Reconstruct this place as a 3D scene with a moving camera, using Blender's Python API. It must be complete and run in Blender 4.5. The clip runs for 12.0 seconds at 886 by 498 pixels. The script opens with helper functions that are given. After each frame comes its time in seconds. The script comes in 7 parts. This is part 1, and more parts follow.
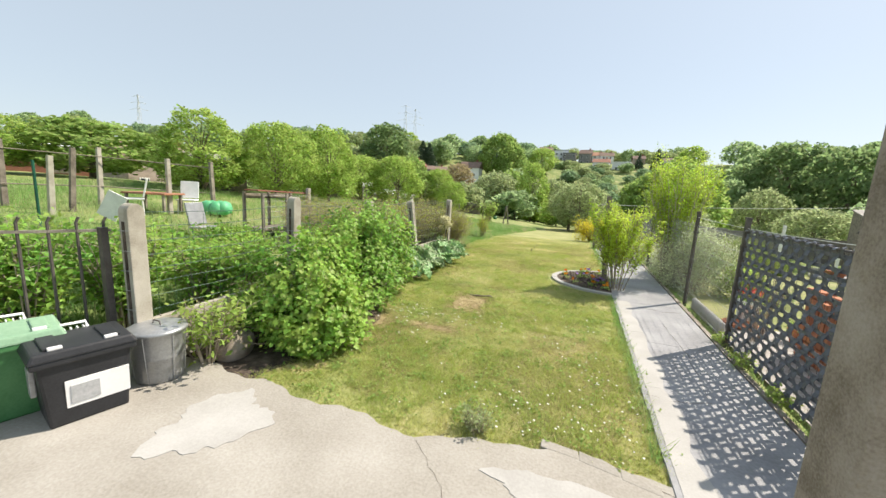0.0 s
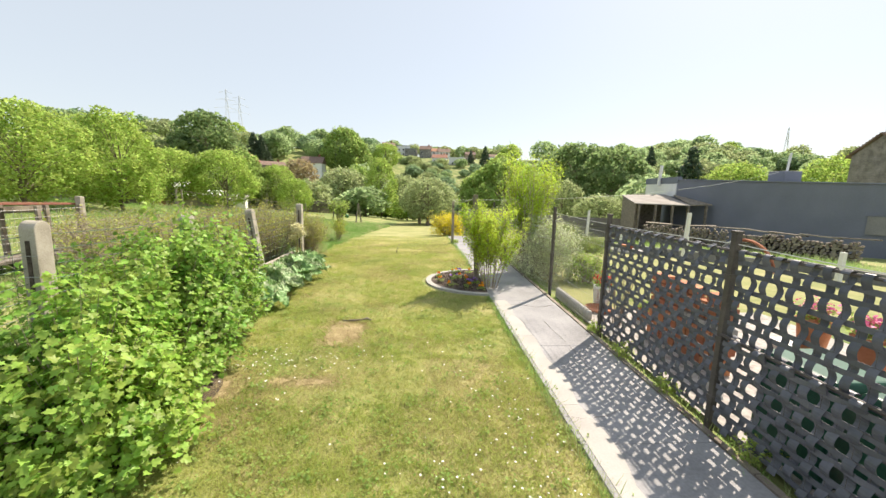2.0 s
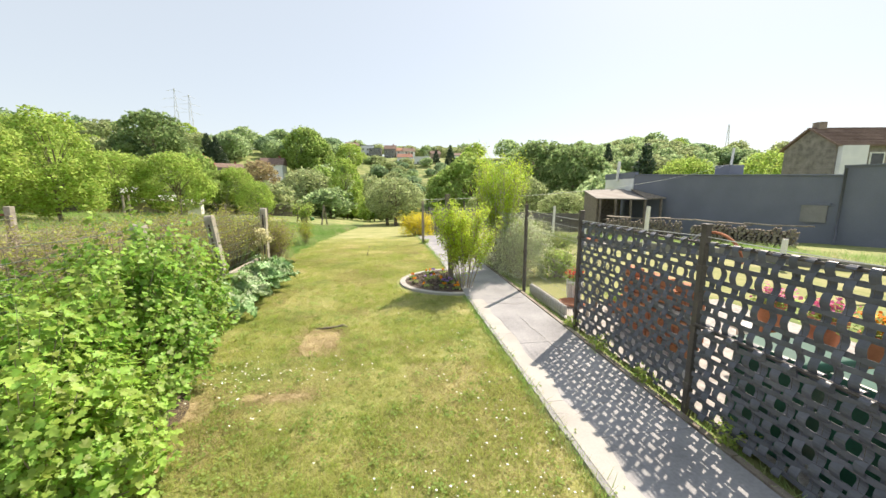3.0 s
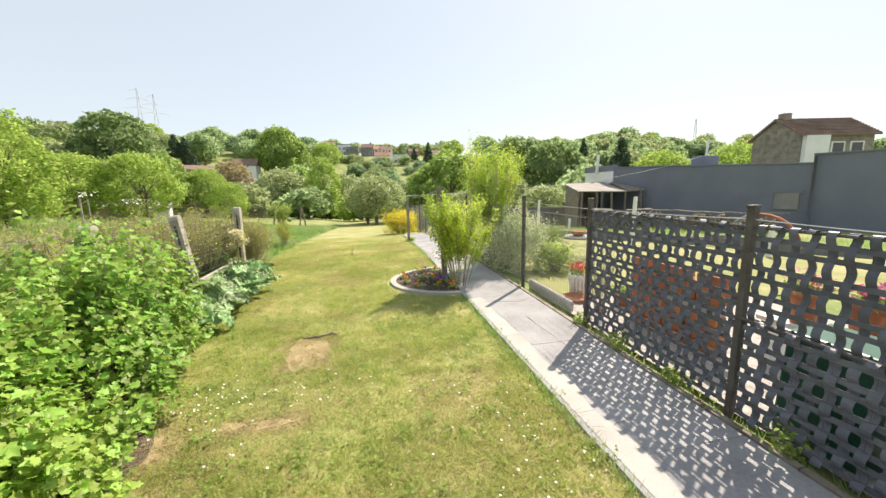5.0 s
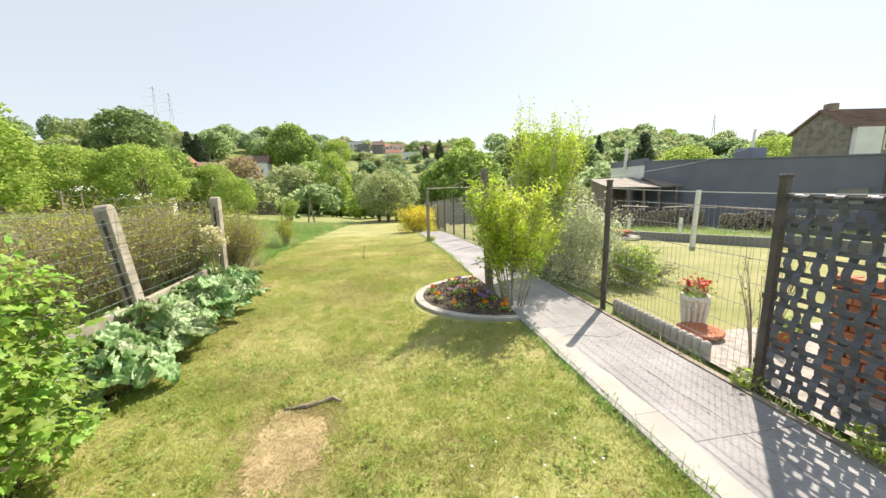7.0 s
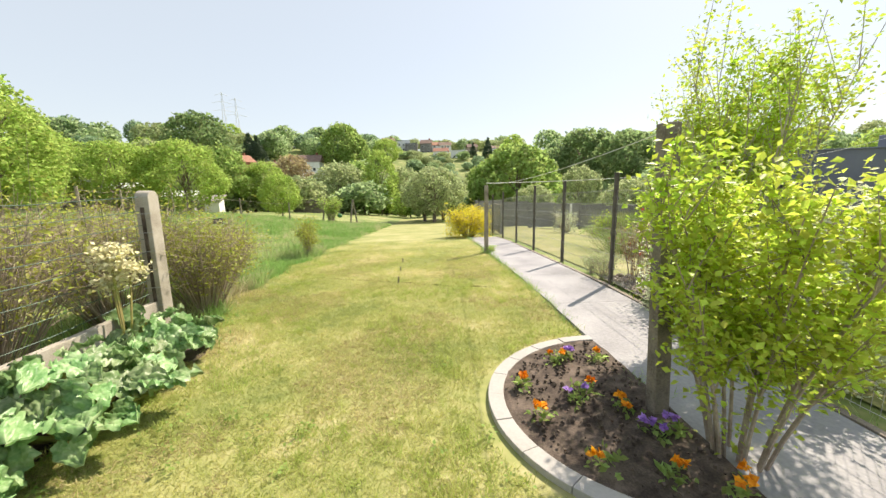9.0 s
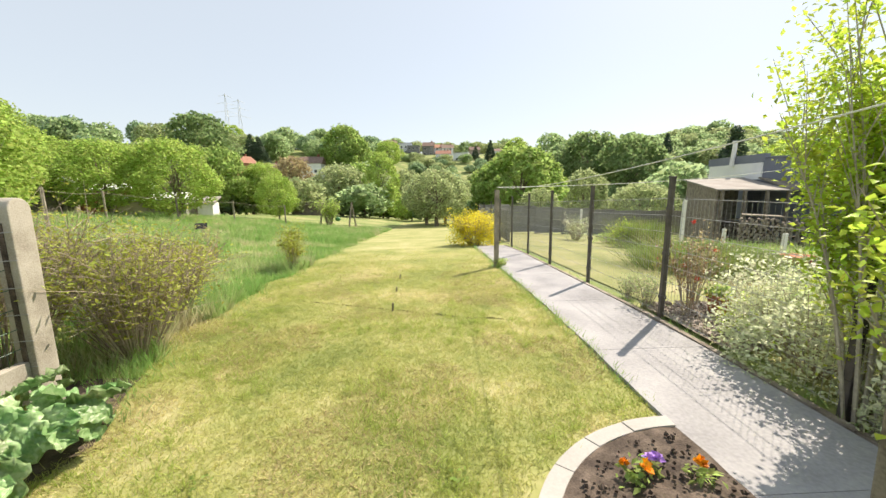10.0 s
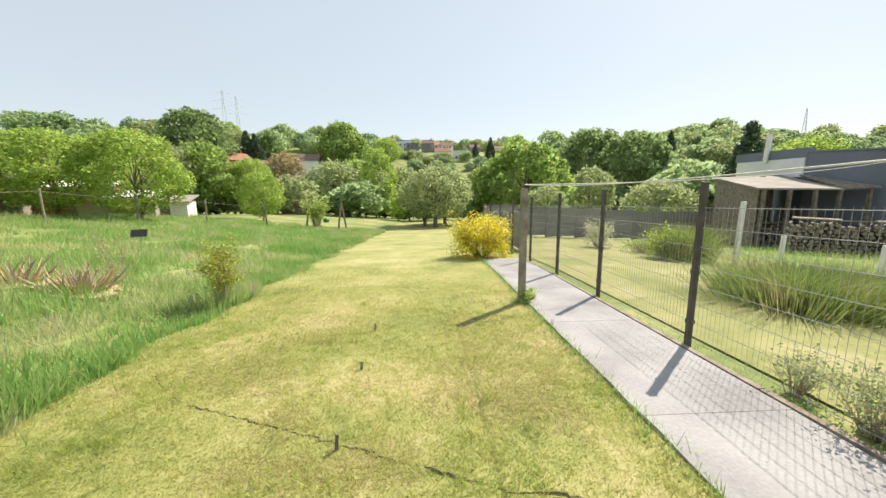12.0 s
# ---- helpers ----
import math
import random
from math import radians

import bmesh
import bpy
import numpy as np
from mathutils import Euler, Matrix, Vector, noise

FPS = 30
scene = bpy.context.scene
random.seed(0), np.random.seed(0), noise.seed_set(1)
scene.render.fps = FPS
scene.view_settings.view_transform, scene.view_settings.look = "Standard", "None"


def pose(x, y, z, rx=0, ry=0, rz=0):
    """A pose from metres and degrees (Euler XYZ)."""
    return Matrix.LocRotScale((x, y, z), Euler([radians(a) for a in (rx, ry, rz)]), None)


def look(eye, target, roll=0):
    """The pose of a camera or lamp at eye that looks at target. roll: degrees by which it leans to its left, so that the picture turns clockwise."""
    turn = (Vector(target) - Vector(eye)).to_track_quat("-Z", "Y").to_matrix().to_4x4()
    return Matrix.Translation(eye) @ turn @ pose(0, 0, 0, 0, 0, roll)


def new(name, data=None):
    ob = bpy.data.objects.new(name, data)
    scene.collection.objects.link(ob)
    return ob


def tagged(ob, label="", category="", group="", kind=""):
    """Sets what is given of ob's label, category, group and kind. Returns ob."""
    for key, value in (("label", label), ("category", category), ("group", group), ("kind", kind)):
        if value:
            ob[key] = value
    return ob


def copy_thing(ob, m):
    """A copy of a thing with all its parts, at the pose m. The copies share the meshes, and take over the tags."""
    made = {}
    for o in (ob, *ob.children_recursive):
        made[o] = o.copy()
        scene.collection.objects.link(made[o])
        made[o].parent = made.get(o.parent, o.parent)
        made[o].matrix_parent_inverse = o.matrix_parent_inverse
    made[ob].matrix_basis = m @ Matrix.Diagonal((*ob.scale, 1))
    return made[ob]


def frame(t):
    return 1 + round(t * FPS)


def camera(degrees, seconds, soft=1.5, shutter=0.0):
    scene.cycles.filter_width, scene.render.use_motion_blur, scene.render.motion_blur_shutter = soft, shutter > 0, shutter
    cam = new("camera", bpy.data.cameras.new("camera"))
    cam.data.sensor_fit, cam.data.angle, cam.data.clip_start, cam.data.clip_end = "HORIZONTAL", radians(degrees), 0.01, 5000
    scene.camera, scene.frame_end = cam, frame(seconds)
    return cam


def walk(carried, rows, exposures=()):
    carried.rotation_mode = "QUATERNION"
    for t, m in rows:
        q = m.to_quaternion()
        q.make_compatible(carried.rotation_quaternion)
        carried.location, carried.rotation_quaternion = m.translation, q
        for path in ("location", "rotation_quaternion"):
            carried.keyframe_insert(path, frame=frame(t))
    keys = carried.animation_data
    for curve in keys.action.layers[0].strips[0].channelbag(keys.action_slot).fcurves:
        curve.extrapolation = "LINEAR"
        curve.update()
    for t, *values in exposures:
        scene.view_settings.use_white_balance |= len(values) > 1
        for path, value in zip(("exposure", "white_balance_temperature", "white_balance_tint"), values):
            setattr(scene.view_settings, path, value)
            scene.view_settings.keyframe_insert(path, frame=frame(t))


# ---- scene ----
cam = camera(101.8, 12.0)
PATH = [
    (0, (-1.868, -0.206, 1.741), (-2.551, 1.645, 1.416), 2.9),
    (0.5, (-1.984, 0.131, 1.741), (-2.499, 2.037, 1.416), 2.6),
    (1, (-2.073, 0.34, 1.763), (-2.382, 2.29, 1.443), 2.3),
    (1.5, (-2.209, 0.509, 1.771), (-2.302, 2.481, 1.453), 1.9),
    (2, (-2.338, 0.595, 1.85), (-2.227, 2.565, 1.528), 1.2),
    (2.5, (-2.384, 0.65, 1.867), (-2.158, 2.611, 1.542), 0.6),
    (3, (-2.432, 0.679, 1.862), (-2.147, 2.631, 1.537), -0.1),
    (5, (-2.589, 1.136, 1.768), (-2.199, 3.068, 1.43), -1.4),
    (5.5, (-2.674, 1.458, 1.58), (-2.281, 3.39, 1.242), -1.6),
    (6, (-2.714, 1.912, 1.578), (-2.321, 3.842, 1.232), -1.5),
    (6.5, (-2.715, 2.422, 1.575), (-2.331, 4.354, 1.23), -1.5),
    (8.5, (-2.623, 4.93, 1.517), (-2.513, 6.894, 1.157), -0.8),
    (9, (-2.654, 5.65, 1.47), (-2.566, 7.618, 1.122), -1.2),
    (9.5, (-2.667, 6.232, 1.513), (-2.579, 8.201, 1.17), -0.9),
    (10, (-2.648, 6.765, 1.501), (-2.568, 8.735, 1.167), -0.8),
    (10.5, (-2.637, 7.411, 1.518), (-2.558, 9.38, 1.177), -0.9),
    (11, (-2.606, 8.047, 1.513), (-2.523, 10.016, 1.168), -0.7),
    (11.5, (-2.581, 8.659, 1.497), (-2.5, 10.627, 1.152), -0.7),
    (12, (-2.559, 9.246, 1.494), (-2.475, 11.215, 1.15), -0.7),
]
walk(cam, [(t, look(eye, target, roll)) for t, eye, target, roll in PATH], [(0.0, 0.62, 6600, 13), (2.0, 0.79, 7020, 16), (9.5, 0.81, 7020, 16), (12.0, 0.69, 6950, 14)])

# ---- world and sun ----
SUN_EL, SUN_AZ = 49.0, 46.0
world = bpy.data.worlds.new("world")
scene.world = world
world.use_nodes = True
wn = world.node_tree.nodes
sky = wn.new("ShaderNodeTexSky")
sky.sky_type = "NISHITA"
sky.sun_disc = False
sky.sun_elevation, sky.sun_rotation = radians(SUN_EL), radians(SUN_AZ)
sky.air_density, sky.dust_density, sky.ozone_density = 1.0, 0.9, 1.0
wn["Background"].inputs["Strength"].default_value = 0.125
haze = wn.new("ShaderNodeMix")  # thin even haze over the whole sky
haze.data_type = "RGBA"
haze.inputs[0].default_value = 0.72
haze.inputs[7].default_value = (3.42, 3.98, 4.25, 1)
world.node_tree.links.new(sky.outputs[0], haze.inputs[6])
world.node_tree.links.new(haze.outputs[2], wn["Background"].inputs["Color"])
sun = new("sun", bpy.data.lights.new("sun", "SUN"))
sun.data.energy, sun.data.angle, sun.data.color = 4.6, radians(0.55), (1.0, 0.93, 0.80)
sun.matrix_world = look((math.sin(radians(SUN_AZ)) * 40, math.cos(radians(SUN_AZ)) * 40, 40 * math.tan(radians(SUN_EL))), (0, 0, 0))


# ---- materials ----
def material(name, colours, scale=4.0, fine=60.0, rough=0.8, bump=0.25, metal=0.0, vary=0.0, by="object", through_light=0.0, detail=6.0, spec=0.3, span=0.14):
    """A surface whose colours (dark to light) are mixed by coarse and fine noise; vary: how far single pieces differ."""
    m = bpy.data.materials.new(name)
    m.use_nodes = True
    n, ln = m.node_tree.nodes, m.node_tree.links
    b = n["Principled BSDF"]
    geo = n.new("ShaderNodeNewGeometry")
    n1, n2 = n.new("ShaderNodeTexNoise"), n.new("ShaderNodeTexNoise")
    n1.inputs["Scale"].default_value, n1.inputs["Detail"].default_value = scale, detail
    n2.inputs["Scale"].default_value, n2.inputs["Detail"].default_value = fine, 4.0
    for q in (n1, n2):
        ln.new(geo.outputs["Position"], q.inputs["Vector"])
    mix = n.new("ShaderNodeMath")
    mix.operation = "MULTIPLY_ADD"
    mix.inputs[1].default_value = 0.35
    ln.new(n2.outputs["Fac"], mix.inputs[0])
    half = n.new("ShaderNodeMath")
    half.operation = "MULTIPLY"
    half.inputs[1].default_value = 0.65
    ln.new(n1.outputs["Fac"], half.inputs[0])
    ln.new(half.outputs[0], mix.inputs[2])
    ramp = n.new("ShaderNodeValToRGB")
    ramp.color_ramp.elements[0].position, ramp.color_ramp.elements[1].position = 0.5 - span, 0.5 + span
    ramp.color_ramp.elements[0].color = (*colours[0], 1)
    ramp.color_ramp.elements[1].color = (*colours[-1], 1)
    for i, c in enumerate(colours[1:-1]):
        e = ramp.color_ramp.elements.new(0.5 - span + 2 * span * (i + 1) / (len(colours) - 1))
        e.color = (*c, 1)
    ln.new(mix.outputs[0], ramp.inputs["Fac"])
    out = ramp.outputs["Color"]
    if vary:
        hsv = n.new("ShaderNodeHueSaturation")
        if by == "island":
            rnd = geo.outputs["Random Per Island"]
        else:
            rnd = n.new("ShaderNodeObjectInfo").outputs["Random"]
        r1 = n.new("ShaderNodeMapRange")
        r1.inputs["To Min"].default_value, r1.inputs["To Max"].default_value = 1 - vary, 1 + vary
        ln.new(rnd, r1.inputs["Value"])
        ln.new(r1.outputs[0], hsv.inputs["Value"])
        r2 = n.new("ShaderNodeMapRange")
        r2.inputs["To Min"].default_value, r2.inputs["To Max"].default_value = 0.5 - vary * 0.05, 0.5 + vary * 0.05
        ln.new(rnd, r2.inputs["Value"])
        ln.new(r2.outputs[0], hsv.inputs["Hue"])
        ln.new(out, hsv.inputs["Color"])
        out = hsv.outputs["Color"]
    ln.new(out, b.inputs["Base Color"])
    b.inputs["Roughness"].default_value, b.inputs["Metallic"].default_value = rough, metal
    b.inputs["Specular IOR Level"].default_value = spec
    if bump:
        bp = n.new("ShaderNodeBump")
        bp.inputs["Strength"].default_value, bp.inputs["Distance"].default_value = bump, 0.01
        ln.new(mix.outputs[0], bp.inputs["Height"])
        ln.new(bp.outputs[0], b.inputs["Normal"])
    if through_light:
        tr = n.new("ShaderNodeBsdfTranslucent")
        ln.new(out, tr.inputs["Color"])
        ms = n.new("ShaderNodeMixShader")
        ms.inputs[0].default_value = through_light
        ln.new(b.outputs[0], ms.inputs[1])
        ln.new(tr.outputs[0], ms.inputs[2])
        ln.new(ms.outputs[0], n["Material Output"].inputs["Surface"])
    return m


def leaf_material(name, dark, light, vary=0.35, lit=0.5, rough=0.45, spec=0.35):
    return material(name, [dark, light], 1.2, 25, rough, 0.0, 0, vary, "island", lit, spec=spec)


def turf_material(name, blades, k=1.0):
    """Mown lawn: green with large straw-coloured patches; blades and soil share it."""
    cs = [(0.225, 0.262, 0.08), (0.30, 0.322, 0.108), (0.36, 0.36, 0.14), (0.445, 0.415, 0.21)]
    cs = [tuple(c * k for c in q) for q in cs]
    return material(name, cs, 0.95, 9, 0.85, 0.0 if blades else 0.8, 0, 0.14 if blades else 0, "island", 0.6 if blades else 0, detail=9, span=0.125)


M_TURF, M_BLADE, M_TURF_NEXT = turf_material("turf", False, 0.86), turf_material("turf_blade", True, 1.42), turf_material("turf_next_door", False, 0.72)
M_TUFT = material("green_tuft_blade", [(0.31, 0.41, 0.09), (0.43, 0.51, 0.14), (0.54, 0.55, 0.21)], 1.6, 12, 0.75, 0.0, 0, 0.22, "island", 0.55)
M_MEADOW = material("meadow", [(0.12, 0.17, 0.05), (0.19, 0.24, 0.075), (0.36, 0.34, 0.16)], 0.35, 6, 0.9, 0.5, detail=9)
M_TALLGRASS = material("tall_grass", [(0.19, 0.37, 0.09), (0.31, 0.46, 0.15), (0.56, 0.52, 0.33)], 0.8, 5, 0.6, 0, 0, 0.25, "island", 0.55)
M_OLIVEGRASS = material("olive_grass", [(0.16, 0.25, 0.06), (0.26, 0.34, 0.10), (0.42, 0.37, 0.17)], 1.5, 8, 0.7, 0, 0, 0.35, "island", 0.4)
M_CONCRETE = material("concrete", [(0.245, 0.222, 0.188), (0.335, 0.312, 0.275), (0.42, 0.398, 0.36)], 1.4, 55, 0.9, 0.8, 0, 0.06, detail=12, span=0.2)
M_PATH = material("path_concrete", [(0.235, 0.234, 0.24), (0.315, 0.314, 0.322), (0.385, 0.384, 0.39)], 1.7, 42, 0.9, 0.7, 0, 0.05, detail=11, span=0.17)
M_CEMENT = material("pale_cement", [(0.36, 0.347, 0.325), (0.45, 0.437, 0.415)], 3, 60, 0.9, 0.3)
M_POST = material("concrete_post", [(0.26, 0.235, 0.19), (0.38, 0.35, 0.29), (0.47, 0.44, 0.38)], 5, 120, 0.9, 0.6)
M_PILLAR = material("weathered_concrete", [(0.16, 0.13, 0.10), (0.27, 0.23, 0.19), (0.34, 0.30, 0.26)], 6, 150, 0.92, 0.7)
M_SOIL = material("soil", [(0.04, 0.03, 0.025), (0.09, 0.07, 0.055), (0.16, 0.125, 0.10)], 9, 90, 0.95, 1.0)
M_DRY = material("bare_dry_soil", [(0.30, 0.235, 0.125), (0.44, 0.355, 0.205), (0.53, 0.44, 0.27)], 6, 60, 0.95, 0.8)
M_THATCH = material("dry_thatch", [(0.30, 0.24, 0.11), (0.52, 0.44, 0.24)], 3, 40, 0.9, 0.0, 0, 0.25, "island", 0.3)
M_CUT = material("sawn_dry_stem", [(0.34, 0.25, 0.13), (0.56, 0.44, 0.25)], 7, 60, 0.9, 0.2)
M_STRIP = material("slate_grey_plastic", [(0.080, 0.087, 0.108), (0.120, 0.128, 0.155)], 3, 40, 0.42, 0.1, 0, 0.15, spec=0.4)
M_IRON = material("dark_painted_steel", [(0.065, 0.057, 0.052), (0.12, 0.105, 0.095)], 8, 90, 0.55, 0.2)
M_WIRE = material("galvanised_wire", [(0.34, 0.34, 0.33), (0.48, 0.48, 0.47)], 8, 90, 0.5, 0.0, 0.5)
M_LINE = material("pale_washing_line", [(0.6, 0.6, 0.58), (0.72, 0.72, 0.7)], 8, 90, 0.6, 0.0)
M_GREENWIRE = material("green_coated_wire", [(0.05, 0.10, 0.075), (0.09, 0.15, 0.11)], 8, 90, 0.5, 0.0)
M_OLDWOOD = material("weathered_wood", [(0.13, 0.11, 0.09), (0.24, 0.21, 0.17), (0.32, 0.28, 0.23)], 6, 80, 0.9, 0.5, 0, 0.15)
M_BARK = material("bark", [(0.09, 0.07, 0.05), (0.20, 0.16, 0.12), (0.30, 0.26, 0.21)], 9, 60, 0.95, 0.8)
M_PALEBARK = material("pale_bark", [(0.30, 0.27, 0.21), (0.50, 0.46, 0.38)], 9, 60, 0.9, 0.6)
M_TWIG = material("dry_twig", [(0.24, 0.19, 0.15), (0.44, 0.37, 0.30)], 9, 60, 0.95, 0.3, 0, 0.3, "island")
M_SLATE = material("anthracite_cladding", [(0.160, 0.176, 0.225), (0.195, 0.212, 0.265)], 0.7, 20, 0.6, 0.1, 0, 0.05)
M_WHITE = material("white_render", [(0.70, 0.71, 0.72), (0.80, 0.80, 0.80)], 1.2, 30, 0.8, 0.2)
M_BRICK = material("brown_brick", [(0.22, 0.18, 0.14), (0.33, 0.27, 0.22), (0.42, 0.35, 0.29)], 1.2, 9, 0.9, 0.3, 0, 0.1)
M_REDBRICK = material("red_brick", [(0.25, 0.11, 0.075), (0.36, 0.17, 0.11)], 1.2, 9, 0.9, 0.3, 0, 0.15)
M_TILE = material("clay_roof_tile", [(0.27, 0.135, 0.09), (0.38, 0.20, 0.14)], 1.0, 8, 0.85, 0.4, 0, 0.15)
M_BROWNTILE = material("brown_roof_tile", [(0.15, 0.10, 0.08), (0.24, 0.17, 0.14)], 1.0, 8, 0.85, 0.4, 0, 0.15)
M_GREYWALL = material("grey_concrete_panel", [(0.17, 0.168, 0.165), (0.27, 0.263, 0.255)], 0.8, 20, 0.9, 0.3, 0, 0.12)
M_SHEETROOF = material("fibre_cement_sheet", [(0.24, 0.22, 0.20), (0.36, 0.34, 0.31)], 1.0, 20, 0.9, 0.3)
M_TERRA = material("terracotta", [(0.40, 0.15, 0.075), (0.52, 0.22, 0.12)], 4, 50, 0.8, 0.2, 0, 0.15)
M_GLASS = material("dark_window", [(0.03, 0.035, 0.04), (0.05, 0.055, 0.06)], 2, 10, 0.08, 0, spec=0.6)
M_ZINC = material("galvanised_steel", [(0.30, 0.31, 0.32), (0.46, 0.47, 0.48)], 7, 60, 0.42, 0.15, 0.55)
M_BLACKPLASTIC = material("black_plastic", [(0.022, 0.023, 0.026), (0.038, 0.039, 0.043)], 5, 80, 0.45, 0.1)
M_GREENPLASTIC = material("green_plastic", [(0.05, 0.17, 0.06), (0.09, 0.25, 0.10)], 4, 60, 0.45, 0.1)
# lid green, paler than the bin body
M_PALEGREEN = material("pale_green_plastic", [(0.20, 0.34, 0.22), (0.30, 0.46, 0.31)], 3, 50, 0.5, 0.1)
M_STONEBRICK = material("grey_brown_brick", [(0.15, 0.135, 0.12), (0.24, 0.215, 0.19), (0.31, 0.28, 0.25)], 2.0, 14, 0.9, 0.3, 0, 0.12)
M_DARKGREEN = material("dark_green_plastic", [(0.012, 0.07, 0.045), (0.02, 0.11, 0.07)], 4, 60, 0.4, 0.1)
M_PAPER = material("white_label", [(0.74, 0.74, 0.74), (0.82, 0.82, 0.82)], 4, 60, 0.7, 0.05)
M_GREYINK = material("grey_print", [(0.36, 0.37, 0.38), (0.5, 0.5, 0.51)], 40, 160, 0.8, 0.0)
M_WHITEPAINT = material("white_paint", [(0.66, 0.66, 0.64), (0.80, 0.80, 0.78)], 6, 60, 0.6, 0.1)
M_RED = material("red_petal", [(0.55, 0.03, 0.02), (0.75, 0.08, 0.05)], 9, 90, 0.6, 0, 0, 0.2, "island", 0.2)
M_ORANGE = material("orange_petal", [(0.80, 0.22, 0.01), (0.88, 0.42, 0.02)], 9, 90, 0.6, 0, 0, 0.2, "island", 0.2)
M_VIOLET = material("violet_petal", [(0.30, 0.14, 0.55), (0.48, 0.30, 0.72)], 9, 90, 0.6, 0, 0, 0.2, "island", 0.2)
M_PINK = material("pink_petal", [(0.70, 0.10, 0.28), (0.82, 0.28, 0.45)], 9, 90, 0.6, 0, 0, 0.2, "island", 0.2)
M_CREAM = material("cream_blossom", [(0.66, 0.62, 0.36), (0.80, 0.77, 0.52)], 9, 90, 0.7, 0, 0, 0.15, "island", 0.2)
M_DAISY = material("white_petal", [(0.78, 0.78, 0.74), (0.84, 0.84, 0.8)], 9, 90, 0.7, 0, 0, 0.05, "island", 0.2)
L_CURRANT = leaf_material("currant_leaf", (0.14, 0.31, 0.05), (0.42, 0.58, 0.12), 0.4)
L_PRIVET = leaf_material("golden_privet_leaf", (0.33, 0.50, 0.05), (0.64, 0.73, 0.12), 0.35, 0.52)
L_VARIEG = leaf_material("variegated_leaf", (0.36, 0.46, 0.20), (0.84, 0.85, 0.64), 0.3, 0.45)
L_GOLD = leaf_material("gold_leaf", (0.62, 0.54, 0.03), (0.86, 0.78, 0.09), 0.2, 0.5)
L_RHUBARB = material("rhubarb_leaf", [(0.12, 0.27, 0.08), (0.27, 0.43, 0.18), (0.48, 0.60, 0.34)], 9, 38, 0.38, 1.0, 0, 0.3, "object", 0.35, spec=0.45)
L_MID = leaf_material("tree_leaf_mid", (0.23, 0.35, 0.09), (0.41, 0.53, 0.17), 0.3, 0.62, 0.7, 0.15)
L_FRESH = leaf_material("tree_leaf_fresh", (0.29, 0.42, 0.09), (0.48, 0.60, 0.17), 0.3, 0.62, 0.7, 0.15)
L_GREY = leaf_material("tree_leaf_greyish", (0.30, 0.37, 0.17), (0.48, 0.54, 0.29), 0.3, 0.62, 0.7, 0.15)
L_DARK = leaf_material("tree_leaf_dark", (0.18, 0.27, 0.11), (0.31, 0.41, 0.18), 0.3, 0.62, 0.7, 0.15)
L_BROWN = leaf_material("tree_leaf_bronze", (0.30, 0.24, 0.12), (0.50, 0.42, 0.25))
L_NEEDLE = leaf_material("conifer_needle", (0.04, 0.075, 0.04), (0.09, 0.14, 0.075), 0.3, 0.2)
# far leaves: distance haze is put into the colour as a paler grey-green
L_FAR = leaf_material("hazy_woodland_leaf", (0.30, 0.42, 0.20), (0.43, 0.54, 0.29), 0.25, 0.68, 0.8, 0.1)
L_FARDARK = leaf_material("hazy_woodland_leaf_dark", (0.22, 0.34, 0.19), (0.33, 0.44, 0.26), 0.25, 0.68, 0.8, 0.1)
L_BRUSH = leaf_material("brush_leaf", (0.30, 0.35, 0.06), (0.52, 0.53, 0.11), 0.35, 0.45)


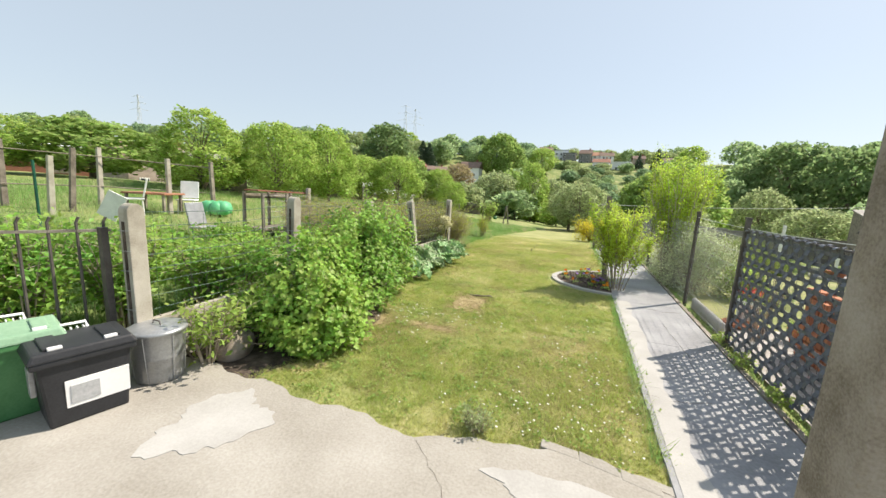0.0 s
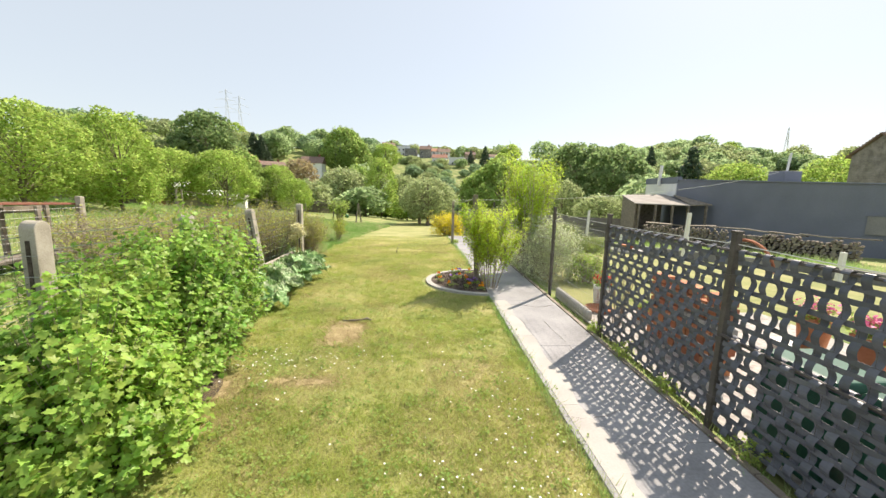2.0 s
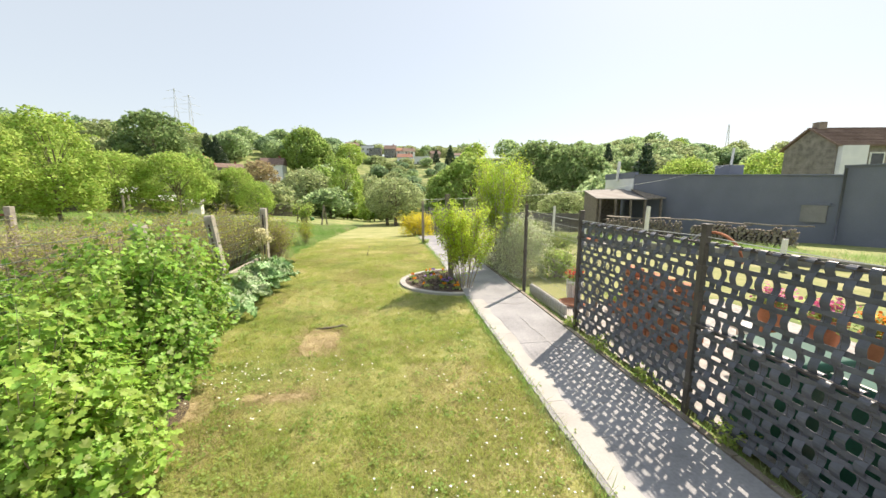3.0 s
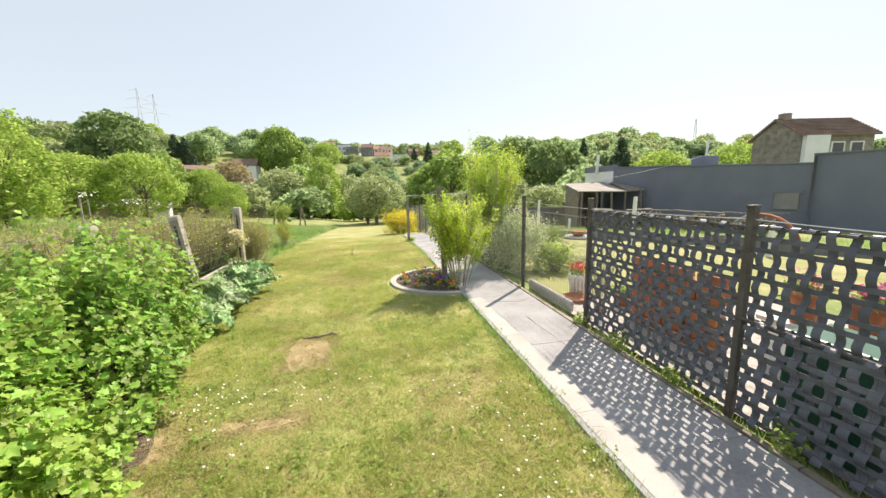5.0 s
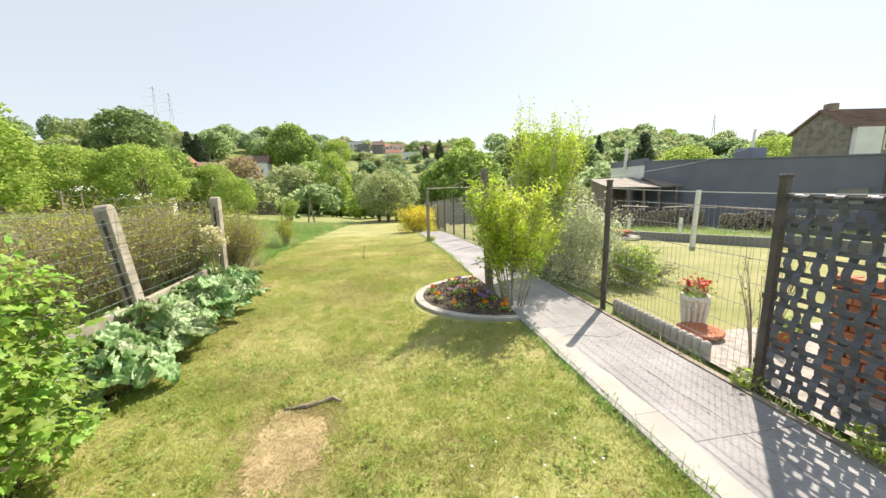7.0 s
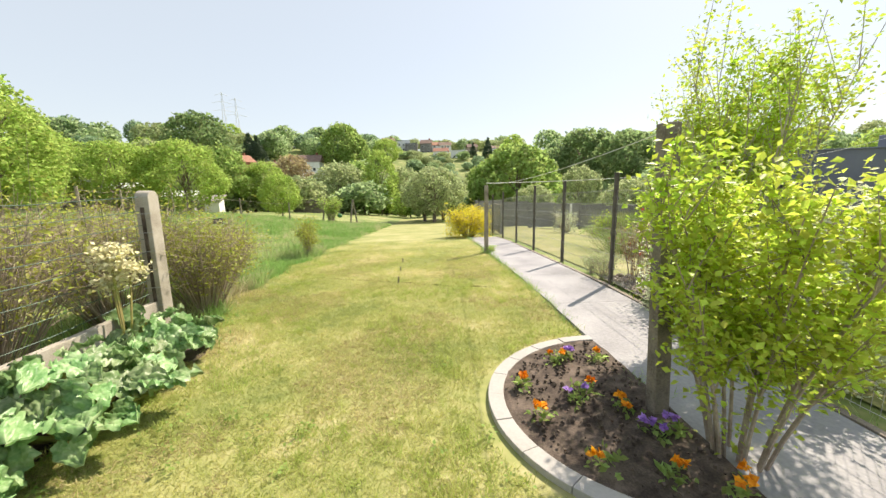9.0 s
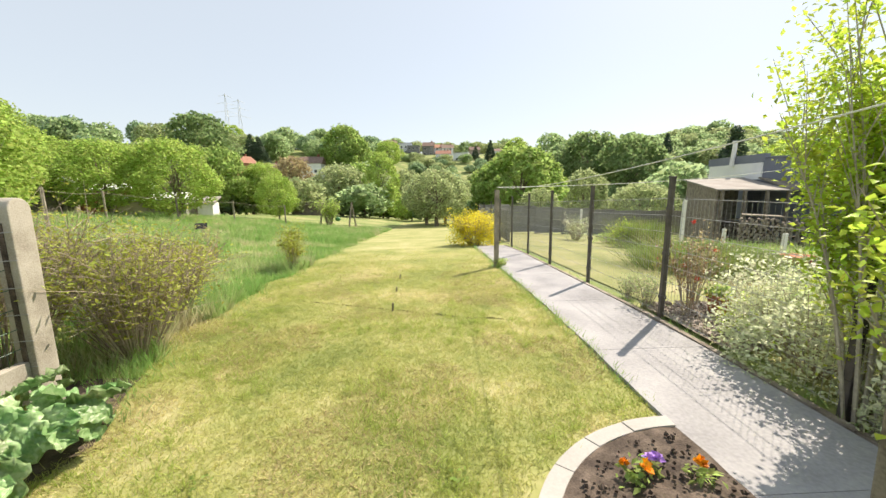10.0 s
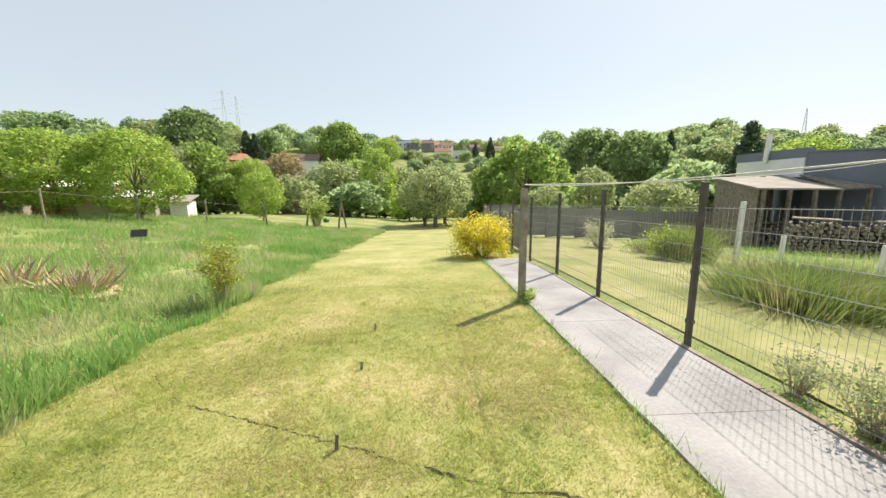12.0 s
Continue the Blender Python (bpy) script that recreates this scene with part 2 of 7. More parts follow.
# ---- shape helpers ----
class Geo:
    """Vertices and faces of one mesh."""

    def __init__(self):
        self.v, self.f = [], []

    def add(self, verts, faces):
        o = len(self.v)
        self.v.extend(tuple(p) for p in verts)
        self.f.extend(tuple(i + o for i in q) for q in faces)
        return self

    def box(self, c, s, m=None, top=1.0):
        """A block centred on c; top: how far its upper end tapers."""
        x, y, z = (a / 2 for a in s)
        p = [(-x, -y, -z), (x, -y, -z), (x, y, -z), (-x, y, -z), (-x * top, -y * top, z), (x * top, -y * top, z), (x * top, y * top, z), (-x * top, y * top, z)]
        p = [Vector(q) for q in p]
        if m:
            p = [m @ q for q in p]
        return self.add([q + Vector(c) for q in p], [(3, 2, 1, 0), (4, 5, 6, 7), (0, 1, 5, 4), (1, 2, 6, 5), (2, 3, 7, 6), (3, 0, 4, 7)])

    def tube(self, pts, radii, n=6, caps=True):
        pts = [Vector(p) for p in pts]
        if isinstance(radii, (int, float)):
            radii = [radii] * len(pts)
        verts, faces = [], []
        for i, p in enumerate(pts):
            d = (pts[min(i + 1, len(pts) - 1)] - pts[max(i - 1, 0)]).normalized()
            a = d.cross(Vector((0, 0, 1)) if abs(d.z) < 0.9 else Vector((1, 0, 0))).normalized()
            b = d.cross(a)
            for k in range(n):
                w = 2 * math.pi * k / n
                verts.append(p + (a * math.cos(w) + b * math.sin(w)) * radii[i])
        for i in range(len(pts) - 1):
            for k in range(n):
                q = (k + 1) % n
                faces.append((i * n + k, i * n + q, i * n + n + q, i * n + n + k))
        if caps:
            faces.append(tuple(range(n)))
            faces.append(tuple(len(verts) - n + k for k in reversed(range(n))))
        return self.add(verts, faces)

    def lathe(self, profile, n=20, c=(0, 0, 0)):
        """A turned shape from (radius, height) pairs."""
        verts, faces = [], []
        for r, z in profile:
            for k in range(n):
                w = 2 * math.pi * k / n
                verts.append((c[0] + r * math.cos(w), c[1] + r * math.sin(w), c[2] + z))
        for i in range(len(profile) - 1):
            for k in range(n):
                q = (k + 1) % n
                faces.append((i * n + k, i * n + q, i * n + n + q, i * n + n + k))
        faces.append(tuple(reversed(range(n))))
        faces.append(tuple(len(verts) - n + k for k in range(n)))
        return self.add(verts, faces)

    def prism(self, outline, z0, z1):
        n = len(outline)
        verts = [(x, y, z0) for x, y in outline] + [(x, y, z1) for x, y in outline]
        faces = [tuple(reversed(range(n))), tuple(range(n, 2 * n))] + [(i, (i + 1) % n, n + (i + 1) % n, n + i) for i in range(n)]
        return self.add(verts, faces)

    def mesh(self, name, mat, smooth=False, bevel=0.0):
        me = bpy.data.meshes.new(name)
        me.from_pydata(self.v, [], self.f)
        if bevel:
            bm = bmesh.new()
            bm.from_mesh(me)
            bmesh.ops.bevel(bm, geom=bm.edges[:], offset=bevel, segments=2, affect="EDGES", profile=0.6)
            bm.to_mesh(me)
            bm.free()
        me.materials.append(mat)
        if smooth:
            me.shade_smooth()
        return me


def array_mesh(name, verts, faces, mat, smooth=False):
    """A mesh from numpy arrays; faces of one size."""
    me = bpy.data.meshes.new(name)
    k = faces.shape[1]
    me.vertices.add(len(verts))
    me.vertices.foreach_set("co", np.ascontiguousarray(verts, dtype=np.float32).ravel())
    me.loops.add(faces.size)
    me.loops.foreach_set("vertex_index", np.ascontiguousarray(faces, dtype=np.int32).ravel())
    me.polygons.add(len(faces))
    me.polygons.foreach_set("loop_start", np.arange(0, faces.size, k, dtype=np.int32))
    me.update(calc_edges=True)
    me.validate()
    me.materials.append(mat)
    if smooth:
        me.shade_smooth()
    return me


def part(name, me, parent=None, label="", at=None):
    """One mesh object, under a thing or a part if given."""
    ob = new(name, me)
    if at is not None:
        ob.matrix_basis = at
    if parent:
        ob.parent = parent
    if label:
        tagged(ob, label)
    return ob


def thing(name, label, category, at=None, group="", kind=""):
    """An empty base for a thing made of parts."""
    ob = new(name)
    ob.empty_display_size = 0.1
    if at is not None:
        ob.matrix_basis = at
    return tagged(ob, label, category, group, kind)


def leaf_cloud(name, pts, size, mat, rng, aspect=0.55, up=0.4, lobed=False, jitter=0.35, out=None, toss=0.42):
    """Small folded leaves at the points, each turned at random; up: how far they lie flat; out: the way their faces look."""
    n = len(pts)
    d = rng.normal(size=(n, 3))
    d[:, 2] *= 0.6
    d /= np.linalg.norm(d, axis=1)[:, None]
    nrm = rng.normal(size=(n, 3)) + np.array([0, 0, up * 4])
    if out is not None:
        nrm = out + rng.normal(size=(n, 3)) * toss
        nrm /= np.linalg.norm(nrm, axis=1)[:, None]
        d -= nrm * (d * nrm).sum(1)[:, None]
        d /= np.linalg.norm(d, axis=1)[:, None] + 1e-9
    side = np.cross(d, nrm)
    side /= np.linalg.norm(side, axis=1)[:, None] + 1e-9
    nrm = np.cross(side, d)
    s = size * (1 + jitter * rng.uniform(-1, 1, n))[:, None]
    if lobed:
        shape = [(0, 0, 0), (0.28, -0.06, 0.03), (0.50, 0.20, 0.09), (0.29, 0.36, 0.02), (0.45, 0.66, 0.07), (0.20, 0.68, 0.0), (0, 1.0, -0.14), (-0.20, 0.68, 0.0), (-0.45, 0.66, 0.07), (-0.29, 0.36, 0.02), (-0.50, 0.20, 0.09), (-0.28, -0.06, 0.03)]
        tris = np.array([(0, i, i + 1) for i in range(1, 11)])
    else:
        shape = [(0, 0, 0), (aspect / 2, 0.45, 0.12), (0, 1, 0), (-aspect / 2, 0.45, 0.12)]
        tris = np.array([(0, 1, 2), (0, 2, 3)])
    k = len(shape)
    verts = np.empty((n, k, 3))
    for i, (a, b, c) in enumerate(shape):
        verts[:, i] = pts + s * (side * a + d * b + nrm * c)
    faces = (tris[None] + (np.arange(n) * k)[:, None, None]).reshape(-1, 3)
    return array_mesh(name, verts.reshape(-1, 3), faces, mat)


def blades(name, pts, height, width, mat, rng, lean=0.35):
    """Grass blades: one narrow bent triangle pair each."""
    n = len(pts)
    w = rng.uniform(0, 2 * np.pi, n)
    side = np.stack([np.cos(w), np.sin(w), np.zeros(n)], 1) * (width * rng.uniform(0.6, 1.3, n))[:, None]
    l = rng.normal(size=(n, 2)) * lean
    h = height * rng.uniform(0.5, 1.25, n)
    tip = pts + np.stack([l[:, 0] * h, l[:, 1] * h, h], 1)
    verts = np.stack([pts - side / 2, pts + side / 2, tip], 1).reshape(-1, 3)
    return array_mesh(name, verts, np.arange(3 * n).reshape(-1, 3), mat)


def smooth(a, b, x):
    t = np.clip((x - a) / (b - a), 0, 1)
    return t * t * (3 - 2 * t)


def gz(x, y):
    """Height of the land: level by the house, falling gently to the valley, then rising to the far hill."""
    x, y = np.asarray(x, float), np.asarray(y, float)
    near = -0.085 * np.clip(y - 10.5, 0, 6) * 0.55 - 0.074 * np.clip(y - 16.5, 0, 26)
    side = -0.055 * np.clip(x - 0.6, 0, 9) * smooth(2, 12, y) - 0.02 * np.clip(x - 9.6, 0, 30)
    r = np.hypot(x, np.maximum(y, 0) * 1.0)
    side_hill = 1 - 0.28 * smooth(0.55, 0.95, -x / (r + 1e-6)) - 0.36 * smooth(0.56, 0.82, x / (r + 1e-6))
    far = -3.2 * smooth(42, 95, r) + (29.5 * smooth(95, 260, r) + 4 * smooth(260, 420, r)) * side_hill
    left = 0.10 * np.clip(-5.6 - x, 0, 14) + 0.02 * np.clip(-19.6 - x, 0, 40)
    return near + side + left + far


# ---- ground ----
def ground_sheet():
    xs = np.concatenate([-np.geomspace(2500, 12, 60), np.linspace(-11.5, 11.5, 70), np.geomspace(12, 2500, 60)])
    ys = np.concatenate([-np.geomspace(2500, 5, 25), np.linspace(-4.5, 45, 130), np.geomspace(46, 2500, 70)])
    gx, gy = np.meshgrid(xs, ys)
    verts = np.stack([gx, gy, gz(gx, gy) - 0.03], -1).reshape(-1, 3)
    w = len(xs)
    i, j = np.meshgrid(np.arange(len(ys) - 1), np.arange(w - 1), indexing="ij")
    a = (i * w + j).ravel()
    return array_mesh("ground", verts, np.stack([a, a + 1, a + w + 1, a + w], 1), M_MEADOW, True)


tagged(part("ground", ground_sheet()), "rough green meadow land falling to a valley and rising to a wooded hill", "ground", kind="structure")

LAWN_L, LAWN_R = -4.9, -1.13


def sheet(name, x0, x1, y0, y1, nx, ny, mat, lift, rough_edge=0.0):
    """A patch of land that follows the ground, with an uneven rim."""
    gx, gy = np.meshgrid(np.linspace(0, 1, nx), np.linspace(y0, y1, ny))
    left = np.array([x0(v) if callable(x0) else x0 for v in gy[:, 0]])[:, None]
    right = np.array([x1(v) if callable(x1) else x1 for v in gy[:, 0]])[:, None]
    px = left + (right - left) * gx
    z = gz(px, gy) + lift
    verts = np.stack([px, gy, z], -1).reshape(-1, 3)
    i, j = np.meshgrid(np.arange(ny - 1), np.arange(nx - 1), indexing="ij")
    a = (i * nx + j).ravel()
    return array_mesh(name, verts, np.stack([a, a + 1, a + nx + 1, a + nx], 1), mat, True)


def lawn_left(y):
    edge = -4.32 - 0.55 * float(smooth(3.4, 6.0, y)) - 0.55 * float(smooth(8.5, 11.5, y)) - 0.15 * float(smooth(14, 24, y))
    return edge + 0.09 * math.sin(y * 2.3) + 0.06 * math.sin(y * 5.1 + 1)


def lawn_front(x):
    """Where the lawn meets the patio."""
    return 1.95 + 0.03 * math.sin(x * 3.1) + 0.03 * math.sin(x * 7.7 + 2) + 0.015 * math.sin(x * 23) + 0.22 * float(smooth(-2.9, -2.0, x)) + 0.1 * float(smooth(-3.9, -4.3, x))


tagged(part("lawn", sheet("lawn", lawn_left, LAWN_R, 1.7, 48, 20, 130, M_TURF, 0.0)), "mown lawn with straw-coloured dry patches beside the path", "lawn", kind="structure")
tagged(part("lawn_next_door", sheet("lawn_next_door", 0.25, 12, 5.5, 29.5, 30, 60, M_TURF_NEXT, -0.012)), "mown lawn of the garden next door", "lawn", kind="structure")

rng = np.random.default_rng(5)


def lawn_spots(n, y0, y1, fade0, fade1):
    """Random places on the lawn, thinner towards the far end, clear of the bed and mostly of the worn spots."""
    y = rng.uniform(y0, y1, n)
    y = y[rng.uniform(size=n) < 1 - smooth(fade0, fade1, y)]
    n = len(y)
    table = np.linspace(1, 21, 400)
    left = np.interp(y, table, [lawn_left(v) for v in table])
    x = left + (LAWN_R + 0.03 - left) * rng.uniform(0, 1, n)
    table = np.linspace(-7, 0, 400)
    front = np.interp(x, table, [lawn_front(v) for v in table])
    worn = np.minimum(np.maximum(np.abs(x + 3.34) / 0.36, np.abs(y - 5.08) / 0.52), np.hypot((x + 3.45) / 0.42, (y - 3.87) / 0.13))
    worn = np.minimum(worn, np.hypot((x + 4.25) / 0.34, (y - 3.75) / 0.3))
    bed = np.hypot((x + 1.15) / 1.2, (y - 7.75) / 1.05) < 1
    keep = (y > front) & ~bed & ~(rng.uniform(size=n) < 0.95 - 0.95 * smooth(0.5, 1.1, worn))
    return x[keep], y[keep]


def patchy(x, y, scale, z):
    """Soft noise over the lawn, looked up from a coarse table."""
    gx, gy = np.arange(-7, 1, 0.1), np.arange(0, 22, 0.1)
    tab = np.array([[noise.noise((a * scale, b * scale, z)) + 0.5 * noise.noise((a * scale * 2.7, b * scale * 2.7, z + 5)) for a in gx] for b in gy])
    return tab[np.clip((y * 10).astype(int), 0, len(gy) - 1), np.clip(((x + 7) * 10).astype(int), 0, len(gx) - 1)]


def lawn_grass():
    x, y = lawn_spots(560000, 1.75, 20, 11, 19)
    h = 0.020 + 0.012 * np.clip(patchy(x, y, 1.3, 1.0) + 0.4, 0, 1)
    return blades("lawn_grass", np.stack([x, y, gz(x, y) - 0.004], 1), h, 0.0050 + 0.0002 * y, M_BLADE, rng, 1.2)


tagged(part("lawn_grass", lawn_grass()), "short mown grass blades with dry yellow patches", "grass", kind="stuff")


def lawn_tufts():
    """Greener, longer tufts that the mower missed."""
    cx, cy = lawn_spots(9000, 1.8, 16, 6, 16)
    keep = patchy(cx, cy, 0.9, 4.0) + 0.35 * smooth(4.2, 2.2, cy) > -0.02
    cx, cy = cx[keep], cy[keep]
    m = 26
    spread = rng.normal(size=(len(cx), m, 2)) * rng.uniform(0.018, 0.06, (len(cx), 1, 1))
    x, y = (cx[:, None] + spread[..., 0]).ravel(), (cy[:, None] + spread[..., 1]).ravel()
    keep = x < LAWN_R + 0.05
    x, y = x[keep], y[keep]
    h = np.repeat(rng.uniform(0.028, 0.06, len(cx)), m)[keep]
    return blades("lawn_tufts", np.stack([x, y, gz(x, y) - 0.004], 1), h, 0.0048 + 0.0002 * y, M_TUFT, rng, 0.7)


tagged(part("lawn_tufts", lawn_tufts()), "longer green grass tufts in the mown lawn", "grass", kind="stuff")


def dry_blades():
    x, y = lawn_spots(190000, 1.75, 17, 9, 17)
    keep = patchy(x, y, 0.8, 9.0) > 0.14
    x, y = x[keep], y[keep]
    return blades("dry_blades", np.stack([x, y, gz(x, y)], 1), 0.022, 0.0048 + 0.0002 * y, M_THATCH, rng, 1.6)


tagged(part("dry_blades", dry_blades()), "dry straw-coloured blades in bleached patches of the lawn", "grass", kind="stuff")


def clover():
    cx, cy = lawn_spots(700, 1.9, 9, 5, 9)
    m = 16
    p = np.stack([np.repeat(cx, m), np.repeat(cy, m), np.zeros(len(cx) * m)], 1) + rng.normal(size=(len(cx) * m, 3)) * [0.04, 0.04, 0.005]
    p[:, 2] = 0.026 + np.abs(p[:, 2])
    return leaf_cloud("clover", p, 0.022, L_MID, rng, 0.9, 1.2)


def thatch():
    """Loose dead grass strewn over the worn spots."""
    rows = [np.stack([cx + rng.uniform(-1, 1, n) * sx + rng.normal(size=n) * 0.07, cy + rng.uniform(-1, 1, n) * sy + rng.normal(size=n) * 0.08], 1) for cx, cy, sx, sy, n in
            ((-3.34, 5.08, 0.26, 0.42, 11000), (-3.45, 3.87, 0.34, 0.05, 4200), (-4.2, 3.8, 0.16, 0.2, 2600), (-4.0, 3.35, 0.28, 0.4, 5200), (-3.5, 3.3, 0.45, 0.3, 3200), (-3.2, 4.2, 0.5, 0.3, 2200), (-2.9, 2.9, 0.5, 0.25, 900), (-1.75, 3.4, 0.25, 0.5, 700), (-3.2, 11.0, 0.6, 0.15, 2600), (-1.9, 11.6, 0.3, 0.2, 900))]
    p = np.concatenate(rows)
    return blades("thatch", np.stack([p[:, 0], p[:, 1], gz(p[:, 0], p[:, 1])], 1), 0.013, 0.005, M_THATCH, rng, 2.2)


tagged(part("thatch", thatch()), "dead straw-coloured grass strewn over worn spots", "dead grass", kind="stuff")

tagged(part("clover", clover()), "low round clover leaves in the lawn", "clover", kind="stuff")

# patio
g = Geo()
edge_x = np.linspace(-5.6, -1.1, 60)
outline = [(-7, -4), (1.5, -4), (1.5, -0.6), (-0.14, -0.6), (-0.14, 2.1)] + [(float(x), lawn_front(float(x)) - 0.03) for x in reversed(edge_x)] + [(-5.75, 1.7), (-7, 1.6)]
tagged(part("patio", g.prism(outline, -0.10, 0.022).mesh("patio", M_CONCRETE)), "weathered cream concrete patio with cracked and patched edges", "patio", kind="structure")


def patch_outline(cx, cy, rx, ry, seed, n=60):
    r = random.Random(seed)
    ph = [r.uniform(0, 6.3) for _ in range(4)]
    return [(cx + rx * math.cos(a) * k, cy + ry * math.sin(a) * k) for a, k in ((2 * math.pi * i / n, 1 + 0.16 * math.sin(3 * 2 * math.pi * i / n + ph[0]) + 0.10 * math.sin(5 * 2 * math.pi * i / n + ph[1]) + 0.05 * math.sin(9 * 2 * math.pi * i / n + ph[2]) + 0.09 * r.uniform(-1, 1)) for i in range(n))]


for cx, cy, rx, ry, s in ((-4.15, 1.45, 0.32, 0.36, 1), (-1.75, 1.75, 0.42, 0.17, 2), (-2.0, 1.2, 0.35, 0.4, 6)):
    tagged(part("cement_patch", Geo().prism(patch_outline(cx, cy, rx, ry, s), 0.0, 0.0265).mesh("cement_patch", M_CEMENT)), "smooth pale cement repair in the patio", "patch", kind="structure")
for cx, cy, rx, ry, s in ((-3.34, 5.10, 0.23, 0.36, 3), (-3.4, 3.87, 0.16, 0.05, 4), (-3.72, 3.9, 0.09, 0.05, 7), (-4.3, 3.75, 0.20, 0.16, 5), (-4.3, 2.42, 0.26, 0.2, 8), (-4.12, 3.2, 0.12, 0.2, 9)):
    tagged(part("bare_patch", Geo().prism(patch_outline(cx, cy, rx, ry, s, 110), -0.05, 0.004).mesh("bare_patch", M_DRY)), "bare sandy soil patch worn into the lawn", "bare patch", kind="structure")
# dark strip modelled where only a thin shadow edges the bare patch
tagged(part("turf_rim", Geo().tube([(-3.45, 5.50, 0.01), (-3.3, 5.49, 0.02), (-3.2, 5.53, 0.014), (-3.12, 5.55, 0.025), (-3.05, 5.50, 0.018)], [0.008, 0.016, 0.012, 0.017, 0.008], 6).mesh("turf_rim", M_PILLAR)), "dark strip drawn for the shadow along the edge of the bare patch", "turf", kind="structure")

# broken edging strip, cracks and a step of pale slab at the patio's corner
strip_pts = [(-1.95, 2.20), (-1.7, 2.18), (-1.45, 2.12), (-1.22, 2.06)]
es = thing("patio_edging", "broken concrete edging between patio and lawn", "edging", kind="structure")
for (xa, ya), (xb, yb) in zip(strip_pts[:-1], strip_pts[1:]):
    j = 0.012 * math.sin(xa * 31)
    part("edging_piece", Geo().add([(xa + 0.002, ya - 0.06 + j, -0.04), (xb - 0.002, yb - 0.06, -0.04), (xb - 0.002, yb + 0.03, -0.04), (xa + 0.002, ya + 0.04, -0.04), (xa + 0.002, ya - 0.05 + j, 0.0245), (xb - 0.002, yb - 0.05, 0.0245), (xb - 0.002, yb + 0.03, 0.027), (xa + 0.002, ya + 0.04, 0.026)],
        [(3, 2, 1, 0), (4, 5, 6, 7), (0, 1, 5, 4), (1, 2, 6, 5), (2, 3, 7, 6), (3, 0, 4, 7)]).mesh("edging_piece", M_CONCRETE, bevel=0.008), es)


def crack(pts, seed, z=0.0245):
    """A thin jagged crack in the concrete."""
    r, line_ = random.Random(seed), []
    for (xa, ya), (xb, yb) in zip(pts[:-1], pts[1:]):
        for k in range(7):
            t = k / 7
            line_.append((xa + (xb - xa) * t + r.uniform(-0.012, 0.012), ya + (yb - ya) * t + r.uniform(-0.012, 0.012), z))
    line_.append((*pts[-1], z))
    tagged(part("crack", Geo().tube(line_, [r.uniform(0.0006, 0.0022) for _ in line_], 4).mesh("crack", M_PILLAR)), "thin dark jagged crack in the concrete", "crack", kind="structure")


crack([(-2.75, 1.85), (-2.45, 1.55), (-2.3, 1.2)], 1)
crack([(-2.1, 1.75), (-1.9, 1.5), (-1.85, 1.2)], 3)
crack([(-1.3, 2.1), (-1.1, 2.0), (-0.95, 1.9)], 5)
crack([(-1.15, 3.25), (-0.95, 3.2), (-0.62, 3.32)], 7, 0.033)
crack([(-1.15, 6.1), (-0.8, 6.2), (-0.5, 6.05), (-0.2, 6.15)], 8, 0.033)
crack([(-0.62, 3.4), (-0.55, 4.4), (-0.6, 5.4)], 9, 0.033)

# soil beds along the fence
tagged(part("border_soil", sheet("border_soil", -5.5, lambda y: lawn_left(y) + 0.05, 1.75, 9.6, 12, 50, M_SOIL, 0.006)), "dark soil border under the shrubs", "soil", kind="structure")

# path: cast slabs with a cement margin on the lawn side
def path_slabs():
    base = thing("path", "pale grey cast concrete garden path with worn joints", "path", kind="structure")
    y, r = -0.5, random.Random(3)
    while y < 17.2:
        l = r.uniform(1.55, 1.95)
        a, b, lift = LAWN_R - 0.03, -0.14, 0.03
        z0, z1 = float(gz(-0.6, y)) + lift, float(gz(-0.6, y + l)) + lift
        n, d = 9, 0.003
        rim = [(a + 0.022 * noise.noise((3.0 * (y + l * k / n), 1, 0)), y + (l - d) * k / n) for k in range(n + 1)]
        top = [(b, y), (b, y + l - d)] + rim[::-1]
        m_ = len(top)
        zz = [z0 + (z1 - z0) * (q[1] - y) / l for q in top]
        q = Geo().add([(px, py, v - 0.12) for (px, py), v in zip(top, zz)] + [(px, py, v) for (px, py), v in zip(top, zz)],
                      [tuple(reversed(range(m_))), tuple(range(m_, 2 * m_))] + [(i, (i + 1) % m_, m_ + (i + 1) % m_, m_ + i) for i in range(m_)])
        part("slab", q.mesh("slab", M_PATH, bevel=0.003), base)
        y += l


path_slabs()


def cement_margin():
    """Smeared pale cement along the path's lawn side, with an uneven inner rim."""
    base = thing("cement_margin", "pale smeared cement along the edge of the path", "cement", kind="structure")
    y = 1.9
    while y < 6.4:
        n = 12
        inner = [(-0.93 + 0.07 * noise.noise((2.2 * (y + 1.5 * k / n), 7, 0)) + 0.02 * noise.noise((13 * (y + 1.5 * k / n), 2, 0)), y + 1.5 * k / n) for k in range(n + 1)]
        outer = [(LAWN_R + 0.012, y + 1.5), (LAWN_R + 0.012, y)]
        part("smear", Geo().prism(inner + outer, 0.01, 0.0335).mesh("smear", M_CEMENT), base)
        y += 1.503


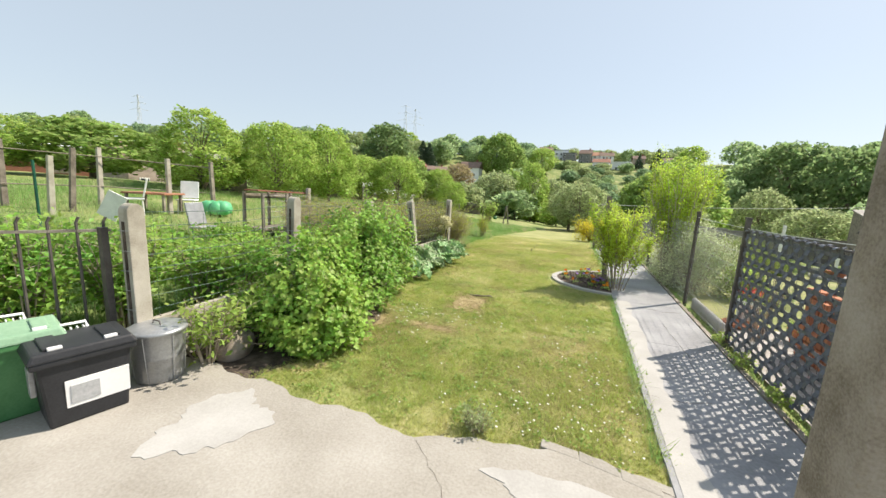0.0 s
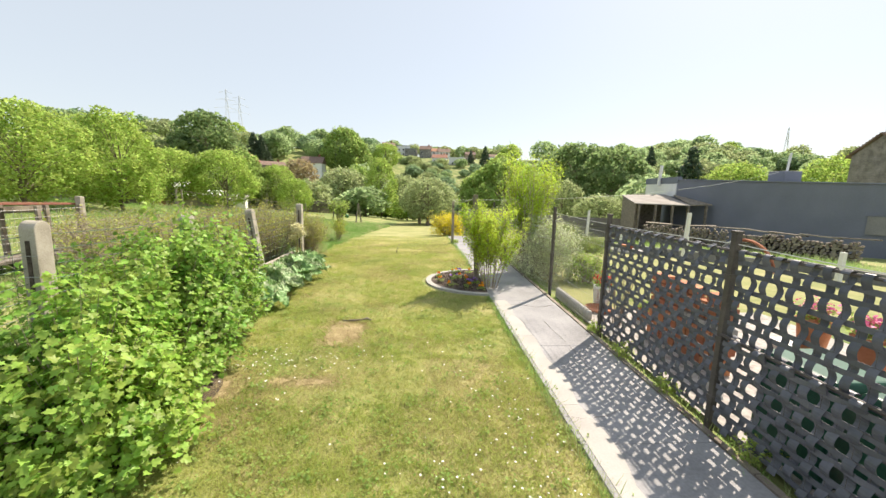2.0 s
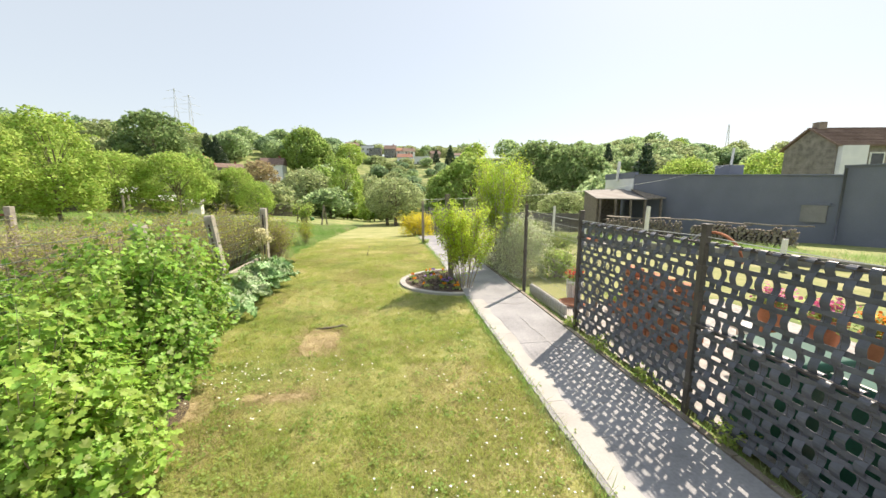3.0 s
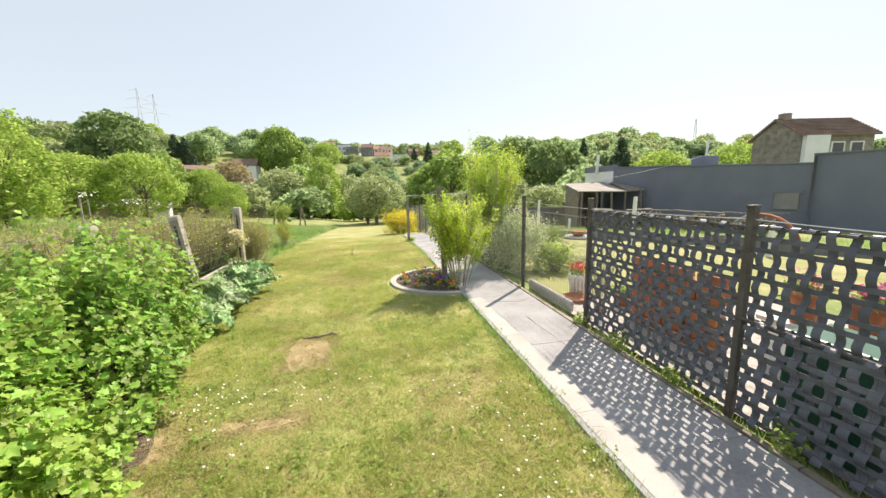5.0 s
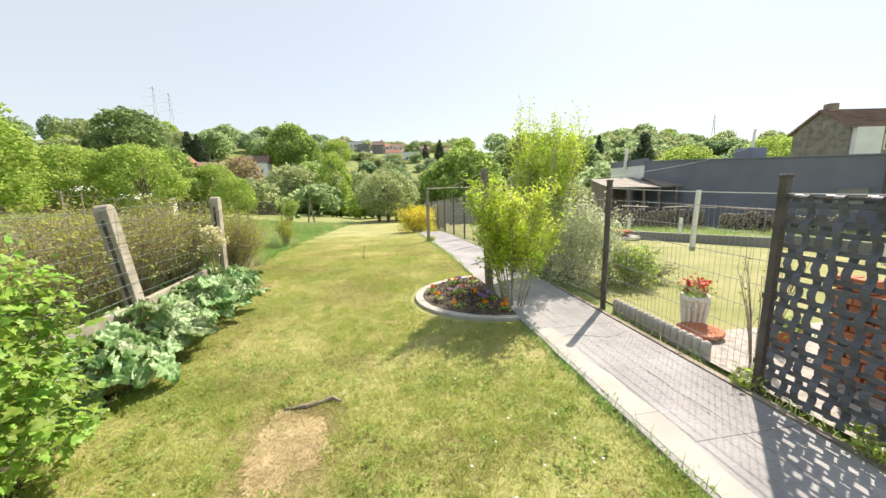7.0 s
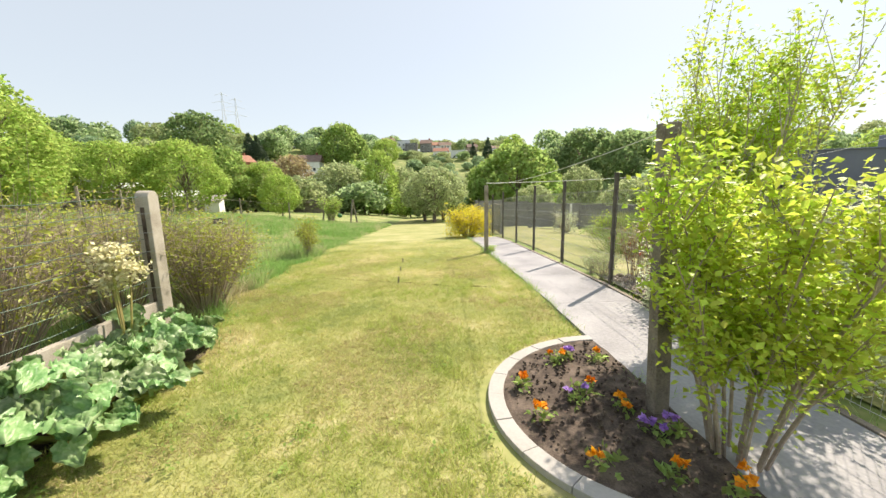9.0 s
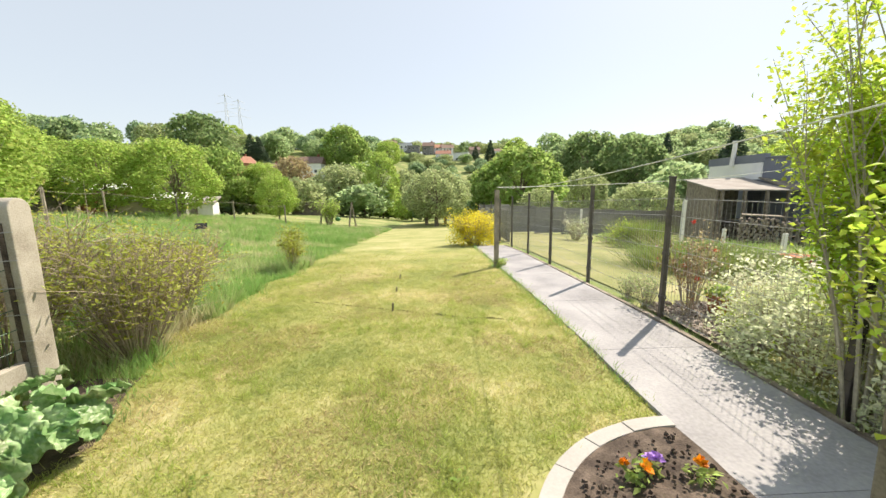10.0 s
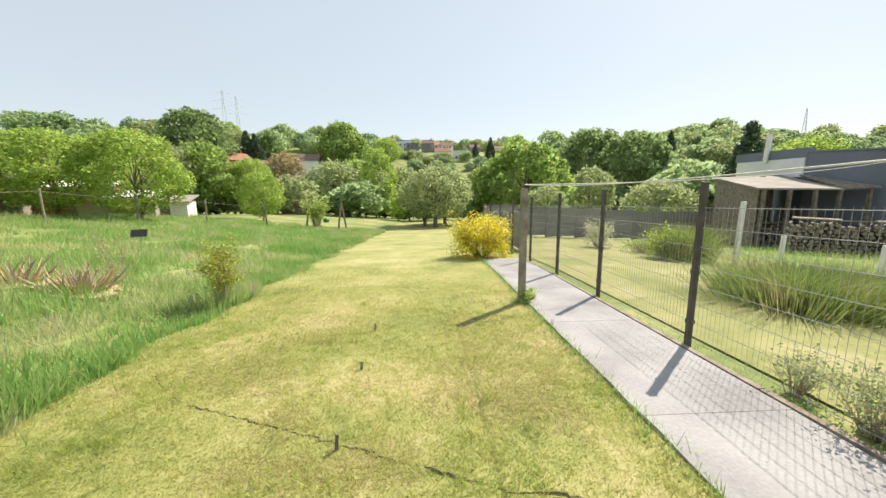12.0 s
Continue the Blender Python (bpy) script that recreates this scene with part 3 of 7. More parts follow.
cement_margin()
kerb = Geo()
for k in range(19):
    y = -0.4 + k
    za, zb = float(gz(-0.1, y)) + 0.036, float(gz(-0.1, y + 0.99)) + 0.036
    kerb.add([(-0.128, y, za - 0.1), (-0.072, y, za - 0.1), (-0.072, y + 0.99, zb - 0.1), (-0.128, y + 0.99, zb - 0.1), (-0.126, y, za), (-0.074, y, za), (-0.074, y + 0.99, zb), (-0.126, y + 0.99, zb)], [(3, 2, 1, 0), (4, 5, 6, 7), (0, 1, 5, 4), (1, 2, 6, 5), (2, 3, 7, 6), (3, 0, 4, 7)])
tagged(part("kerb", kerb.mesh("kerb", M_PILLAR)), "narrow dark concrete kerb at the foot of the fence", "kerb", kind="structure")

# ---- right fence ----
POST_Y = (1.28, 3.14, 5.0, 6.9, 8.76, 10.61, 12.5, 14.39, 16.13, 18.0, 19.9, 21.8, 23.7, 25.6)


fence = thing("garden_fence", "dark steel garden fence with wire mesh panels and woven plastic screens", "fence")


def fence_post(y, h=1.58):
    z = float(gz(0, y))
    post = part("post", Geo().box((0, 0, h / 2 - 0.1), (0.05, 0.05, h + 0.2)).mesh("post", M_IRON, bevel=0.006), fence, at=pose(0, y, z))
    part("cap", Geo().box((0, 0, h + 0.008), (0.06, 0.06, 0.02)).mesh("cap", M_IRON, bevel=0.005), post)
    for k in range(3):
        part("clamp", Geo().box((0.0, 0, 0.25 + k * 0.5), (0.062, 0.062, 0.04)).mesh("clamp", M_IRON, bevel=0.004), post)


for y in POST_Y:
    fence_post(y)


def wire_panel(y0, y1, h=1.38, x=0.0):
    """Welded mesh panel: thin uprights every 5 cm, paired crosswires."""
    z0, z1 = float(gz(0, y0)), float(gz(0, y1))
    up, cross = Geo(), Geo()
    n = int((y1 - y0 - 0.08) / 0.05)
    for k in range(n + 1):
        y = y0 + 0.05 + k * (y1 - y0 - 0.1) / n
        z = z0 + (z1 - z0) * (y - y0) / (y1 - y0)
        up.tube([(x, y, z + 0.05), (x, y, z + h)], 0.0016, 4, False)
    for k in range(8):
        zz = 0.07 + k * (h - 0.09) / 7
        cross.tube([(x, y0 + 0.03, z0 + zz), (x, y1 - 0.03, z1 + zz)], 0.0026, 4, False)
    panel = part("mesh_panel", cross.mesh("mesh_panel", M_WIRE), fence)
    tagged(part("upright_wire", up.mesh("upright_wire", M_WIRE), panel), kind="stuff")


for a, b in zip(POST_Y[2:-1], POST_Y[3:]):
    wire_panel(a, b)


def strip(length, width, wave, phase, bow, along, depth=0.02):
    """One woven plastic strip; it snakes over and under, and bows a little sideways."""
    n = 44
    verts, faces = [], []
    for i in range(n + 1):
        t = length * i / n
        off = (depth if along == "z" else 0.005) * math.cos(math.pi * t / wave + phase)
        side = bow * math.sin(2 * math.pi * t / length * 1.2 + phase * 0.7)
        for w in (-width / 2, width / 2):
            for d in (-0.0012, 0.0012):
                verts.append((off + d, w + side, t) if along == "z" else (off + d, t, w + side))
    rows = n
    if along == "z":  # the cut end is curled over the top wire
        sgn = -1 if phase > 1 else 1
        for k in range(1, 7):
            a = k * 0.5
            for w in (-width / 2, width / 2):
                for d in (-0.0012, 0.0012):
                    rr = 0.024 + d
                    verts.append((off + sgn * (0.024 - rr * math.cos(a)), w + side, length + rr * math.sin(a)))
        rows = n + 6
    for i in range(rows):
        o = i * 4
        faces += [(o, o + 4, o + 6, o + 2), (o + 1, o + 3, o + 7, o + 5), (o, o + 1, o + 5, o + 4), (o + 2, o + 6, o + 7, o + 3)]
    return Geo().add(verts, faces)


def lattice(y0, y1, h, x, pitch, label, seed, z0=0.06, bow=0.02, wide=0.047):
    r = random.Random(seed)
    length = y1 - y0 - 0.07
    nv, nh = round(length / pitch), round((h - z0) / pitch)
    pv, ph = length / nv, (h - z0) / nh
    wires = Geo()
    for k in range(nv):
        wires.tube([(0, 0.035 + pv * (k + 0.5), 0), (0, 0.035 + pv * (k + 0.5), h - z0 + 0.02)], 0.0014, 4, False)
    for k in range(nh):
        wires.tube([(0, 0.0, ph * (k + 0.5)), (0, length + 0.07, ph * (k + 0.5))], 0.0016, 4, False)
    top = Geo().tube([(0, 0, h - z0 + 0.015), (0, length + 0.07, h - z0 + 0.015)], 0.011, 6)
    base = part("privacy_screen", top.mesh("privacy_screen", M_IRON), fence, label, pose(x, y0, z0))
    tagged(part("support_wire", wires.mesh("support_wire", M_IRON), base), kind="stuff")
    meshes_v = [strip(h - z0 + 0.01, wide, ph, math.pi * (k % 2), bow * r.uniform(-1, 1), "z").mesh("strip", M_STRIP) for k in range(8)]
    meshes_h = [strip(length, wide * 0.74, pv, math.pi * ((k + 1) % 2), 0.004 * r.uniform(-1, 1), "y").mesh("strip", M_STRIP) for k in range(6)]
    for k in range(nv):
        part("strip", meshes_v[(k % 2) + 2 * r.randrange(4)], base, at=pose(r.uniform(-0.003, 0.003), 0.035 + pv * (k + 0.5), 0, 0, 0, r.uniform(-8, 8)))
    for k in range(nh):
        part("strip", meshes_h[(k % 2) + 2 * r.randrange(3)], base, at=pose(0, 0.035, ph * (k + 0.5) + (0.011 if k % 2 else -0.011) + r.uniform(-0.004, 0.004)))


lattice(3.14, 5.0, 1.43, 0.0, 0.087, "slate grey plastic strips woven through a wire fence panel", 1, bow=0.02)
lattice(1.28, 3.14, 1.43, 0.0, 0.092, "slate grey plastic strips woven through a wire fence panel", 2, z0=0.74, bow=0.006)
lattice(1.28, 3.12, 0.78, -0.03, 0.094, "lower slate grey woven strip screen tied before the fence", 3, bow=0.004, wide=0.053)

# ---- left fence ----
boundary = thing("boundary_fence", "boundary fence of leaning concrete posts and slack wire netting", "fence")


def concrete_post(x, y, h, lean, w=0.115, d=0.13):
    """Cast post with a rounded head; a dark strip paints the wire groove's shade."""
    prof = [(-d / 2, -0.25), (d / 2, -0.25), (d / 2, h - 0.07)] + [(d / 2 * math.cos(a), h - 0.07 + 0.07 * math.sin(a)) for a in (0.35, 0.8, 1.2, 1.57, 1.95, 2.35, 2.8)] + [(-d / 2, h - 0.07)]
    q = Geo()
    n = len(prof)
    q.add([(-w / 2, a, b) for a, b in prof] + [(w / 2, a, b) for a, b in prof], [tuple(reversed(range(n))), tuple(range(n, 2 * n))] + [(i, (i + 1) % n, n + (i + 1) % n, n + i) for i in range(n)])
    post = part("concrete_post", q.mesh("concrete_post", M_POST, bevel=0.008), boundary, at=pose(x, y, float(gz(x, y)), lean[0], lean[1], 0))
    part("groove", Geo().box((0, -d / 2 - 0.001, h * 0.5), (0.03, 0.012, h * 0.8)).mesh("groove", M_SOIL), post)
    for k in range(6):
        part("wire_tie", Geo().tube([(-w / 2 - 0.01, -d / 2 - 0.006, 0.42 + k * 0.17), (w / 2 + 0.012, -d / 2 - 0.006, 0.43 + k * 0.17)], 0.003, 5).mesh("wire_tie", M_WIRE), post)


LEFT = ((-5.36, 1.70, 1.50, (0, 0)), (-5.46, 3.6, 1.55, (0, 2)), (-5.36, 5.35, 1.48, (1, 1)), (-5.18, 7.05, 1.47, (1.5, -6.5)), (-5.2, 9.06, 1.48, (0, 1)))
for x, y, h, lean in LEFT:
    concrete_post(x, y, h, lean, w=0.12, d=0.13)
for (xa, ya, *_), (xb, yb, *_) in zip(LEFT[:-1], LEFT[1:]):
    part("gravel_board", Geo().add([(xa - 0.03, ya + 0.07, -0.1), (xa + 0.03, ya + 0.07, -0.1), (xb + 0.03, yb - 0.07, -0.1), (xb - 0.03, yb - 0.07, -0.1), (xa - 0.03, ya + 0.07, 0.47), (xa + 0.03, ya + 0.07, 0.47), (xb + 0.03, yb - 0.07, 0.46), (xb - 0.03, yb - 0.07, 0.46)],
        [(3, 2, 1, 0), (4, 5, 6, 7), (0, 1, 5, 4), (1, 2, 6, 5), (2, 3, 7, 6), (3, 0, 4, 7)]).mesh("gravel_board", M_POST, bevel=0.006), boundary)
    strands = Geo()
    for k in range(8):
        z = 0.55 + k * 0.125
        strands.tube([(xa, ya, z), ((xa + xb) / 2 + 0.01, (ya + yb) / 2, z - 0.025), (xb, yb, z)], 0.0028, 4, False)
    net = part("wire_netting", strands.mesh("wire_netting", M_GREENWIRE), boundary)
    ties = Geo()
    m = int((yb - ya) / 0.15)
    for k in range(1, m):
        t = k / m
        ties.tube([(xa + (xb - xa) * t, ya + (yb - ya) * t, 0.4), (xa + (xb - xa) * t + 0.01, ya + (yb - ya) * t, 1.40)], 0.0016, 4, False)
    tagged(part("netting_wire", ties.mesh("netting_wire", M_GREENWIRE), net), kind="stuff")

# ---- washing line ----
def wooden_post(x, y, h, w, label, lean=0.0):
    base = thing("wooden_post", label, "post", pose(x, y, float(gz(x, y)), 0, lean, 0), "washing line posts")
    part("shaft", Geo().box((0, 0, h / 2 - 0.15), (w, w, h + 0.3), top=0.93).mesh("shaft", M_OLDWOOD, bevel=0.008), base)
    part("hook", Geo().tube([(0, -w / 2, h - 0.06), (0, -w / 2 - 0.03, h - 0.06), (0, -w / 2 - 0.035, h - 0.04)], 0.004, 5).mesh("hook", M_ZINC), base)


wooden_post(-1.22, 14.2, 1.62, 0.095, "grey weathered square post at the lawn's edge")
wooden_post(-1.25, 7.62, 1.78, 0.095, "grey weathered square post standing in the flower bed", -2.6)
pillar = thing("concrete_pillar", "tall weathered brown-grey concrete pillar on the patio", "pillar", pose(-1.245, 0.72, 0.0))
part("shaft", Geo().box((0, 0, 1.1), (0.17, 0.17, 2.3), top=0.9).mesh("shaft", M_PILLAR, bevel=0.015), pillar)
part("eye_bolt", Geo().tube([(0.0, 0.08, 1.9), (0, 0.14, 1.9), (0, 0.15, 1.93)], 0.006, 6).mesh("eye_bolt", M_ZINC), pillar)


def line(name, a, b, sag, label, mat=None, r=0.0035):
    pts = [Vector(a).lerp(Vector(b), t) - Vector((0, 0, 4 * sag * t * (1 - t))) for t in np.linspace(0, 1, 18).tolist()]
    tagged(part(name, Geo().tube(pts, r, 5).mesh(name, mat or M_LINE)), label, "line", "washing lines")


line("washing_line", (-1.33, 7.62, 1.74), (-1.22, 14.2, 1.50), 0.10, "pale plastic washing line between wooden posts")
line("washing_line", (0.0, 6.9, 1.50), (0.0, 3.14, 1.50), 0.03, "pale plastic line along the top of the fence")
line("washing_line", (0.0, 3.14, 1.50), (0.0, 1.28, 1.50), 0.02, "pale plastic line along the top of the fence")

# ---- flower bed ----
BED = (-1.15, 7.78, 1.12, 1.02)


def flower_bed():
    cx, cy, rx, ry = BED
    half = [(cx - rx * math.cos(a), cy + ry * math.sin(a)) for a in np.linspace(-math.pi / 2, math.pi / 2, 30)]
    base = thing("flower_bed", "half-round bed of dark soil edged with pale stone blocks", "flower bed", kind="structure")
    inner = [(cx + (x - cx) * 0.91, cy + (y - cy) * 0.91) for x, y in half]
    soil = Geo()
    rings = 7
    vs, fs = [], []
    n = len(inner)
    for k in range(rings + 1):
        s = k / rings
        for x, y in inner:
            px, py = cx + (x - cx) * s, cy + (y - cy) * s
            vs.append((px, py, 0.035 + 0.03 * (1 - s * s) + 0.012 * noise.noise((px * 9, py * 9, 0))))
    for k in range(rings):
        for i in range(n - 1):
            fs.append((k * n + i, k * n + i + 1, k * n + n + i + 1, k * n + n + i))
    part("soil", soil.add(vs, fs).mesh("soil", M_SOIL, True), base)
    clods = Geo()
    r = random.Random(8)
    for _ in range(420):
        a, s = r.uniform(-1.5, 1.5), math.sqrt(r.uniform(0, 0.95)) * 0.87
        x, y, q = cx - rx * s * math.cos(a), cy + ry * s * math.sin(a), r.uniform(0.006, 0.02)
        clods.box((x, y, 0.05 + 0.03 * (1 - s * s)), (q * 1.5, q, q), Euler((r.random() * 3, r.random() * 3, r.random() * 3)).to_matrix(), 0.6)
    tagged(part("clods", clods.mesh("clods", M_SOIL), base), kind="stuff")
    m = 11
    for k in range(m):
        a0, a1 = -math.pi / 2 + math.pi * k / m + 0.002, -math.pi / 2 + math.pi * (k + 1) / m - 0.002
        q = [(cx - rx * s * math.cos(a), cy + ry * s * math.sin(a)) for s, a in [(0.905, a0)] + [(1.0, a0 + (a1 - a0) * i / 4) for i in range(5)] + [(0.905, a1 - (a1 - a0) * i / 4) for i in range(4)]]
        h = 0.042 + r.uniform(-0.005, 0.005)
        part("edging_block", Geo().prism(q[::-1], -0.05, h).mesh("edging_block", M_CEMENT, bevel=0.005), base)


flower_bed()


def pansy(x, y, mat, label, s=1.0):
    z = 0.06
    base = thing("bedding_flower", label, "flower", pose(x, y, z), "flowers in the bed")
    q = np.random.default_rng(int((x * 97 + y * 131) * 10) % 9973)
    part("foliage", leaf_cloud("foliage", q.normal(size=(34, 3)) * [0.035, 0.035, 0.012] + [0, 0, 0.025], 0.045, L_MID, q), base)
    for k in range(q.integers(2, 4)):
        c = q.normal(size=3) * [0.028, 0.028, 0.01] + [0, 0, 0.085]
        w = q.uniform(0, 6.3, 14)
        pts = c + np.stack([np.cos(w), np.sin(w), 0 * w], 1) * 0.004
        part("blossom", leaf_cloud("blossom", pts, 0.03 * s, mat, q, 0.9, 0.15), base)


for x, y, m_, l_ in ((-2.0, 7.95, M_ORANGE, "orange"), (-1.98, 7.6, M_ORANGE, "orange"), (-1.8, 7.22, M_ORANGE, "orange"), (-1.5, 7.1, M_ORANGE, "orange"), (-1.25, 7.0, M_ORANGE, "orange"), (-1.66, 8.3, M_ORANGE, "yellow"), (-1.62, 7.85, M_ORANGE, "orange"), (-1.32, 8.28, M_ORANGE, "orange"),
                     (-1.55, 8.35, M_VIOLET, "violet"), (-1.7, 7.75, M_VIOLET, "violet"), (-1.4, 7.4, M_VIOLET, "violet"), (-1.28, 7.42, M_VIOLET, "pale violet"), (-1.45, 7.65, M_ORANGE, "orange")):
    pansy(x, y, m_, l_ + " bedding flower growing in dark soil")


# ---- shrubs ----
def shrub(name, label, category, x, y, height, radius, stems, leaves, leaf, mat, seed, bark=M_TWIG, lobed=False, upright=0.5, bare=0.15, spread=0.12, thick=0.012, up=0.4, twigs=3, aspect=0.55, group="", fill=0.0, split=False):
    """A bush: stems that fan out and branch, with leaves gathered along their outer length."""
    q = np.random.default_rng(seed)
    base = thing(name, label, category, pose(x, y, float(gz(x, y))), group)
    wood, tips = Geo(), []
    for _ in range(stems):
        if split:
            wood, shoots = Geo(), []
        a, s = q.uniform(0, 2 * np.pi), q.uniform(0.15, 1) ** 0.6
        h = height * q.uniform(0.72, 1.0) * (1 - 0.28 * s * (1 - upright))
        end = Vector((math.cos(a) * radius * s, math.sin(a) * radius * s, h))
        root = Vector((end.x * 0.18, end.y * 0.18, -0.05))
        mid = root.lerp(end, 0.5) + Vector((end.x * (-0.18 if upright > 0.4 else 0.12), end.y * (-0.18 if upright > 0.4 else 0.12), height * 0.06))
        pts = [(1 - t) ** 2 * root + 2 * t * (1 - t) * mid + t * t * end for t in np.linspace(0, 1, 7).tolist()]
        wood.tube(pts, [thick * (1 - 0.8 * i / 6) for i in range(7)], 5, False)
        tips.append(pts)
        for _ in range(twigs):
            t0 = q.uniform(0.3, 0.9)
            i = int(t0 * 6)
            p = pts[i].lerp(pts[i + 1], t0 * 6 - i)
            if upright > 0.8:
                e = p + Vector((*(q.normal(size=2) * radius * 0.16), height * q.uniform(0.10, 0.26)))
            else:
                e = p + Vector((*(q.normal(size=2) * radius * 0.30), abs(q.normal()) * height * 0.13 + 0.02))
            twig = Geo() if split else wood
            twig.tube([p, p.lerp(e, 0.5) + Vector((0, 0, 0.02)), e], [thick * 0.4, thick * 0.3, thick * 0.15], 4, False)
            if split:
                shoots.append(twig)
            tips.append([p, p.lerp(e, 0.5), e])
        if split:
            stem = part("stem", wood.mesh("stem", bark), base)
            for twig in shoots:
                part("twig", twig.mesh("twig", bark), stem)
    if not split:
        part("branching", wood.mesh("branching", bark), base)
    pts = np.empty((leaves, 3))
    for k in range(leaves):
        c = tips[q.integers(len(tips))]
        t = (bare + (1 - bare) * q.uniform() ** 0.7) * (len(c) - 1)
        i = min(int(t), len(c) - 2)
        pts[k] = c[i].lerp(c[i + 1], t - i)
    pts += q.normal(size=(leaves, 3)) * spread
    k = int(leaves * fill)
    if k:
        d = q.normal(size=(k, 3))
        d[:, 2] = np.abs(d[:, 2])
        d /= np.linalg.norm(d, axis=1)[:, None]
        bump = 1 + 0.22 * np.sin(d[:, 0] * 5 + seed) * np.cos(d[:, 1] * 6 + d[:, 2] * 4)
        pts[:k] = d * (q.uniform(0.55, 1, k) ** 0.5 * bump)[:, None] * [radius * 0.95, radius * 0.95, height * 0.86]
    pts[:, 2] = np.abs(pts[:, 2]) + 0.02
    part("foliage", leaf_cloud("foliage", pts, leaf, mat, q, aspect, up, lobed), base)
    return base


# currant bushes by the boundary fence
CUR = "leafy green currant bush growing against the boundary fence"


def currant_bush(label, x, y, height, radius, shoots, seed):
    """Dense bush: leafy shoots rise all round from a dark twiggy heart, their lobed leaves facing up and out."""
    q = np.random.default_rng(seed)
    base = thing("currant_bush", label, "bush", pose(x, y, float(gz(x, y))), "currant bushes")
    wood, pts, outs = Geo(), [], []
    for _ in range(shoots):
        a, e = q.uniform(0, 2 * np.pi), math.acos(q.uniform(-0.15, 1))
        lump = 1 + 0.16 * math.sin(a * 3 + seed) * math.sin(e * 4 + seed * 2)
        p = Vector((math.cos(a) * math.sin(e) * radius, math.sin(a) * math.sin(e) * radius, max(0.08, height * (0.22 + 0.66 * math.cos(e))))) * lump
        start = Vector((p.x * 0.35, p.y * 0.35, p.z * 0.45))
        end = p + Vector((p.x * q.uniform(0, 0.16), p.y * q.uniform(0, 0.16), height * q.uniform(0.0, 0.15)))
        mid = start.lerp(end, 0.55) + Vector((p.x * 0.12, p.y * 0.12, -0.03))
        line_ = [(1 - t) ** 2 * start + 2 * t * (1 - t) * mid + t * t * end for t in (0, 0.25, 0.5, 0.75, 1)]
        wood.tube([Vector((p.x * 0.08, p.y * 0.08, -0.04))] + line_, [0.008, 0.006, 0.005, 0.004, 0.003, 0.0015], 4, False)
        flat = Vector((p.x, p.y, 0)).normalized() * 0.55 + Vector((0, 0, 0.85))
        for _ in range(46):
            t = 0.22 + 0.78 * q.uniform() ** 0.75
            c = (1 - t) ** 2 * start + 2 * t * (1 - t) * mid + t * t * end
            w = 0.062 * (1.25 - 0.6 * t)
            pts.append(c + Vector(q.normal(size=3) * w))
            outs.append(flat)
    part("branching", wood.mesh("branching", M_TWIG), base)
    pts, outs = np.array(pts), np.array(outs)
    pts[:, 2] = np.abs(pts[:, 2]) + 0.02
    part("foliage", leaf_cloud("foliage", pts, 0.045, L_CURRANT, q, 0.9, lobed=True, jitter=0.45, out=outs), base)
    return base


currant_bush(CUR, -4.92, 4.72, 1.66, 0.66, 190, 11)
currant_bush(CUR, -4.85, 3.95, 1.30, 0.70, 170, 12)
currant_bush(CUR, -4.75, 3.05, 1.10, 0.66, 150, 13)
currant_bush("low leafy green currant bush at the lawn's corner", -4.42, 2.85, 0.66, 0.50, 90, 14)
# golden privets
shrub("golden_privet", "golden-leaved upright privet in the flower bed", "bush", -1.05, 7.27, 1.58, 0.74, 15, 12500, 0.040, L_PRIVET, 21, M_TWIG, split=True, upright=0.9, bare=0.1, spread=0.04, twigs=15, thick=0.011, aspect=0.6)
shrub("golden_privet", "tall golden-leaved privet by the fence", "bush", 0.10, 8.7, 2.6, 0.76, 28, 19000, 0.038, L_PRIVET, 22, M_PALEBARK, split=True, upright=0.9, bare=0.12, spread=0.05, twigs=10, thick=0.011, aspect=0.6)
shrub("variegated_shrub", "cream variegated evergreen shrub behind the wire fence", "bush", 0.45, 8.3, 1.42, 0.66, 40, 16000, 0.040, L_VARIEG, 23, thick=0.007, fill=0.6, upright=0.3, bare=0.0, spread=0.08)
shrub("variegated_shrub", "low cream variegated shrub behind the wire fence", "bush", 0.45, 9.35, 1.0, 0.72, 40, 10500, 0.040, L_VARIEG, 24, thick=0.006, fill=0.6, upright=0.2, bare=0.0, spread=0.08)
shrub("gold_shrub", "round golden yellow shrub on the lawn", "bush", -1.05, 19.2, 1.3, 0.88, 60, 8000, 0.065, L_GOLD, 25, fill=0.5, upright=0.35, bare=0.0, spread=0.08)
# half-bare brush
for k, (x, y, h, r_, lv) in enumerate(((-5.40, 10.05, 1.32, 0.66, 2600), (-5.75, 11.0, 1.1, 0.65, 1900), (-6.1, 9.6, 1.55, 0.85, 2100), (-6.05, 8.3, 1.6, 0.85, 2400), (-6.2, 7.0, 1.5, 0.9, 2400), (-6.1, 5.9, 1.35, 0.7, 1800), (-7.6, 8.8, 1.3, 1.1, 1900), (-7.5, 10.6, 1.1, 1.0, 1500), (-7.9, 7.2, 1.3, 1.1, 1900))):
    shrub("brush", "tangled half-bare brown brush with sparse yellow-green leaves", "bush", x, y, h, r_, 130, int(lv * 2.0), 0.038, L_BRUSH, 31 + k, upright=0.35, bare=0.25, spread=0.04, thick=0.006, twigs=7, group="brush beyond the fence")


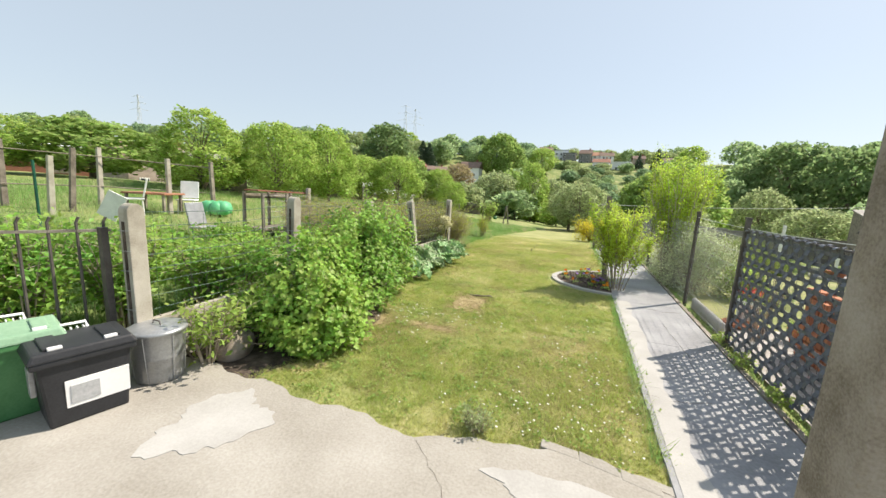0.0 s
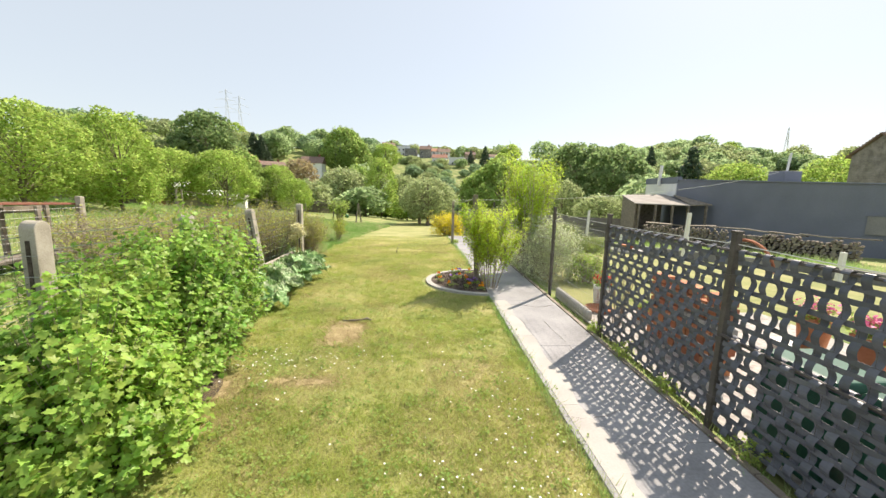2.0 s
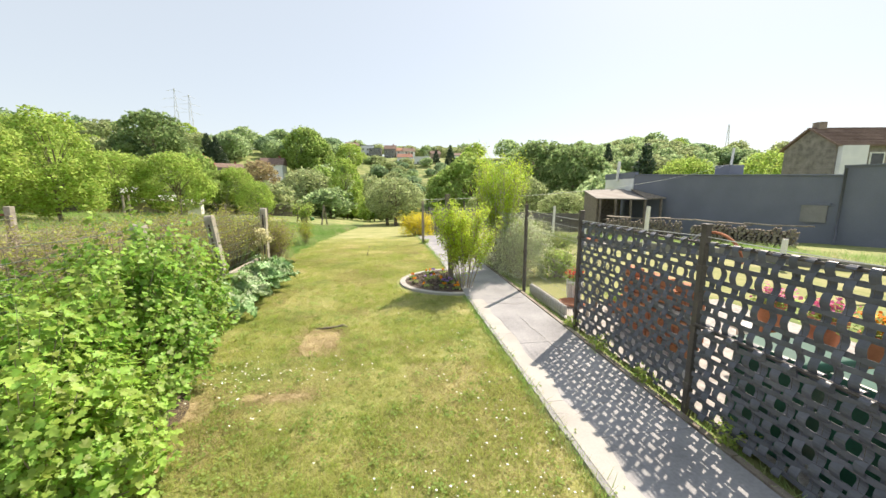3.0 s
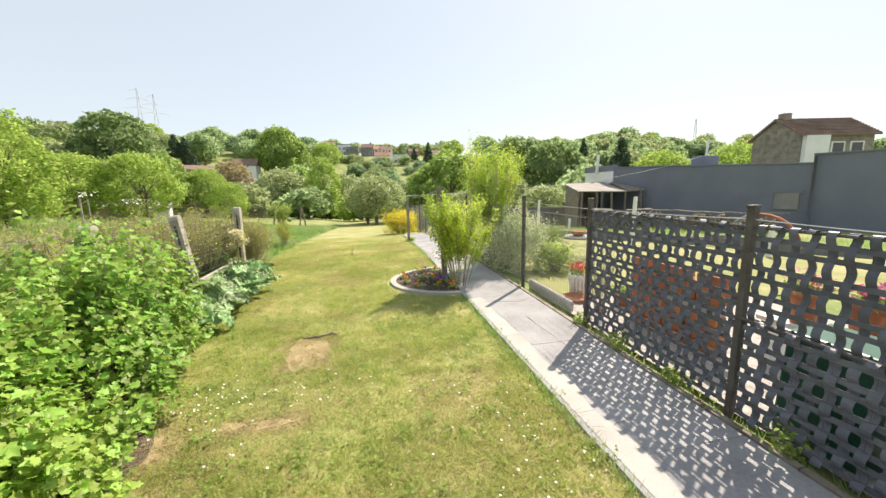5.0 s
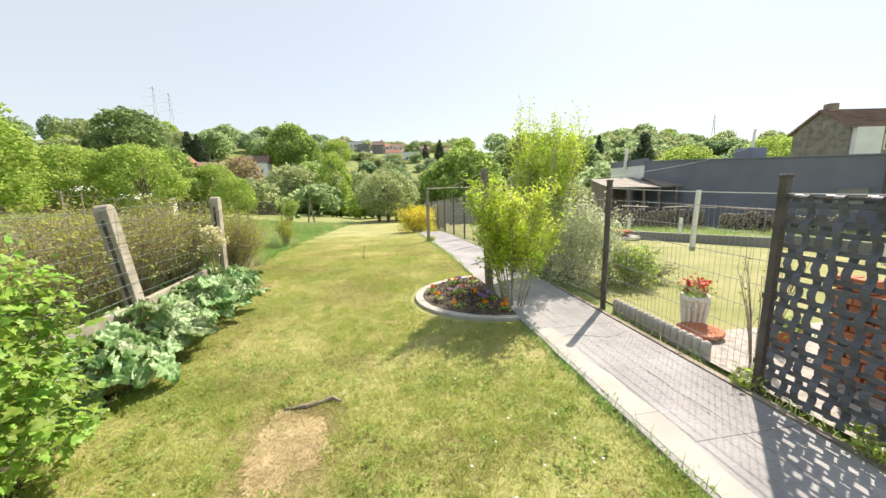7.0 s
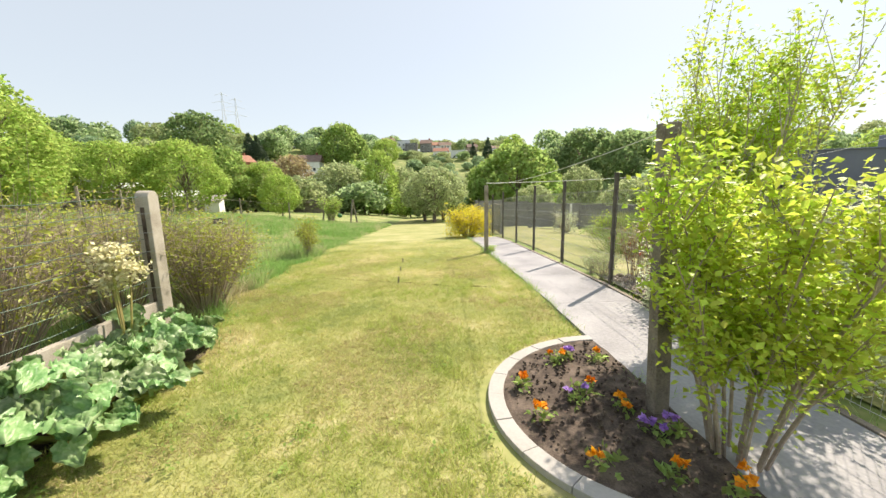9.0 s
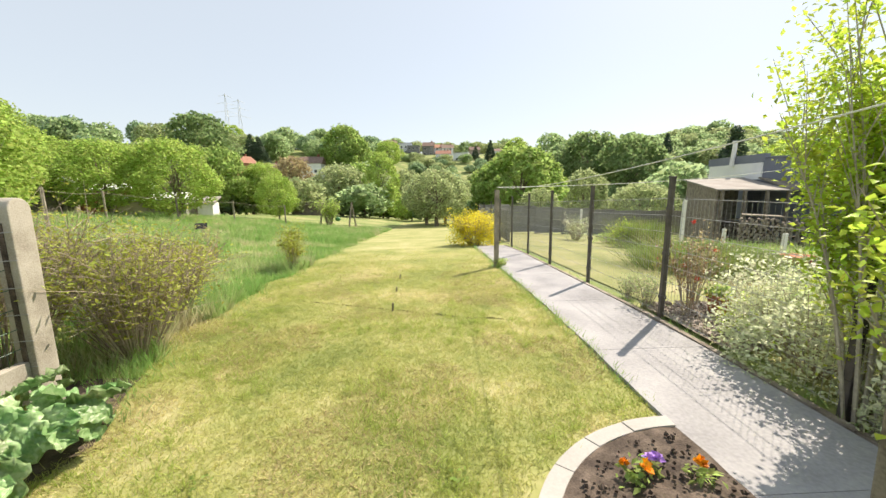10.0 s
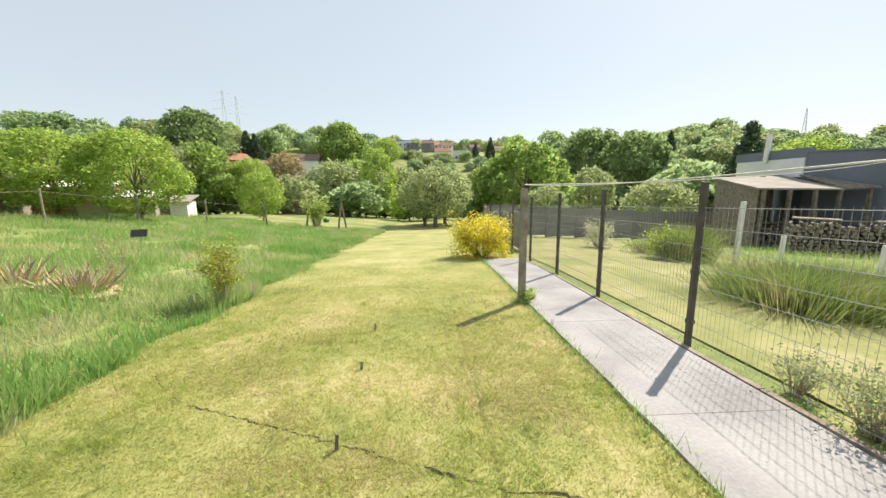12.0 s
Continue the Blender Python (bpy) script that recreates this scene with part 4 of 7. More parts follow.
# ---- rhubarb ----
def rhubarb_leaf(seed):
    q = random.Random(seed)
    vs, fs, nu, nv = [], [], 14, 13
    for i in range(nu):
        t = i / (nu - 1)
        w = 0.5 * math.sin(math.pi * min(1, t * 0.92 + 0.08)) ** 0.62 * (1 - 0.22 * t)
        for j in range(nv):
            s = j / (nv - 1) * 2 - 1
            edge = 1 + 0.13 * math.sin(t * 19 + s * 3 + seed) + 0.07 * math.sin(t * 43 + seed)
            vs.append((w * s * edge, t - 0.14 * abs(s) * (1 - t), 0.10 * abs(s) - 0.30 * t * t + 0.05 * math.sin(t * 17 + seed) * abs(s) + 0.05 * math.cos(s * 11 + t * 6) + 0.09 * abs(s) * math.sin(t * 27 + s * 4) + 0.045 * math.sin(s * 19 + t * 23 + seed)))
    for i in range(nu - 1):
        for j in range(nv - 1):
            a = i * nv + j
            fs.append((a, a + 1, a + nv + 1, a + nv))
    return Geo().add(vs, fs).mesh("leaf", L_RHUBARB, True)


M_STALK = material("rhubarb_stalk", [(0.30, 0.36, 0.10), (0.42, 0.30, 0.14)], 4, 30, 0.5, 0.1)
RHUB = [rhubarb_leaf(k) for k in range(6)]


def rhubarb(x, y, n, radius, seed):
    q = random.Random(seed)
    base = thing("rhubarb", "rhubarb plant with large crinkled green leaves", "plant", pose(x, y, 0), "rhubarb along the fence")
    for k in range(n):
        a = 2 * math.pi * k * 0.618 + q.uniform(-0.3, 0.3)
        d = radius * math.sqrt((k + 0.7) / n)
        h = 0.52 - 0.32 * d / radius + q.uniform(-0.05, 0.06)
        s = q.uniform(0.14, 0.27)
        px, py = math.cos(a) * d, math.sin(a) * d
        leaf = part("leaf", RHUB[q.randrange(6)], base, at=pose(px * 0.75, py * 0.75, h, q.uniform(-55, 28), q.uniform(-46, 46), math.degrees(a) - 90) @ Matrix.Scale(s, 4))
        if k % 2 == 0:
            part("stalk", Geo().tube([(px * 0.1, py * 0.1, 0), (px * 0.5, py * 0.5, h * 0.7), (px * 0.78, py * 0.78, h)], [0.016, 0.013, 0.009], 6).mesh("stalk", M_STALK, True), base)


rhubarb(-4.9, 6.05, 46, 0.5, 1)
rhubarb(-4.95, 6.85, 52, 0.52, 2)
rhubarb(-4.88, 7.75, 62, 0.6, 3)
rhubarb(-4.95, 8.6, 40, 0.45, 4)


# ---- trees ----
SPAN = {}  # crown width of each template


def tree_template(name, label, seed, height, radius, mat, leaves, leaf, bark=M_BARK, shape="round", trunk=0.25, lumps=34, lump=0.34, bole=0.05, spray=0.12):
    """A tree with a tapered trunk, limbs and a crown of leafy lumps with loose sprays between them; stands at the origin."""
    q = np.random.default_rng(seed)
    base = thing(name, label, "tree")
    SPAN[base.name] = 2 * radius
    wood = Geo()
    low = height * bole
    wood.tube([(0, 0, -0.3), (0.02 * height * q.normal(), 0, height * 0.15), (0.03 * height * q.normal(), 0.02 * height * q.normal(), height * 0.5), (0, 0, height * 0.86)], [trunk, trunk * 0.8, trunk * 0.4, trunk * 0.08], 7)
    cs, rs = [], []
    for k in range(lumps):
        t = (k + 0.5) / lumps
        a = k * 2.39996 + q.uniform(-0.5, 0.5)
        if shape == "cone":
            rr, rl = radius * (1 - t) ** 0.9 * 0.72, radius * (0.10 + lump * (1 - t))
            z = height * (0.06 + 0.88 * t)
        elif shape == "tall":
            rr, rl = radius * 0.72 * math.sin(math.pi * min(1, 0.2 + 0.74 * t)) ** 0.8, radius * lump * q.uniform(0.7, 1.2) * (1.1 - 0.45 * t)
            z = low + rl + (height - low - 1.7 * rl) * t
        else:
            v = 2 * t - 1
            rr, rl = radius * 0.74 * math.sqrt(max(0.02, 1 - v * v)) * (1.12 if v < 0 else 1.0), radius * lump * q.uniform(0.7, 1.25)
            z = low + rl * 0.8 + (height - low - 1.7 * rl) * (t * 0.94 + 0.05)
        rr *= q.uniform(0.75, 1.1)
        cs.append((math.cos(a) * rr, math.sin(a) * rr, z))
        rs.append(rl)
        if k % 3 == 0 and shape != "cone":
            wood.tube([(0, 0, z * 0.5), (cs[-1][0] * 0.5, cs[-1][1] * 0.5, z * 0.82), cs[-1]], [trunk * 0.3, trunk * 0.17, trunk * 0.04], 5, False)
    part("trunk", wood.mesh("trunk", bark, True), base)
    cs, rs = np.array(cs), np.array(rs)
    pick = q.choice(len(cs), leaves, p=rs ** 2 / (rs ** 2).sum())
    d = q.normal(size=(leaves, 3))
    d /= np.linalg.norm(d, axis=1)[:, None]
    face = cs[pick] - [0, 0, height * 0.45]
    face /= np.linalg.norm(face, axis=1)[:, None] + 1e-9
    d += face * 0.55
    d /= np.linalg.norm(d, axis=1)[:, None]
    reach = q.uniform(0.72, 1.06, leaves)
    loose = q.uniform(size=leaves) < spray
    reach[loose] = q.uniform(1.0, 1.38, loose.sum())
    squash = np.array([1, 1, 0.45 if shape == "cone" else 0.92])
    pts = cs[pick] + d * (reach * rs[pick])[:, None] * squash
    part("crown", leaf_cloud("crown", pts, leaf, mat, q, 0.75, out=d * 0.8, toss=0.75), base)
    return base


REF = (-2.56, 9.25)


def bearing(az, d):
    return REF[0] + d * math.sin(radians(az)), REF[1] + d * math.cos(radians(az))


def put_tree(src, x, y, height, width, label, turn=0.0, group=""):
    """A copy scaled to that height and crown width (templates are 10 high)."""
    ob = copy_thing(src, pose(x, y, float(gz(x, y)), 0, 0, turn) @ Matrix.Diagonal((width / SPAN[src.name], width / SPAN[src.name], height / 10, 1)))
    tagged(ob, label, "tree", group)
    return ob


FAR_WOODS = {}


def far_tree(src, x, y, height, width, turn):
    """Remembers a tree of the far woods, which become one mass of foliage per kind."""
    FAR_WOODS.setdefault(src.name, []).append(pose(x, y, float(gz(x, y)), 0, 0, turn) @ Matrix.Diagonal((width / SPAN[src.name], width / SPAN[src.name], height / 10, 1)))


def grow_far_woods(sources, label):
    for src in sources:
        crown = [o for o in src.children if o.name.startswith("crown")][0].data
        v = np.empty(len(crown.vertices) * 3, np.float32)
        crown.vertices.foreach_get("co", v)
        v = np.c_[v.reshape(-1, 3), np.ones(len(crown.vertices))]
        f = np.empty(len(crown.loops), np.int32)
        crown.loops.foreach_get("vertex_index", f)
        f = f.reshape(-1, 3)
        rows = FAR_WOODS.get(src.name, [])
        if rows:
            vs = np.concatenate([(v @ np.array(m).T)[:, :3] for m in rows])
            fs = np.concatenate([f + k * len(v) for k in range(len(rows))])
            tagged(part("far_woods", array_mesh("far_woods", vs, fs, crown.materials[0])), label, "woods", kind="stuff")


T_ROUND = tree_template("tree", "broad tree", 1, 10, 4.8, L_MID, 6500, 0.46, trunk=0.34, lumps=56, lump=0.24, spray=0.15)
T_ROUND2 = tree_template("tree", "broad tree", 2, 10, 5, L_DARK, 5200, 0.52, trunk=0.34, lumps=46, lump=0.27)
T_FRESH = tree_template("tree", "young tree", 3, 10, 3.6, L_FRESH, 10000, 0.25, shape="tall", trunk=0.16, lumps=70, lump=0.23, spray=0.45)
T_GREY = tree_template("tree", "willow", 4, 10, 4.8, L_GREY, 6000, 0.42, trunk=0.26, lumps=56, lump=0.23, spray=0.25)
T_BROWN = tree_template("tree", "bronze tree", 5, 10, 4.4, L_BROWN, 5500, 0.42, trunk=0.24, lumps=50, lump=0.24, spray=0.25)
T_FIR = tree_template("tree", "fir", 6, 10, 3.0, L_NEEDLE, 6500, 0.30, shape="cone", trunk=0.2, lumps=110, lump=0.22, spray=0.3)
T_ORCHARD = tree_template("tree", "orchard tree", 7, 10, 5.2, L_GREY, 6500, 0.36, trunk=0.40, lumps=70, bole=0.14, lump=0.19, spray=0.4)
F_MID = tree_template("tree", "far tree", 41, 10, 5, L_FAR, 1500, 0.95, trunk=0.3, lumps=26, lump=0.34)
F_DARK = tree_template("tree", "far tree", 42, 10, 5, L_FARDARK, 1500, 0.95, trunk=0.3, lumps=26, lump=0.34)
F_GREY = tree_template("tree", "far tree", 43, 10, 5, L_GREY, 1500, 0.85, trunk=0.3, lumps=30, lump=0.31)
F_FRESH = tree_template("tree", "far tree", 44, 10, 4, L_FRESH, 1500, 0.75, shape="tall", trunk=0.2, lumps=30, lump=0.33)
T_FRESH2 = tree_template("tree", "young tree", 8, 10, 4.4, L_FRESH, 11500, 0.26, trunk=0.18, lumps=80, lump=0.19, spray=0.5)
MID = "mid green broadleaf tree in the valley"
YOUNG = "fresh green young broadleaf tree beyond the boundary fence"

# orchard at the end of the lawn
for k, (x, y, h, w) in enumerate(((-1.85, 40.8, 5.3, 6.0), (-2.8, 43.5, 5.0, 5.2), (-0.8, 45, 5.0, 5.4))):
    put_tree(T_ORCHARD, x, y, h, w, "old fruit tree with greyish spring leaves on the lawn", 60 * k, "orchard trees")
# nearer trees: bearing, distance, height, width
for k, (src, az, d, h, w, label) in enumerate((
        (T_FRESH, -7.6, 50, 9.2, 6.0, YOUNG), (T_GREY, -14, 54, 7.6, 8.5, "rounded grey-green tree in the valley"), (T_ROUND, -11, 58, 8.5, 7.0, MID), (T_GREY, -3.5, 56, 8.0, 6.5, "rounded grey-green tree in the valley"),
        (T_ROUND, 15.5, 44, 9.4, 10.5, "large mid green broadleaf tree behind the garden wall"), (T_ROUND, 11.0, 47, 7.8, 7.0, MID), (T_GREY, 18.5, 34, 3.9, 4.2, "pale green flowering shrub behind the garden wall"), (T_GREY, 24.5, 60, 8.6, 7.0, "rounded pale willow behind the garden wall"), (T_GREY, 33, 36, 4.4, 6.0, "pale green shrub behind the garden wall"),
        (T_BROWN, -20.7, 62, 9.4, 8.0, "bronze-leaved tree in the valley"), (T_FRESH2, -25, 45, 6.0, 5.0, YOUNG), (T_FRESH2, -24.0, 30, 3.6, 3.4, YOUNG),
        (T_FRESH2, -37.5, 23.3, 4.4, 4.6, YOUNG), (T_FRESH2, -44.5, 24.5, 3.9, 4.6, YOUNG), (T_FRESH2, -41.5, 34, 5.2, 6, YOUNG), (T_ROUND, -30.5, 45, 7.4, 7, MID), (T_FRESH, -50, 27, 4.4, 5.2, YOUNG), (T_GREY, -34, 44, 6.8, 6.5, "rounded grey-green tree in the valley"),
        (T_FRESH2, -57, 29, 4.0, 5.6, YOUNG), (T_FRESH, -66, 30, 3.4, 5.2, YOUNG))):
    x, y = bearing(az, d)
    put_tree(src, x, y, h, w, label, 47 * k)
# leafy tree among the allotments
put_tree(T_FRESH, -17.2, 10.9, 3.4, 3.9, "dense green tree among the allotments", 20)
put_tree(T_FRESH2, -16.0, 13.9, 3.7, 4.0, YOUNG, 80)
put_tree(T_FRESH, -15.4, 17.1, 4.2, 3.8, YOUNG, 150)
put_tree(T_FRESH2, -19.5, 21.0, 4.6, 4.4, YOUNG, 10)
put_tree(T_ROUND, -24, 10.5, 2.7, 6.0, "wide dark green bush among the allotments", 200)
put_tree(T_FRESH2, -25, 7.0, 2.6, 5.0, "wide green bush among the allotments", 100)
# skyline trees
for k, (src, az, d, h, w, label) in enumerate((
        (T_ROUND2, -31, 150, 21, 22, "large dark oak on the skyline"), (T_FIR, -25.2, 170, 13, 9, "dark conifer on the skyline"), (T_FIR, -24.2, 170, 12, 9, "dark conifer on the skyline"), (T_ROUND, -12.5, 150, 20, 18, "tall rounded tree on the hillside"), (T_ROUND, -10.8, 145, 16, 14, "tall rounded tree on the hillside"), (T_FRESH2, -6, 170, 12, 14, MID),
        (T_FIR, 9.9, 190, 12, 7, "dark columnar conifer by the houses"), (T_FIR, 7.6, 200, 8, 5, "dark columnar conifer by the houses"), (T_ROUND2, 24.5, 130, 21, 22, "large dark tree on the wooded hill"), (T_ROUND2, 30, 115, 20, 19, "large dark tree on the wooded hill"), (T_ROUND2, 20.5, 135, 14, 16, "large dark tree on the wooded hill"),
        (T_FIR, 42.1, 60, 14.2, 8.5, "dark fir behind the grey building"), (T_FIR, 34, 160, 16, 8, "dark conifer on the wooded hill"), (T_FRESH2, 47, 62, 11.5, 11, MID), (T_FRESH2, 56, 66, 12.5, 11, MID))):
    x, y = bearing(az, d)
    put_tree(src, x, y, h, w, label, 71 * k)


def hill_wood():
    """Woods over the far side of the valley, thinner where the houses stand."""
    r = random.Random(17)
    made = 0
    while made < 150:
        az, d = r.uniform(-72, 62), 60 + 220 * r.random() ** 0.8
        if (-7 < az < 12 and 120 < d < 262) or (-31 < az < -14 and 90 < d < 165):
            continue
        x, y = bearing(az, d)
        src = r.choice((F_MID, F_MID, F_MID, F_DARK, F_GREY, F_FRESH))
        h = r.uniform(5.5, 8.5) if d < 120 else r.uniform(8, 12.5)
        w, turn = h * r.uniform(0.85, 1.3), r.uniform(0, 360)
        if d < 105:
            put_tree(src, x, y, h, w, "broadleaf tree in the woods across the valley", turn, "woods across the valley")
        else:
            far_tree(src, x, y, h, w, turn)
        made += 1
    for k in range(64):
        x, y = bearing(r.uniform(-8, 14), 95 + 100 * r.random() ** 0.8)
        h = r.uniform(3, 5)
        far_tree(r.choice((F_MID, F_GREY, F_DARK)), x, y, h, h * 1.5, r.uniform(0, 360))


hill_wood()


def valley_thicket():
    """Bushes that close the gaps under the valley trees beyond the meadow."""
    r = random.Random(29)
    for k in range(46):
        x, y = bearing(-62 + k * 1.55 + r.uniform(-0.6, 0.6), r.uniform(42, 66))
        h = r.uniform(2.6, 4.6)
        put_tree(r.choice((F_MID, F_GREY, F_FRESH, F_MID)), x, y, h, h * r.uniform(1.2, 1.7), "bushy green thicket at the end of the meadow", r.uniform(0, 360), "thicket beyond the meadow")


valley_thicket()


def skyline_row():
    """Rows of trees that hide the slope behind the workshop, round the houses and along the hilltop."""
    r = random.Random(23)
    rows = ([(33 + k * 1.15, 70, 150, 8, 11, 1.05, (F_MID, F_DARK, F_DARK)) for k in range(34)] + [(-8 + k * 1.3, 238, 262, 6.5, 9, 1.2, (F_MID, F_GREY)) for k in range(18)]
            + [(-28 + k * 0.72, 166, 262, 6.5, 9, 1.4, (F_MID, F_DARK, F_GREY)) for k in range(30)] + [(33 + k * 1.0, 150, 240, 6.5, 8.5, 1.4, (F_MID, F_DARK)) for k in range(34)])
    rows += [(33.5 + k * 0.75, 62, 92, 7.5, 10, 1.0, (F_MID, F_GREY, F_DARK)) for k in range(14)]
    rows += [(32.5 + k * 0.45, 155, 215, 8, 10.5, 1.1, (F_MID, F_GREY, F_MID)) for k in range(28)]
    rows += [(35.5 + k * 0.7, 95, 135, 9, 12, 1.0, (F_MID, F_DARK, F_GREY)) for k in range(10)]
    for az, d0, d1, h0, h1, wide, kinds in rows:
        x, y = bearing(az + r.uniform(-0.6, 0.6), r.uniform(d0, d1))
        h = r.uniform(h0, h1)
        far_tree(r.choice(kinds), x, y, h, h * wide * r.uniform(0.85, 1.15), r.uniform(0, 360))


skyline_row()
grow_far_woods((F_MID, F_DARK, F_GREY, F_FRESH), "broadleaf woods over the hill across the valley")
for src in (F_MID, F_DARK, F_GREY, F_FRESH, T_ROUND, T_ROUND2, T_FRESH, T_GREY, T_BROWN, T_FIR, T_ORCHARD, T_FRESH2):
    for o in list(src.children):
        bpy.data.objects.remove(o)
    bpy.data.objects.remove(src)


# ---- houses across the valley ----
def house(az, d, w, dep, wall_h, roof_h, wall_mat, roof_mat, label, turn=0.0, windows=3, flat=False, lift=0.0, floors=2):
    x, y = bearing(az, d)
    lift -= 1.6 if d > 190 else 0
    base = thing("house", label, "house", pose(x, y, float(gz(x, y)) + lift, 0, 0, -az + turn))
    part("wall", Geo().box((0, 0, wall_h / 2 - 1), (w, dep, wall_h + 2)).mesh("wall", wall_mat), base)
    if flat:
        part("roof", Geo().box((0, 0, wall_h + 0.15), (w + 0.4, dep + 0.4, 0.3)).mesh("roof", roof_mat), base)
    else:
        e = 0.35
        q = [(-w / 2 - e, -dep / 2 - e, wall_h - 0.15), (w / 2 + e, -dep / 2 - e, wall_h - 0.15), (w / 2 + e, 0, wall_h + roof_h), (-w / 2 - e, 0, wall_h + roof_h), (w / 2 + e, dep / 2 + e, wall_h - 0.15), (-w / 2 - e, dep / 2 + e, wall_h - 0.15)]
        part("roof", Geo().add(q, [(0, 1, 2, 3), (3, 2, 4, 5), (0, 3, 5), (1, 4, 2), (0, 5, 4, 1)]).mesh("roof", roof_mat), base)
        part("chimney", Geo().box((w * 0.3, 0.3, wall_h + roof_h), (0.7, 0.7, 1.6)).mesh("chimney", M_REDBRICK), base)
    for f in range(floors):
        for k in range(windows):
            win = part("window", Geo().box((0, 0, 0), (1.1, 0.12, 1.3)).mesh("window", M_WHITEPAINT), base, at=pose(-w / 2 + w * (k + 0.5) / windows, -dep / 2 - 0.03, 1.5 + f * 2.8))
            part("pane", Geo().box((0, -0.06, 0), (0.9, 0.04, 1.1)).mesh("pane", M_GLASS), win)


house(-5.6, 226, 7, 7, 6.2, 2.0, M_STONEBRICK, M_BROWNTILE, "brown brick terrace house on the far hill", 12, 2)
house(-3.3, 229, 8, 7, 6.6, 1, M_WHITE, M_SLATE, "white modern block with a dark roof on the far hill", 4, 3, True)
house(-2.0, 224, 7, 7, 5.6, 1, M_GREYWALL, M_SLATE, "grey modern block on the far hill", -6, 3, True)
house(0.3, 223, 6.5, 7, 6.2, 2.4, M_GREYWALL, M_BROWNTILE, "grey house with a steep brown roof on the far hill", -8, 2)
house(1.9, 226, 6, 7, 5.2, 2.2, M_WHITE, M_TILE, "white house with a red tile roof on the far hill", 6, 2)
house(3.2, 224, 7, 7, 5.4, 2.2, M_WHITE, M_BROWNTILE, "white house with a brown roof on the far hill", 4, 2)
house(2.6, 205, 8, 7, 3.6, 2.0, M_WHITE, M_TILE, "low white house with a red tile roof on the far hill", -5, 3, floors=1)
house(5.4, 200, 8, 7, 4.6, 0, M_WHITE, M_WHITE, "plain white flat-roofed house on the far hill", -8, 2, True, floors=1)
house(7.4, 226, 6, 6, 4.4, 1.8, M_BRICK, M_BROWNTILE, "brown brick house on the far hill", 10, 2, floors=1)
house(11.4, 225, 7, 7, 3.6, 1.6, M_WHITE, M_BROWNTILE, "long white terrace on the far hill", 5, 4, floors=1)
house(-26.7, 152, 8.5, 7, 3.6, 2.6, M_REDBRICK, M_TILE, "house with an orange tile roof down in the valley", 35, 2, floors=1, lift=0.6)
house(-23.2, 156, 10, 7, 3.6, 1.6, M_STONEBRICK, M_BROWNTILE, "low brown brick house down in the valley", 10, 3, floors=1, lift=-1.6)
house(-17.3, 145, 8, 7, 4.4, 2.6, M_WHITE, M_BROWNTILE, "small white house with a grey roof in the valley", -15, 2, floors=1, lift=1.5)
house(7.2, 100, 9, 7, 3.0, 2.2, M_BRICK, M_BROWNTILE, "brown-roofed shed among the trees in the valley", 25, 2, floors=1)
house(-66, 60, 10, 7, 4.6, 2.0, M_BRICK, M_BROWNTILE, "brown brick house beyond the allotments", 20, 3, floors=1)


# ---- dark workshop beyond the garden ----
A_, B_, C_, D_ = (17.5, 32.2), (16.8, 27.2), (20.4, 16.2), (23.2, 7.6)
A2, C2, D2 = (26.5, 33.5), (28.9, 19.0), (31.7, 10.4)
shop = thing("workshop", "long anthracite clad workshop with a white end panel", "building")


def sloped_block(outline, tops):
    """An upright block on a plan outline, each corner with a top height of its own."""
    n = len(outline)
    return Geo().add([(x, y, -3) for x, y in outline] + [(x, y, h) for (x, y), h in zip(outline, tops)], [tuple(reversed(range(n))), tuple(range(n, 2 * n))] + [(i, (i + 1) % n, n + (i + 1) % n, n + i) for i in range(n)])


part("wall", sloped_block([A_, B_, C_, C2, A2], [3.0, 3.0, 2.56, 2.56, 3.0]).mesh("wall", M_SLATE), shop)
part("wall", Geo().prism([C_, D_, D2, C2], -3, 3.0).mesh("wall", M_SLATE), shop)


def along(a, b, t, off=0.0):
    """A point part of the way from a to b, moved off to the west side."""
    d = Vector((b[0] - a[0], b[1] - a[1])).normalized()
    return a[0] + (b[0] - a[0]) * t + d.y * off, a[1] + (b[1] - a[1]) * t - d.x * off


def wall_box(name, a, b, t0, t1, z0, z1, thick, off, mat, parent, label=""):
    """A block along the line from a to b."""
    xa, ya = along(a, b, t0, off)
    xb, yb = along(a, b, t1, off)
    turn = math.degrees(math.atan2(yb - ya, xb - xa))
    return part(name, Geo().box((0, 0, 0), (math.hypot(xb - xa, yb - ya), thick, z1 - z0)).mesh(name, mat), parent, label, pose((xa + xb) / 2, (ya + yb) / 2, (z0 + z1) / 2, 0, 0, turn))


wall_box("fascia", A_, B_, 0.02, 0.98, 1.75, 2.72, 0.08, 0.04, M_WHITE, shop, "white rendered panel")
wall_box("parapet", A_, B_, -0.02, 1.0, 2.74, 3.22, 0.3, -0.1, M_SLATE, shop)
part("coping", Geo().tube([(B_[0] - 0.03, B_[1], 3.0), (C_[0] - 0.03, C_[1], 2.56)], 0.045, 6).mesh("coping", M_SLATE), shop)
wall_box("coping", C_, D_, 0.0, 1.0, 2.98, 3.05, 0.3, -0.08, M_SLATE, shop)
part("downpipe", Geo().tube([(C_[0] - 0.15, C_[1] - 0.2, -1.5), (C_[0] - 0.15, C_[1] - 0.2, 2.9)], 0.06, 8).mesh("downpipe", M_STRIP, True), shop)
